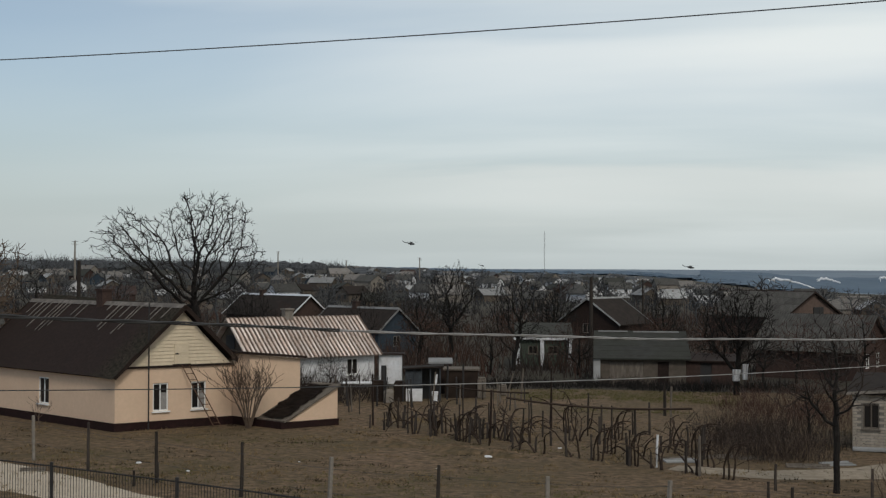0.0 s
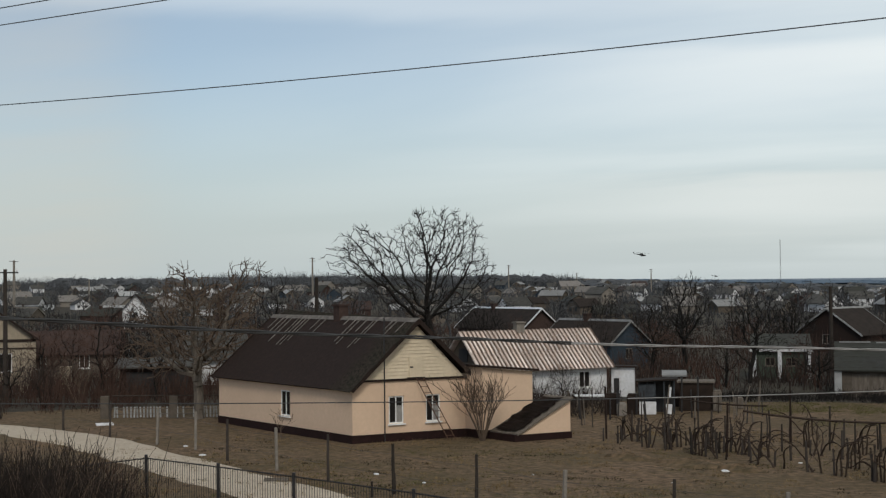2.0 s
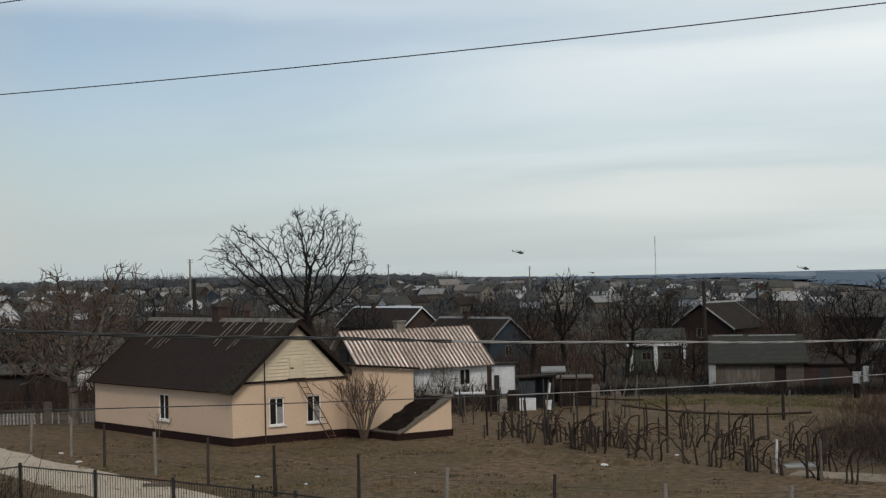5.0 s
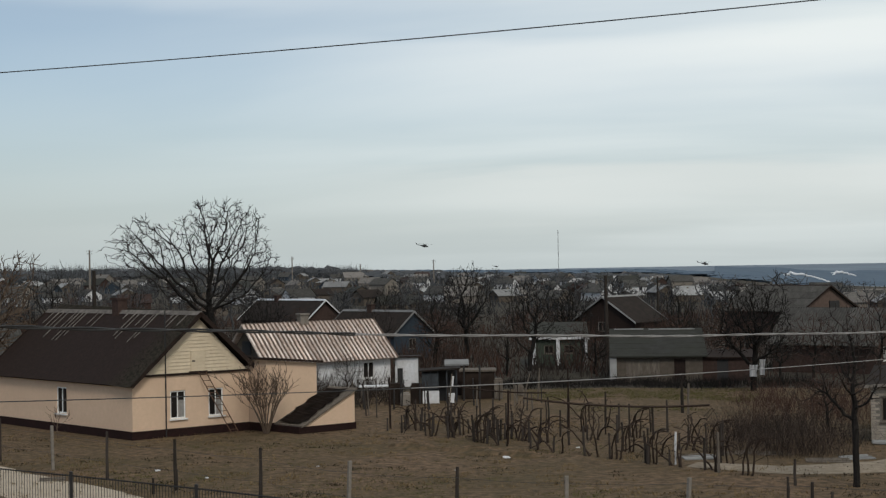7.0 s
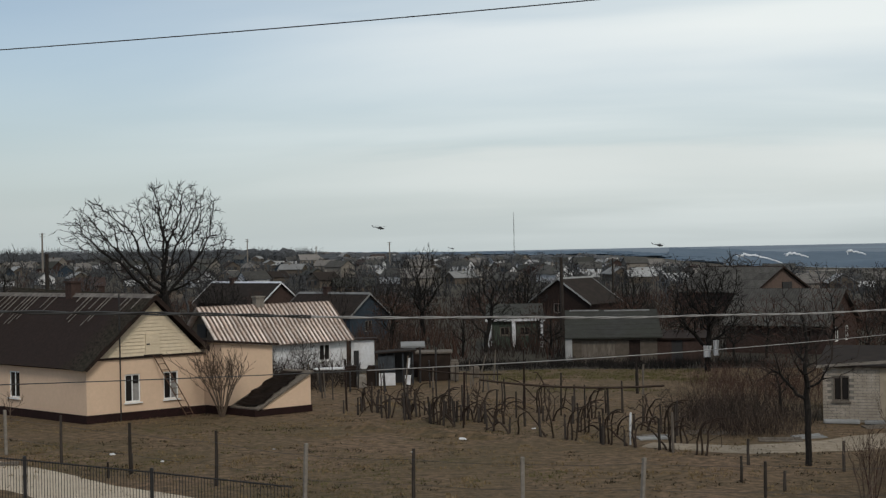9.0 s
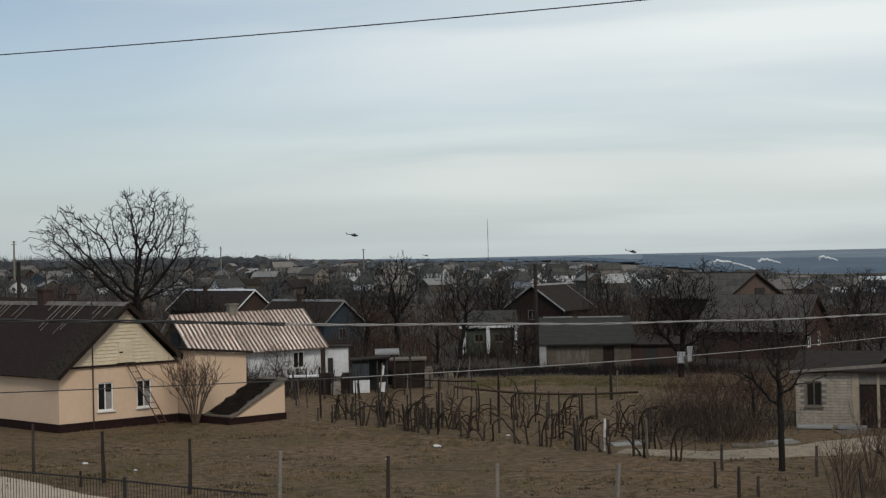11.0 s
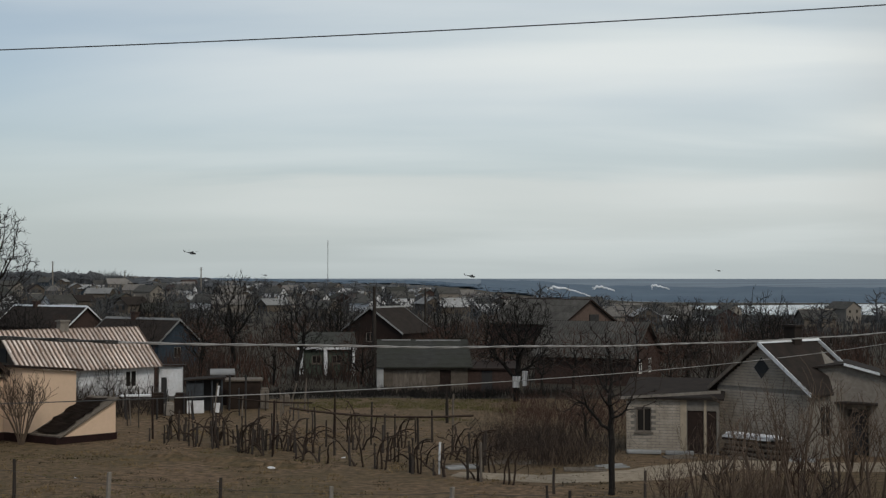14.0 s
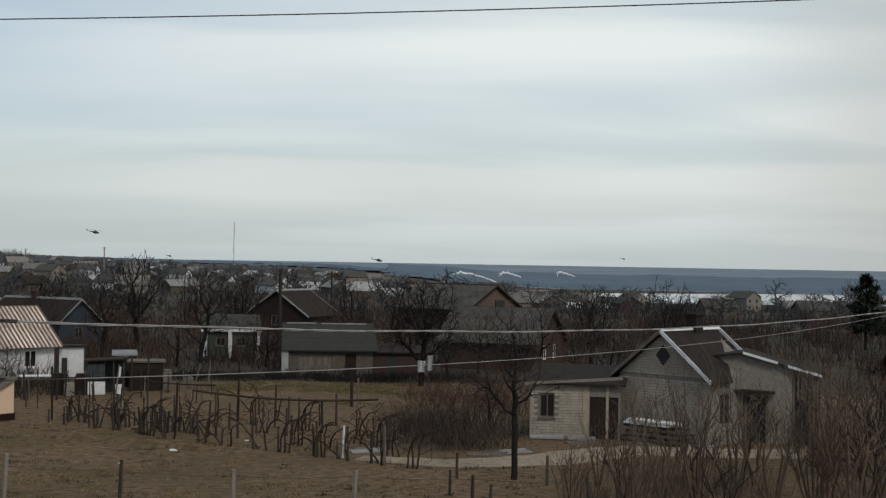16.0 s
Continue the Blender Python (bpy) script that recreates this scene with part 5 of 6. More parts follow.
rngh = random.Random(77)
spots = []
for ring, (d0, d1, n) in enumerate(((255, 310, 8), (310, 400, 18), (400, 560, 26), (560, 800, 24))):
    for i in range(n):
        az = -33 + 66 * (i + rngh.uniform(0.1, 0.9)) / n
        d = rngh.uniform(d0, d1)
        if az < -17 and d > 900:
            continue
        k = rngh.randrange(len(KINDS))
        m = on(az, d, rngh.choice((-80, -70, -25, 10, 40, 55)) + rngh.uniform(-8, 8), -0.1)
        spots.append((az, d))
        if not used[k]:
            KINDS[k].matrix_basis = m @ Matrix.Scale(0.8, 4)
            used[k] = True
        else:
            copy_thing(KINDS[k], m).scale = (0.8, 0.8, 0.8)


# ---- farthest houses: plainer kinds, with walls, two roof slopes, windows and a chimney ----
def far_house(w, l, ev, rd, wall_m, roof_m, label):
    h = thing("far_house", None, label, "house", "farthest village houses")
    bm = bmesh.new()
    prism(bm, [(0, -0.5), (w, -0.5), (w, ev), (w / 2, rd - 0.05), (0, ev)], 0, l)
    part("wall", bm, wall_m, h)
    s = (rd - ev) / (w / 2)
    for sx in (-1, 1):
        ex, ez = w / 2 + sx * (w / 2 + 0.4), ev - s * 0.4
        bm = bmesh.new()
        prism(bm, [(w / 2, rd), (ex, ez), (ex, ez + 0.12), (w / 2, rd + 0.12)], -0.4, l + 0.4)
        part("roof", bm, roof_m, h)
    for x in (w * 0.16, w * 0.6):
        bm = bmesh.new()
        box(bm, x, -0.05, 1.0, x + 1.2, 0.1, 2.2)
        part("window", bm, M_dark, h)
    bm = bmesh.new()
    box(bm, w * 0.4, l * 0.6, rd - 0.6, w * 0.4 + 0.5, l * 0.6 + 0.5, rd + 0.7)
    part("chimney", bm, M_concrete, h)
    return h


FARK = [far_house(*a) for a in ((7, 8, 2.6, 4.8, M_white, M_greyroof, "small whitewashed far house with a dark roof"), (6, 9, 2.4, 4.2, M_dimwall, M_palegrey, "small brown far house with its roof paled by painted haze"),
                                (7, 9, 2.6, 5.0, M_concrete, M_paleslate, "small grey far house with a pale slate roof"), (8, 9, 2.7, 5.2, M_redbrick, M_mossroof, "small red-brown far house with a mossy roof"),
                                (6, 7, 2.5, 4.4, M_dimwall, M_darkroof, "small brown far house with a dark brown roof"))]
fused = [False] * len(FARK)
for d0, d1, a0, a1, n in ((300, 430, -16, 26, 26), (430, 620, -20, 33, 66), (620, 900, -22, 33, 90), (900, 1300, -16, 4, 40), (260, 560, -21, -8, 22)):
    for i in range(n):
        az, d = a0 + (a1 - a0) * (i + rngh.uniform(0, 1)) / n, rngh.uniform(d0, d1)
        k = rngh.choice((0, 0, 1, 1, 1, 2, 2, 3, 4))
        m = on(az, d, rngh.choice((-80, -60, -20, 15, 40, 70)) + rngh.uniform(-8, 8), -0.1)
        f = rngh.uniform(0.62, 0.92)
        if fused[k]:
            copy_thing(FARK[k], m).scale = (f, f, f)
        else:
            FARK[k].matrix_basis, fused[k] = m @ Matrix.Scale(f, 4), True

# ---- fences ----
def post(name, p, h, r, material, label, group, lean=0.0, sides=6, square=False, seed=0):
    bm = bmesh.new()
    rg = random.Random(seed)
    t = Vector((rg.gauss(0, lean), rg.gauss(0, lean), 1)) * h
    if square:
        box(bm, -r, -r, -0.2, r, r, h, None, 0.015)
        for v in bm.verts:
            v.co += t * max(0, v.co.z) / h - Vector((0, 0, max(0, v.co.z)))
    else:
        tube(bm, [(0, 0, -0.2), tuple(t * 0.5 + Vector((rg.gauss(0, 0.015), rg.gauss(0, 0.015), 0))), tuple(t)], [r * 1.1, r, r * 0.85], sides)
    o = obj(name, bm, material)
    o.matrix_basis = pose(p[0], p[1], gz(p[0], p[1]), 0, 0, rg.uniform(0, 40))
    return tagged(o, label, "fence post", group)


def strand(name, a, b, r, material, sag, label, category, n=10):
    bm = bmesh.new()
    pts = []
    for i in range(n + 1):
        f = i / n
        p = Vector(a).lerp(Vector(b), f)
        p.z -= sag * 4 * f * (1 - f)
        pts.append(p)
    tube(bm, pts, r, 4)
    return tagged(obj(name, bm, material), label, category)


lane = [(-34.24, 74.05), (-30.2, 71.1), (-26.32, 67.97), (-23.49, 65.85), (-20.52, 61.82), (-17.3, 58.9), (-14.2, 55.8), (-10.85, 52.83), (-7.18, 49.74)]
for i, p in enumerate(lane):
    conc = i in (2, 3, 5)
    post("fence_post", p, 1.95 if not conc else 1.9, 0.06 if conc else 0.065, M_concrete if conc else M_post,
         "grey concrete fence post in the grass" if conc else "dark weathered timber fence post in the grass", "posts along the lane", 0.02, seed=i, square=conc)
turn = [at(4.65, 46.2), at(0.17, 44.6), at(-4.32, 43.2), at(-9.17, 43.2), at(-14.13, 43.0), at(-19, 43)]
for i, p in enumerate(turn):
    post("fence_post", p, (1.95, 1.9, 1.8, 1.75, 1.7, 1.7)[i], 0.06, M_concrete if i in (0, 2, 3) else M_post,
         "grey concrete fence post in the grass" if i in (0, 2, 3) else "dark weathered timber fence post in the grass", "posts along the lane", 0.03, seed=20 + i, square=i in (0, 2, 3))
line = [Vector((*p, 0)) for p in lane] + [Vector((p.x, p.y, 0)) for p in turn]
for z in (0.75, 1.55):
    for a, b in zip(line, line[1:]):
        strand("fence_wire", a + Vector((0, 0, z)), b + Vector((0, 0, z)), 0.006, M_wire, 0.05, "thin rusty fence wire between the posts", "fence wire", 6)
tb = thing("garden_table", on(4.1, 86.5, 4), "long pale board table before the white house", "table")
bm = bmesh.new()
box(bm, 0, 0, 1.0, 2.1, 0.8, 1.09, None, 0.01)
part("tabletop", bm, M_white, tb)
for x, y in ((0.1, 0.1), (1.9, 0.1), (0.1, 0.65), (1.9, 0.65)):
    bm = bmesh.new()
    box(bm, x, y, -0.05, x + 0.1, y + 0.1, 1.0)
    part("leg", bm, M_greywood, tb)
# short stub posts beside
for i, (az, d, h) in enumerate(((11.55, 54.3, 0.75), (12.5, 53.3, 0.6), (-13.2, 49.2, 0.9), (-13.5, 53.2, 1.0), (-14.9, 47.5, 0.7), (-17.2, 52, 1.1))):
    post("stub_post", at(az, d), h, 0.06, M_post, "short dark timber stub in the grass", "stub posts", 0.03, seed=50 + i)

# black iron picket fence by the lane
iron = [Vector((-27.5, 38.0, 0)), Vector((-21.65, 43.6, 0)), Vector((-18.96, 47.9, 0)), Vector((-15.55, 45.85, 0)), Vector((-12.3, 43.8, 0)), Vector((-7.76, 40.75, 0)), Vector((-3.4, 37.6, 0))]
pk = bmesh.new()
tube(pk, [(0, 0, 0.3), (0, 0, 1.96)], 0.009, 4)
pk_me = bpy.data.meshes.new("picket")
pk.to_mesh(pk_me)
pk.free()
pk_me.materials.append(M_iron)
for a, b in zip(iron, iron[1:]):
    f = thing("iron_fence", Matrix.Translation(a), "black iron picket fence along the lane", "fence", "iron fence")
    d = b - a
    for z in (0.4, 1.92):
        bm = bmesh.new()
        tube(bm, [Vector((0, 0, z)), d + Vector((0, 0, z))], 0.022, 4)
        part("rail", bm, M_iron, f)
    bm = bmesh.new()
    box(bm, -0.05, -0.05, -0.1, 0.05, 0.05, 2.05, None, 0.01)
    part("post", bm, M_iron, f)
    n = int(d.length / 0.125)
    for i in range(1, n):
        shared("picket", pk_me, Matrix.Translation(d * (i / n)), f)
bm = bmesh.new()
n = 18
for j in (0, 1):
    for i in range(n + 1):
        bm.verts.new((1.0 * i / n, 0.03 * math.sin(i * 2.1), 1.35 * j))
bm.verts.ensure_lookup_table()
for i in range(n):
    bm.faces.new((bm.verts[i], bm.verts[i + 1], bm.verts[n + 2 + i], bm.verts[n + 1 + i]))
bmesh.ops.solidify(bm, geom=bm.faces[:], thickness=0.01)
o = obj("slate_sheet", bm, M_concrete)
o.matrix_basis = Matrix.Translation(at(22.5, 45.0)) @ pose(0, 0, 0, 12, 0, 25)
tagged(o, "grey corrugated sheet leaning by the iron fence", "corrugated sheet")

# low pale picket fence across the lane, with pillars
lowf = thing("picket_fence", Matrix.Translation(at(22.9, 87.5)), "low fence of short whitish pickets", "fence")
b_ = at(17.9, 86) - at(22.9, 87.5)
for z in (0.3, 0.62, 1.4):
    bm = bmesh.new()
    tube(bm, [Vector((0, 0, z)), b_ + Vector((0, 0, z))], 0.035, 4)
    part("rail", bm, M_greywood if z < 1 else M_post, lowf)
n = 38
bm = bmesh.new()
box(bm, -0.05, -0.015, 0.08, 0.05, 0.015, 0.74)
me = bpy.data.meshes.new("picket")
bm.to_mesh(me)
bm.free()
me.materials.append(M_palegrey)
for i in range(n):
    if random.Random(i).random() < 0.86:
        shared("picket", me, Matrix.Translation(b_ * ((i + 0.5) / n)) @ pose(0, 0, 0, 0, random.Random(i).uniform(-5, 5), 0), lowf)
for az, d in ((23.2, 87.6), (20.5, 86.9)):
    post("gate_pillar", at(az, d), 1.4, 0.25, M_dimwall, "grey concrete gate pillar", "gate pillars", 0.0, square=True)
for az, d in ((27.9, 112), (26.2, 112), (24.7, 112)):
    post("gate_pillar", at(az, d), 1.9, 0.4, M_ochre, "ochre brick gate pillar", "gate pillars", 0.0, square=True)
gate = thing("gate", Matrix.Translation(at(26.0, 112)), "grey sheet-metal yard gate", "gate")
bm = bmesh.new()
box(bm, 0, -0.03, 0.1, 2.6, 0.03, 1.7, pose(0, 0, 0, 0, 0, 26), 0.01)
part("leaf", bm, M_greywood, gate)

# ---- vineyard ----
rv = random.Random(15)


def vine(seed):
    """One old vine: a twisting stem and a few arching canes."""
    r_ = random.Random(seed)
    e = thing("grape_vine", None, "leafless gnarled grape vine tied between the posts", "vine", "vines in the vineyard")
    for k in range(r_.choice((2, 2, 3))):
        bm = bmesh.new()
        p = Vector((r_.gauss(0, 0.2), r_.gauss(0, 0.12), -0.08))
        d = Vector((r_.gauss(0, 0.6), r_.gauss(0, 0.2), 1)).normalized()
        way = r_.choice((-1, 1))
        tall = r_.choice((0.4, 0.85, 1.05, 1.2))
        sink = r_.choice((-0.34, -0.26, -0.18, -0.04))
        pts, rad = [p.copy()], [0.055]
        for i in range(11):
            if p.z > tall:
                d = (d + Vector((way * 0.3, r_.gauss(0, 0.1), sink))).normalized()
            d = (d + Vector((r_.gauss(0, 0.16), r_.gauss(0, 0.12), r_.gauss(0, 0.13)))).normalized()
            p = p + d * r_.uniform(0.15, 0.24)
            p.z = min(max(p.z, 0.06 + r_.uniform(0, 0.1)), 1.55)
            pts.append(p.copy())
            rad.append(r_.uniform(0.04, 0.052) * (1 - 0.55 * i / 10))
        tube(bm, pts, rad, 5)
        part("stem" if k == 0 else "cane", bm, M_vine, e)
    vs = []
    bm = bmesh.new()
    for k in range(5):
        a = r_.uniform(0, 6.28)
        p0 = Vector((r_.uniform(-0.8, 0.8), r_.uniform(-0.15, 0.15), r_.uniform(0.5, 1.3)))
        p1 = p0 + Vector((math.cos(a) * 0.4, math.sin(a) * 0.2, r_.uniform(-0.2, 0.5)))
        p2 = p1 + Vector((math.cos(a) * 0.3, 0, r_.uniform(-0.4, 0.2)))
        tube(bm, [p0, p1, p2], [0.02, 0.016, 0.01], 3)
    part("shoot", bm, M_vine, e)["kind"] = "stuff"
    return e


vines = [vine(300 + i) for i in range(8)]
vused = [False] * 8
rowdir, rowstep = Vector((0.66, -0.75, 0)), Vector((0.75, 0.66, 0))
rowang = math.degrees(math.atan2(rowdir.y, rowdir.x))
start = Vector((-3.9, 71.5, 0))
for r in range(6):
    n = (14, 12, 11, 9, 8, 6)[r]
    for i in range(n):
        p = start + rowstep * (2.1 * r) + rowdir * (1.75 * i + rv.uniform(-0.3, 0.3) + 0.6 * (r % 2))
        if rv.random() < (0.95, 0.6, 0.7, 0.5, 0.5, 0.5)[r]:
            h = rv.choice((0.7, 0.9, 1.1, 1.3, 1.6))
            post("vine_post", p, h, rv.uniform(0.04, 0.06), M_post, "dark slim timber vineyard post", "vineyard posts", 0.04, 5, seed=1000 + r * 40 + i)
        if rv.random() < (0.9, 0.6, 0.6, 0.45, 0.4, 0.3)[r]:
            k = rv.randrange(8)
            m = Matrix.Translation(p + rowdir * 0.5) @ pose(0, 0, 0.0, 0, 0, rowang + rv.uniform(-25, 25))
            if vused[k]:
                copy_thing(vines[k], m)
            else:
                vines[k].matrix_basis, vused[k] = m, True
# the thick near end of the rows by the cellar
for i in range(22):
    p = start + rowdir * (0.42 * i + rv.uniform(-0.2, 0.2)) + rowstep * rv.uniform(-0.3, 2.6)
    post("vine_post", p, rv.choice((0.8, 1.0, 1.2, 1.5)), rv.uniform(0.045, 0.07), M_post, "dark slim timber vineyard post", "vineyard posts", 0.06, 5, seed=1600 + i)
    if i % 2 == 0:
        copy_thing(vines[i // 2 % 8], Matrix.Translation(p) @ pose(0, 0, 0, 0, 0, rowang + rv.uniform(-30, 30)))
for x, y, h, r, m_ in ((2.24, 65.5, 2.5, 0.06, M_brownwood), (5.6, 71.5, 3.1, 0.065, M_brownwood), (-3.6, 72.4, 2.7, 0.055, M_brownwood), (-0.6, 76, 1.9, 0.06, M_post), (12.5, 78, 2.2, 0.09, M_post),
                       (12.7, 77.2, 1.7, 0.07, M_greywood), (10.24, 55.2, 1.6, 0.06, M_greywood), (8.9, 57.6, 1.35, 0.055, M_white), (11.3, 60, 1.5, 0.06, M_post), (7.8, 57.9, 1.5, 0.07, M_post), (10.3, 69, 1.6, 0.06, M_post)):
    post("vineyard_post", (x, y), h, r, m_, "tall trellis post standing among the vines", "trellis posts", 0.015, 6, seed=int(x * 10) + 900)
strand("trellis_pole", (3.2, 69.5, 1.75), (11.6, 64.5, 1.75), 0.05, M_vine, 0.22, "long sagging dark pole over the vines", "trellis pole", 14)
strand("trellis_pole", (4.6, 74, 1.6), (0.2, 77, 1.7), 0.04, M_vine, 0.1, "long sagging dark pole over the vines", "trellis pole", 10)
# dark sticks and props leaning about the yard
ry = random.Random(8)
for i in range(30):
    az, d = ry.uniform(-3.5, 4.6), ry.uniform(78, 87)
    post("prop", at(az, d), ry.uniform(1.0, 2.3), ry.uniform(0.03, 0.06), ry.choice((M_post, M_iron, M_greywood)), "dark prop standing in the cluttered yard", "yard props", 0.1, 5, seed=700 + i)
# heap of earth and prunings before the vines
for hx, hy, hr in ((0.6, 62.5, 1.5), (-2.2, 64.5, 1.1), (2.6, 61.0, 0.9)):
    bm = bmesh.new()
    n = 14
    rows = []
    for j in range(6):
        rr = hr * (1 - j / 5)
        rows.append([bm.verts.new((rr * 1.5 * math.cos(2 * math.pi * i / n) * (1 + 0.2 * math.sin(i * 3 + j)), rr * 0.8 * math.sin(2 * math.pi * i / n), -0.05 + 0.3 * math.sin(j / 5 * 1.57) + 0.05 * math.sin(i * 5.1 + j * 2))) for i in range(n)])
    for ra, rb in zip(rows, rows[1:]):
        for i in range(n):
            bm.faces.new((ra[i], ra[(i + 1) % n], rb[(i + 1) % n], rb[i]))
    bmesh.ops.remove_doubles(bm, verts=bm.verts[:], dist=0.002)
    o = obj("dirt_mound", bm, M_ground)
    o.matrix_basis = pose(hx, hy, gz(hx, hy), 0, 0, -30)
    tagged(o, "low heap of brown earth and prunings on the grass", "dirt mound")
# boards, rubble and litter
for i, (x, y, w_, a, m_) in enumerate(((10.0, 59.6, 1.6, 20, M_greywood), (10.2, 59.2, 1.5, 12, M_palegrey), (12.2, 60.6, 1.9, 18, M_greywood), (13.6, 60.2, 1.6, 5, M_greywood), (15.2, 57.6, 1.8, -10, M_greywood), (16.6, 58.3, 1.4, 15, M_palegrey), (-16.4, 55.7, 1.0, 10, M_greywood), (-33, 77, 1.0, 30, M_white), (23.6, 60.4, 1.8, -20, M_greywood), (25.4, 59.2, 1.6, -30, M_palegrey), (20.6, 61.2, 1.5, 10, M_greywood))):
    o = thing("board_pile", pose(x, y, gz(x, y) - 0.01, 0, 0, a), "few pale weathered boards lying on the ground", "boards")
    for k in range(3):
        bm = bmesh.new()
        box(bm, -w_ / 2, -0.08 + 0.24 * k - 0.2, 0.0 + 0.03 * k, w_ / 2, 0.08 + 0.24 * k - 0.2, 0.06 + 0.03 * k, pose(0, 0, 0, 0, 0, 4 * k - 3), 0.008)
        part("board", bm, m_, o)
for i, (x, y, s) in enumerate(((2.0, 60.5, 0.42), (5.4, 63.6, 0.22), (-10.2, 55.8, 0.2), (-6.0, 58.6, 0.16), (-22.4, 63.8, 0.35), (-0.2, 57, 0.12), (-24.5, 67.2, 0.25), (-12.7, 58.2, 0.3))):
    bm = bmesh.new()
    bmesh.ops.create_icosphere(bm, subdivisions=2, radius=s * 0.45)
    for v in bm.verts:
        v.co *= 1 + 0.5 * noise.noise(v.co * 2 / s + Vector((i, 0, 0)))
        v.co.z = max(v.co.z * 0.35, -0.02)
    o = obj("rag", bm, M_white)
    o.matrix_basis = pose(x, y, gz(x, y) + 0.02)
    tagged(o, "crumpled whitish rag lying on the grass", "litter")
# laundry-like white cloths hanging by the tree
for az, d, w_, h in ((-11.8, 92, 0.55, 0.75), (-12.2, 92, 0.38, 1.0)):
    bm = bmesh.new()
    k = 8
    for j in range(5):
        for i in range(k + 1):
            bm.verts.new((w_ * i / k * (1 - 0.08 * j * math.sin(i)), 0.06 * math.sin(i * 1.9 + j * 0.4), -h * j / 4))
    bm.verts.ensure_lookup_table()
    for j in range(4):
        for i in range(k):
            a = j * (k + 1) + i
            bm.faces.new((bm.verts[a], bm.verts[a + 1], bm.verts[a + k + 2], bm.verts[a + k + 1]))
    bmesh.ops.solidify(bm, geom=bm.faces[:], thickness=0.01)
    o = obj("hanging_cloth", bm, M_white)
    o.matrix_basis = on(az, d, 0, 1.75 if w_ > 0.5 else 2.1)
    tagged(o, "white cloth hanging from a tree branch", "cloth")

# ---- poles, lines, mast ----
def power_pole(m, h, label, arms=1, r=0.13, material=None):
    e = thing("power_pole", m, label, "power pole", "power poles")
    bm = bmesh.new()
    tube(bm, [(0, 0, -0.3), (0, 0, h)], [r * 1.25, r * 0.8], 8)
    part("pole", bm, material or M_concrete, e)
    for k in range(arms):
        bm = bmesh.new()
        z = h - 0.3 - 0.8 * k
        box(bm, -0.9, -0.05, z, 0.9, 0.05, z + 0.1)
        part("crossarm", bm, M_iron, e)
        for x in (-0.8, 0.0, 0.8):
            bm = bmesh.new()
            tube(bm, [(x, 0, z + 0.1), (x, 0, z + 0.2), (x, 0, z + 0.32)], [0.03, 0.06, 0.04], 6)
            part("insulator", bm, M_frame, e)
    return e


power_pole(on(27.0, 104, 10), 9.4, "dark concrete power pole by the lane", 1, 0.16, M_post)
power_pole(on(-6.1, 125, 0), 7.5, "dark timber pole between the gardens", 0, 0.17, M_post)
power_pole(on(-8.2, 210, 20), 6.8, "dark timber pole between the gardens", 1, 0.15, M_post)
for az, tn, d in ((14.86, 0.0183, 420), (6.78, 0.0117, 620), (3.98, 0.0056, 700), (0.96, 0.0078, 640), (26.67, 0.0176, 300), (23.8, 0.004, 500)):
    p = at(az, d)
    power_pole(on(az, d, 10), 8.2 + tn * d - gz(p.x, p.y), "tall pylon-like pole on the skyline", 2 if d > 400 else 1, 0.28)
bm = bmesh.new()
tube(bm, [(0, 0, 0), (0, 0, 9)], [0.3, 0.26], 8)
o = obj("flue", bm, M_post)
o.matrix_basis = on(14.7, 205, 0)
tagged(o, "dark tall flue pipe among the houses", "flue")
bm = bmesh.new()
H = 62.0
for k in range(3):
    a = 2.094 * k
    tube(bm, [(0.55 * math.cos(a), 0.55 * math.sin(a), 0), (0.55 * math.cos(a), 0.55 * math.sin(a), H)], 0.13, 4)
for i in range(40):
    z = H * i / 40
    for k in range(3):
        a, b = 2.094 * k, 2.094 * (k + 1)
        tube(bm, [(0.55 * math.cos(a), 0.55 * math.sin(a), z), (0.55 * math.cos(b), 0.55 * math.sin(b), z + H / 40)], 0.06, 3)
o = obj("radio_mast", bm, M_wire)
o.matrix_basis = on(-4.18, 2000, 0)
tagged(o, "thin tall lattice radio mast on the horizon", "radio mast")


def overhead(name, az0, D, coef, s0, s1, r, material, label, twist=0):
    """A hanging line: straight in plan at distance D square to the bearing az0, its height a parabola."""
    c, rt = at(az0, D), Vector((-math.cos(radians(az0)), -math.sin(radians(az0)), 0))
    n = 160 if twist else 60
    bm = bmesh.new()
    for k in range(max(1, twist)):
        pts = []
        for i in range(n + 1):
            s = s0 + (s1 - s0) * i / n
            z = EYE[2] + D * (coef[0] * s * s + coef[1] * s + coef[2])
            p = c + rt * (D * s) + Vector((0, 0, z))
            if twist:
                ph = s * D * 3.2 + k * math.pi
                p += Vector((0, math.cos(ph) * r * 0.9, math.sin(ph) * r * 1.1 + r * 0.8 * math.sin(s * D * 0.9)))
            pts.append(p)
        tube(bm, pts, r, 6)
    return tagged(obj(name, bm, material), label, "overhead line", "overhead lines")


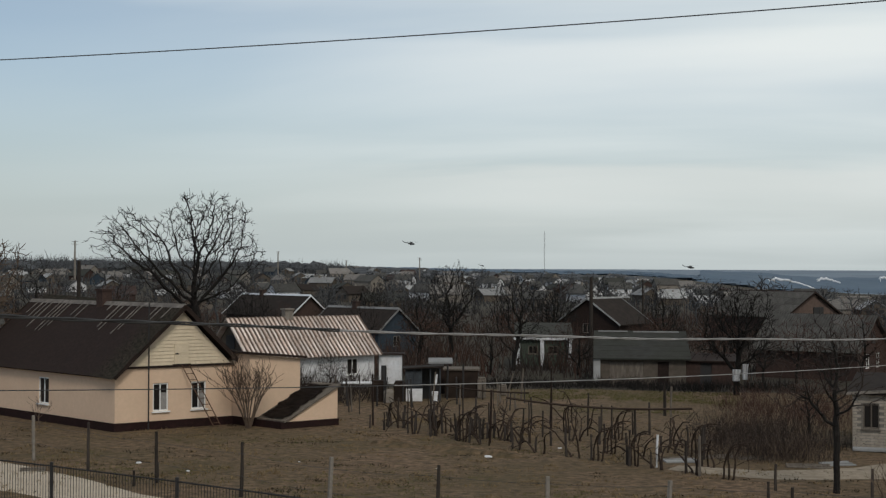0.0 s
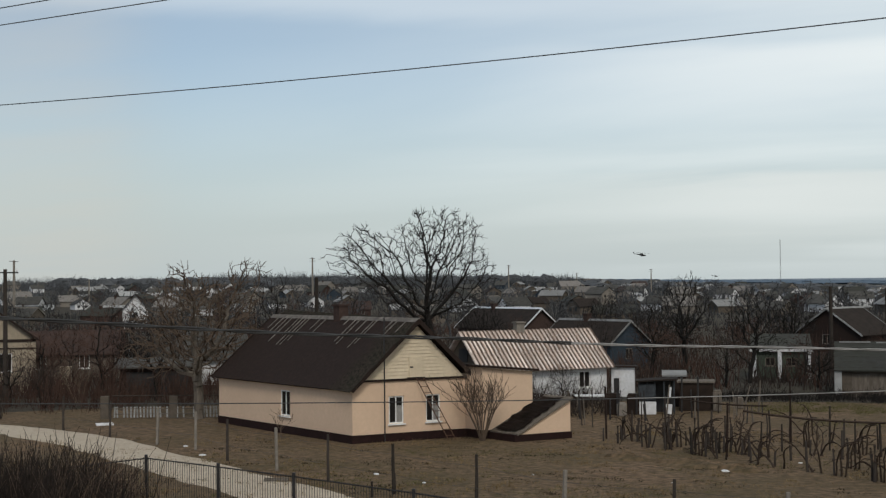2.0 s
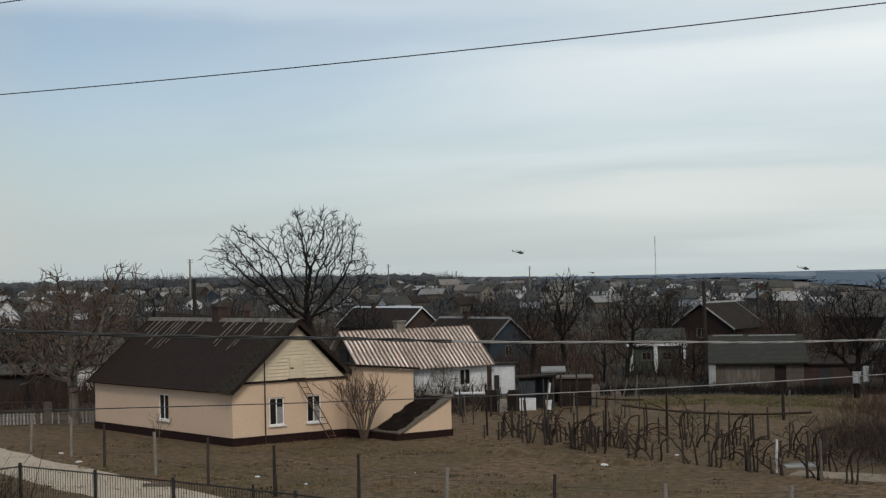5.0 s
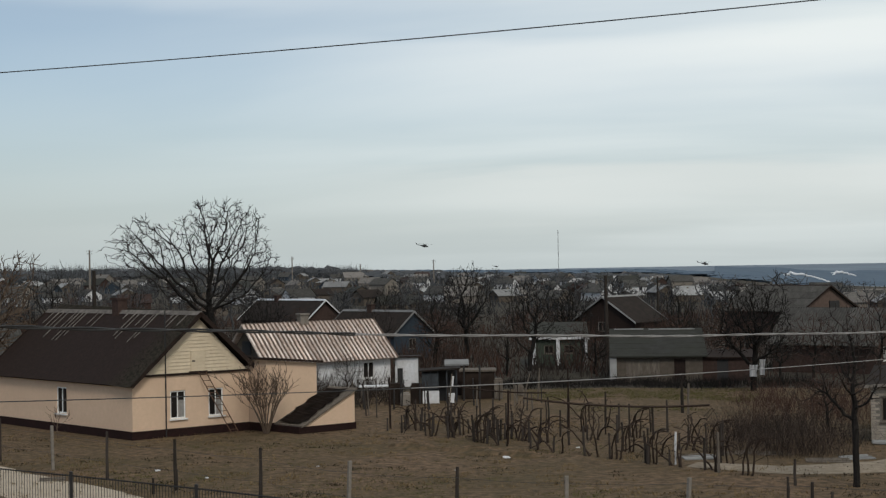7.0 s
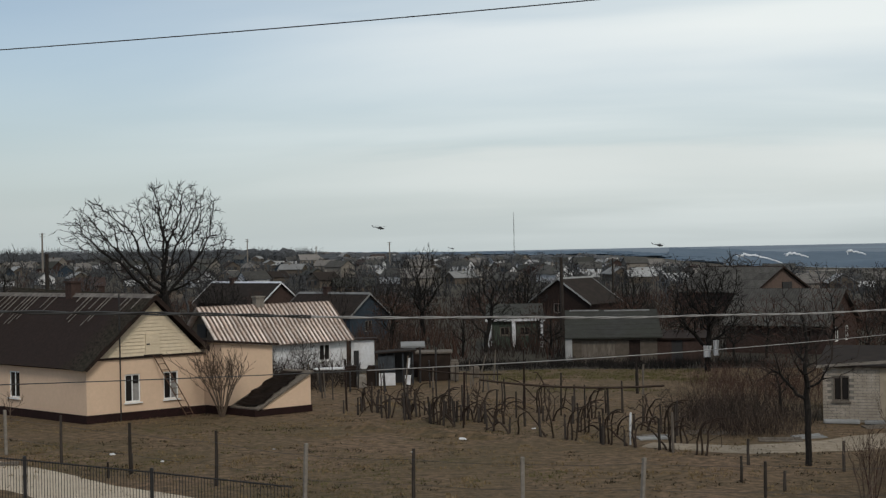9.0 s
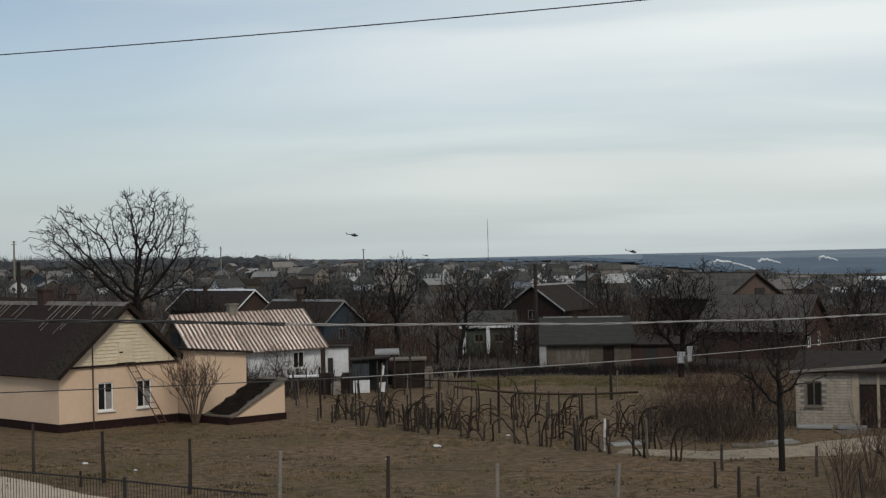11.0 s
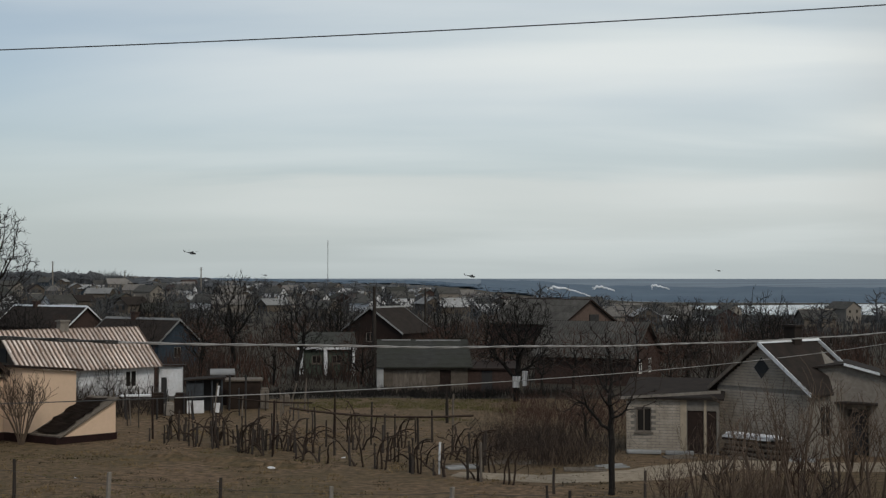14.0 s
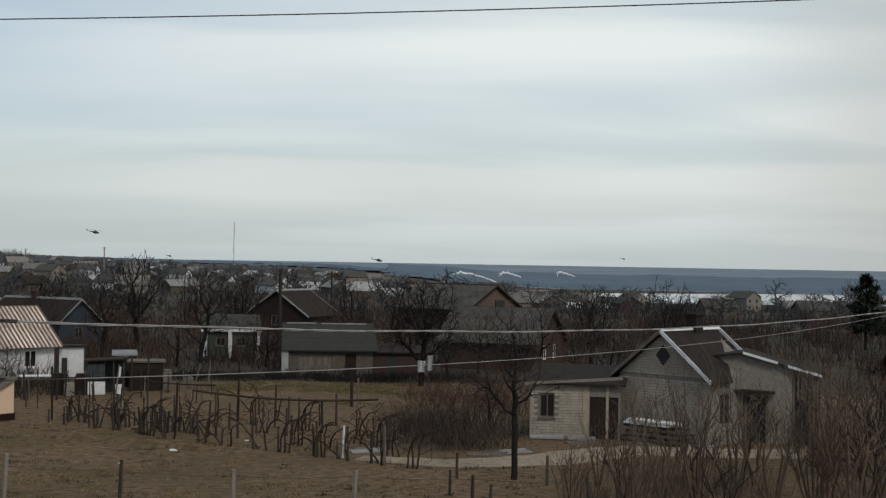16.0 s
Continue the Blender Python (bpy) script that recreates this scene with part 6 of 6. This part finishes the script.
overhead("power_line", -18, 22, (0.02067, -0.03007, 0.18602), -0.55, 1.5, 0.010, M_wire, "single dark power line across the sky")
overhead("power_line", 0, 22, (0.0, -0.11759, 0.27573), 0.15, 1.2, 0.009, M_wire, "single dark power line high in the sky")
overhead("power_line", 0, 22, (0.0, -0.1024, 0.25466), 0.15, 1.2, 0.009, M_wire, "single dark power line high in the sky")
# cable and wire split where the light changes; dark and pale are painted
overhead("service_cable", 40, 20, (0.01963, 0.08313, -0.0053), -0.72, 0.1, 0.016, M_shadecable, "twisted service cable strung before the houses, stretch painted shaded", 2)
overhead("service_cable", 40, 20, (0.01963, 0.08313, -0.0053), -3.1, -0.72, 0.013, M_litcable, "twisted service cable strung before the houses, stretch painted lit", 2)
overhead("service_wire", 42, 19, (0.01734, 0.06567, -0.06727), -0.84, 0.1, 0.008, M_wire, "thin service wire strung before the houses, stretch painted shaded")
overhead("service_wire", 42, 19, (0.01734, 0.06567, -0.06727), -3.3, -0.84, 0.009, M_litcable, "thin service wire strung before the houses, stretch painted lit")


# ---- helicopters in the distance, and their flare smoke ----
def helicopter(m, s=1.0):
    e = thing("helicopter", m @ Matrix.Scale(s, 4), "dark grey helicopter flying low over the village", "helicopter", "helicopters")
    bm = bmesh.new()
    prof = [(-3.2, 0.15, 0.2), (-2.8, 0.55, 0.0), (-1.5, 0.95, 0.05), (0.5, 1.1, 0.15), (2.2, 0.95, 0.3), (3.6, 0.5, 0.55), (5.5, 0.32, 0.75), (8.2, 0.22, 1.0)]
    rings = []
    for x, r, zc in prof:
        rings.append([bm.verts.new((x, r * 0.85 * math.cos(i * math.pi / 5), zc + r * math.sin(i * math.pi / 5))) for i in range(10)])
    for a, b in zip(rings, rings[1:]):
        for i in range(10):
            bm.faces.new((a[i], a[(i + 1) % 10], b[(i + 1) % 10], b[i]))
    bm.faces.new(rings[0])
    bm.faces.new(rings[-1])
    bmesh.ops.recalc_face_normals(bm, faces=bm.faces)
    part("fuselage", bm, M_heli, e)
    bm = bmesh.new()
    prism(bm, [(7.4, 0.9), (8.3, 0.9), (9.3, 2.6), (8.5, 2.6)], -0.12, 0.12)
    part("tail_fin", bm, M_heli, e)
    bm = bmesh.new()
    box(bm, -0.8, -0.6, 1.0, 2.0, 0.6, 1.75, None, 0.2)
    part("engine_cowl", bm, M_heli, e)
    bm = bmesh.new()
    tube(bm, [(0.4, 0, 1.6), (0.4, 0, 2.25)], 0.16, 6)
    part("rotor_mast", bm, M_heli, e)
    for k in range(5):
        a = 2 * math.pi * k / 5 + 0.3
        bm = bmesh.new()
        box(bm, 0.3, -0.18, 2.2, 7.6, 0.18, 2.27, pose(0.4, 0, 0, 0, 0, math.degrees(a)))
        part("rotor_blade", bm, M_heli, e)
    bm = bmesh.new()
    box(bm, 0.0, -2.2, 0.0, 1.2, 2.2, 0.14, None, 0.04)
    part("stub_wing", bm, M_heli, e)
    for y in (-1.1, 1.1):
        bm = bmesh.new()
        tube(bm, [(0.6, y, -0.2), (0.6, y, -1.2)], 0.12, 5)
        box(bm, 0.3, y - 0.15, -1.4, 0.9, y + 0.15, -0.9, None, 0.1)
        part("wheel_leg", bm, M_heli, e)
    return e


for az, tn, d, yaw in ((1.30, 0.0176, 1150, 180), (-10.14, 0.0014, 1250, 180), (-20.19, 0.0055, 2600, 190), (-1.64, 0.0020, 2400, 175)):
    p = at(az, d, EYE[2] + tn * d)
    helicopter(Matrix.Translation(p) @ pose(0, 0, 0, 0, -5, az + yaw), 0.85)


def smoke(az0, tn0, az1, tn1, d, seed):
    r_ = random.Random(seed)
    bm = bmesh.new()
    pts, rad = [], []
    for i in range(26):
        f = i / 25
        az, tn = az0 + (az1 - az0) * f, tn0 + (tn1 - tn0) * f ** 1.6
        p = at(az, d, EYE[2] + tn * d) + Vector((0, 0, 0.5 * math.sin(i * 0.9 + seed) * (1 - f) + r_.gauss(0, 0.15)))
        pts.append(p)
        rad.append(1.0 * (1 - 0.55 * f) * r_.uniform(0.7, 1.2))
    tube(bm, pts, rad, 6)
    for k in range(6):
        q = pts[0] + Vector((r_.uniform(-6, 1), 0, -r_.uniform(0.5, 4)))
        tube(bm, [pts[0] + Vector((0, 0, -0.3 * k)), q], [0.5, 0.2], 5)
    o = obj("smoke_trail", bm, M_smoke)
    tagged(o, "white curling flare smoke trail over the far village", "smoke", "smoke trails", "stuff")


smoke(-13.45, -0.0062, -15.0, -0.0127, 1200, 1)
smoke(-15.25, -0.0056, -16.0, -0.0087, 1250, 2)
smoke(-17.5, -0.0047, -18.2, -0.0075, 1300, 3)

# ---- scrub, thickets, trees ----
def scrub(name, areas, count, material, label, seed, h0=0.8, h1=2.4, r=0.018, clump=26, lean=0.35, category="scrub", wide=0.8):
    """Uncountable bare twigs standing in clumps: areas are (az0, az1, d0, d1)."""
    r_ = random.Random(seed)
    vs, fs = [], []
    wts = [abs(a[1] - a[0]) * (a[3] - a[2]) for a in areas]
    for _ in range(count):
        a = r_.choices(areas, wts)[0]
        az, d = r_.uniform(a[0], a[1]), r_.uniform(a[2], a[3])
        c = at(az, d)
        z0 = gz(c.x, c.y)
        hh = r_.uniform(h0, h1)
        for _k in range(clump):
            b = Vector((c.x + r_.gauss(0, wide), c.y + r_.gauss(0, wide), z0 - 0.05))
            dirn = Vector((r_.gauss(0, lean), r_.gauss(0, lean), 1)).normalized()
            L = hh * r_.uniform(0.5, 1.0)
            p1 = b + dirn * L * 0.55
            p2 = p1 + (dirn + Vector((r_.gauss(0, 0.35), r_.gauss(0, 0.35), 0.1))).normalized() * L * 0.45
            s = Vector((r_.gauss(0, 1), r_.gauss(0, 1), 0)).normalized() * r
            t = Vector((-s.y, s.x, 0))
            k = len(vs)
            for p, f in ((b, 1.0), (p1, 0.7), (p2, 0.3)):
                vs += [tuple(p + s * f), tuple(p - s * 0.5 * f + t * 0.87 * f), tuple(p - s * 0.5 * f - t * 0.87 * f)]
            for lev in (0, 3):
                for i in range(3):
                    j = (i + 1) % 3
                    fs.append((k + lev + i, k + lev + j, k + lev + 3 + j, k + lev + 3 + i))
    me = bpy.data.meshes.new(name)
    me.from_pydata(vs, [], fs)
    me.materials.append(material)
    return tagged(new(name, me), label, category, kind="stuff")


scrub("garden_scrub", [(-33, 33, 104, 190)], 600, M_twig, "bare brown garden scrub between the houses", 31, 1.0, 3.2, 0.035, 20)
scrub("garden_scrub", [(-33, 33, 104, 240)], 600, M_twigred, "russet bare scrub between the houses", 32, 1.0, 3.4, 0.04, 20)
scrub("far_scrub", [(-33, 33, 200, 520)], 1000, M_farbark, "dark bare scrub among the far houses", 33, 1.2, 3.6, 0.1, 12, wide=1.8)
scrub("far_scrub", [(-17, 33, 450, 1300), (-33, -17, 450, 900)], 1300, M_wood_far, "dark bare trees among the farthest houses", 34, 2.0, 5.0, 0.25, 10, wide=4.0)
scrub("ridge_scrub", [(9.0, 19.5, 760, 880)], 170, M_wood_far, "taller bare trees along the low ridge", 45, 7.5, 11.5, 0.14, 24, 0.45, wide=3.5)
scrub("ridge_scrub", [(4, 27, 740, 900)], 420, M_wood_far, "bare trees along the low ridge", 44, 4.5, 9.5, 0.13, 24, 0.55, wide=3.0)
scrub("lane_scrub", [(18.5, 33, 93, 112)], 110, M_twigred, "russet bare thicket along the lane", 35, 1.0, 3.6, 0.022)
scrub("hedge", [(-2, -14.5, 95, 99.5)], 110, M_bark, "low dark bare hedge before the garage", 47, 0.4, 1.1, 0.02, 30, 0.5, wide=0.6)
scrub("yard_scrub", [(7.5, 3.3, 84, 94)], 60, M_twig, "dark bare tangle below the white house", 36, 1.1, 2.7, 0.018, lean=0.6)
scrub("brush", [(-10.9, -15.6, 61, 71)], 48, M_twig, "grey-brown hazy brush before the annex", 37, 0.7, 2.3, 0.007, 60, 0.6, wide=0.7)
scrub("brush", [(-11.2, -16.6, 73, 93)], 50, M_twigred, "dark brown hazy brush beyond the fruit tree", 58, 0.7, 2.2, 0.01, 36, 0.6, wide=0.9)
scrub("brush", [(-11.4, -15.0, 61, 69)], 30, M_twigpale, "pale dry stems in the brush before the annex", 57, 0.7, 2.0, 0.008, 30, 0.5, wide=0.7)
scrub("thicket", [(-18.5, -33, 47, 54)], 34, M_twigpale, "tan tangled thicket before the brick house", 38, 0.7, 2.2, 0.014, 34, 0.35, wide=0.6)
scrub("thicket", [(-27.5, -33, 56, 72)], 50, M_twigpale, "brown tangled thicket beside the brick house", 39, 1.0, 2.8, 0.016, 24, 0.35)
scrub("lane_bush", [(21.8, 29, 42, 50)], 110, M_bark, "dark brown dry bushes by the iron fence", 46, 0.8, 2.2, 0.013, 40, 0.35, wide=0.5)
scrub("lane_bush", [(21.8, 29, 43, 52)], 35, M_twigpale, "tan dry bushes by the iron fence", 40, 0.8, 2.5, 0.014, 40, 0.3, wide=0.5)
scrub("lane_bush", [(24.0, 32, 43.5, 49)], 110, M_twig, "tall brown dry bushes by the iron fence", 49, 2.2, 3.9, 0.024, 44, 0.4, wide=0.65)
scrub("lane_bush", [(24.2, 32, 43.5, 48)], 40, M_twigpale, "pale stems in the bushes by the iron fence", 50, 2.2, 3.8, 0.02, 26, 0.4, wide=0.6)


def grass(name, areas, count, material, label, seed, h0, h1, blades, wide, patch=0.0, size=0.2):
    """Tufts of single blades, each one tapered leaf."""
    r_ = random.Random(seed)
    vs, fs = [], []
    wts = [abs(a[1] - a[0]) * (a[3] - a[2]) for a in areas]
    for _ in range(count):
        a = r_.choices(areas, wts)[0]
        c = at(r_.uniform(a[0], a[1]), math.sqrt(r_.uniform(a[2] ** 2, a[3] ** 2)))
        if noise.noise((c.x * size, c.y * size, seed)) + 0.4 * noise.noise((c.x * size * 4, c.y * size * 4, seed)) < patch:
            continue
        z0, hh, sp = gz(c.x, c.y) - 0.02, r_.uniform(h0, h1), wide * r_.uniform(0.4, 1.3)
        for _k in range(blades):
            x, y = c.x + r_.gauss(0, sp), c.y + r_.gauss(0, sp * 0.7)
            t = r_.uniform(0, 6.28)
            w_, hk = 0.03 * r_.uniform(0.6, 1.4), hh * r_.uniform(0.5, 1.1)
            k = len(vs)
            vs += [(x - w_ * math.cos(t), y - w_ * math.sin(t), z0), (x + w_ * math.cos(t), y + w_ * math.sin(t), z0), (x + r_.gauss(0, hk * 0.5), y + r_.gauss(0, hk * 0.5), z0 + hk)]
            fs.append((k, k + 1, k + 2))
    me = bpy.data.meshes.new(name)
    me.from_pydata(vs, [], fs)
    me.materials.append(material)
    return tagged(new(name, me), label, "grass", kind="stuff")


M_straw = mat("straw_grass", (0.235, 0.168, 0.09), (0.13, 0.095, 0.053), 2, 0.95, bump=0)
M_rank = mat("rank_grass", (0.06, 0.047, 0.029), (0.03, 0.024, 0.016), 2, 0.95, bump=0)
M_olive = mat("olive_grass", (0.125, 0.115, 0.045), (0.075, 0.07, 0.03), 2, 0.95, bump=0)
FIELD = [(-17, 27, 40, 76)]
grass("dry_grass", FIELD, 5200, M_straw, "short tufts of dry straw-coloured grass", 41, 0.05, 0.16, 11, 0.24, 0.1, 0.35)
grass("dark_grass", FIELD, 3000, M_rank, "dark clods and dead tufts in the rough lawn", 48, 0.04, 0.13, 11, 0.24, 0.12, 0.3)
grass("green_grass", [(-6, 22, 44, 68)], 2600, M_olive, "short olive tufts of early grass", 42, 0.03, 0.09, 10, 0.3, 0.0, 0.15)
grass("green_grass", [(-12, -3, 80, 95)], 1600, M_olive, "olive grass strip beyond the vines", 43, 0.04, 0.12, 12, 0.3, -0.1, 0.15)

for i, (az, d, s) in enumerate(((-20.2, 49, 0.9), (-23.4, 48.5, 0.9), (-27.8, 49, 1.1), (-30.0, 50, 1.4), (-18.3, 46.5, 0.7), (-21, 45.5, 0.9), (-24.4, 45.5, 0.95), (-28.4, 46, 1.0),
                                (-28.4, 60, 1.6), (-30, 62, 1.7), (-31.5, 58, 1.8), (24.2, 98, 1.2), (25.6, 97, 1.3), (22.9, 99, 1.2), (29.2, 92, 1.0), (27.2, 90, 0.8), (23.0, 49.5, 0.75), (24.3, 48.5, 0.8), (25.6, 50, 0.85), (26.8, 48, 0.8), (22.2, 51.5, 0.7))):
    plant(SHRUB[i % 3], on(az, d, rng.uniform(0, 360)), s)
# single trees that stand out
for az, d, s, k in ((-11.2, 105, 1.0, 5), (-22.0, 84, 0.95, 4), (-24.6, 88, 0.62, 4), (-23.3, 92, 0.7, 1), (6.4, 93, 0.5, 2), (4.6, 94.5, 0.45, 0), (-14.8, 70, 0.6, 5), (23.3, 104, 1.0, 1), (21.2, 100, 1.0, 3), (25.5, 108, 0.9, 5), (16.5, 112, 1.15, 4), (18.4, 118, 1.1, 1),
                    (14.0, 120, 1.1, 5), (11.0, 128, 1.0, 0), (-13.0, 100, 0.75, 0), (-14.3, 104, 0.85, 5), (-15.6, 98, 0.7, 2), (-16.8, 102, 0.85, 1), (-18.2, 96, 0.8, 5), (-19.8, 92, 0.8, 0), (-5.6, 108, 0.8, 2), (-8.6, 111, 0.85, 5), (-2.0, 107, 0.75, 0),
                    (20.0, 108, 0.9, 3), (24.5, 116, 0.9, 5), (26.8, 100, 0.7, 0), (29.0, 104, 0.8, 3), (1.0, 118, 0.9, 5), (3.4, 126, 0.9, 0)):
    plant(PROTO[k], on(az, d, rng.uniform(0, 360)), s)
for az, d, s, k in ((-0.38, 124, 1.0, 0), (-2.95, 112, 0.93, 1), (-11.95, 93, 0.98, 2), (0.9, 119, 0.8, 1), (-9.0, 118, 0.75, 0), (-19.0, 100, 0.85, 1), (-22.4, 86, 0.72, 0), (8.0, 118, 0.85, 2), (22.0, 112, 0.8, 2), (-4.6, 132, 0.85, 2), (2.9, 136, 0.8, 0)):
    plant(DENSE[k], on(az, d, rng.uniform(0, 360)), s)
for i, (az, d, s) in enumerate(((-20.6, 47.5, 0.8), (-21.9, 50, 1.0), (-23.3, 48, 1.05), (-24.8, 51, 0.95), (-26.3, 48.5, 1.0), (-27.9, 50, 1.1), (-29.4, 48, 1.1), (-30.6, 51, 1.2), (-19.3, 52, 0.6), (-22.6, 53.5, 0.85), (-25.6, 54, 0.9), (-28.4, 56, 1.05), (-18.0, 45.5, 0.5))):
    plant(WHIP[i % 3], on(az, d, rng.uniform(0, 360)), s)
for i in range(105):
    az, d = rng.uniform(-33, 33), rng.uniform(108, 240)
    plant(rng.choice(PROTO), on(az, d, rng.uniform(0, 360)), rng.uniform(0.55, 0.95) * (0.6 if az < -17 else 0.78 if az < 6 else 1.0))
for i in range(340):
    az, d = rng.uniform(-33, 33), 190 + 640 * rng.random() ** 1.2
    plant(rng.choice(FAR), on(az, d, rng.uniform(0, 360)), rng.uniform(0.65, 1.05))


def conifer(m, h, label, seed):
    r_ = random.Random(seed)
    e = thing("conifer", m, label, "conifer")
    bm = bmesh.new()
    tube(bm, [(0, 0, -0.2), (0, 0, h)], [0.2, 0.03], 6)
    part("trunk", bm, M_bark, e)
    vs, fs = [], []
    for i in range(34):
        f = (i + 0.5) / 34
        z = h * (0.2 + 0.8 * f)
        R = h * 0.46 * (1 - f) ** 0.7 * r_.uniform(0.45, 1.1)
        a = i * 2.4 + r_.uniform(-0.5, 0.5)
        tip = Vector((R * math.cos(a), R * math.sin(a), z + 0.12 * R))
        for _k in range(75):
            c = Vector((0, 0, z)).lerp(tip, r_.uniform(0.25, 1.0)) + Vector((r_.gauss(0, 0.22), r_.gauss(0, 0.22), r_.gauss(0, 0.12)))
            k = len(vs)
            d = Vector((r_.gauss(0, 1), r_.gauss(0, 1), r_.gauss(0.6, 0.8))).normalized() * r_.uniform(0.35, 0.75)
            o_ = Vector((-d.y, d.x, 0.02)) * 0.25
            vs += [tuple(c - o_), tuple(c + o_), tuple(c + d)]
            fs.append((k, k + 1, k + 2))
    me = bpy.data.meshes.new("crown")
    me.from_pydata(vs, [], fs)
    me.materials.append(M_pine)
    o = new("crown", me)
    o.parent = e


conifer(on(-29.75, 150, 0), 7.6, "dark green pine above the thicket", 1)
conifer(on(-31.0, 152, 0), 6.4, "dark green pine above the thicket", 2)
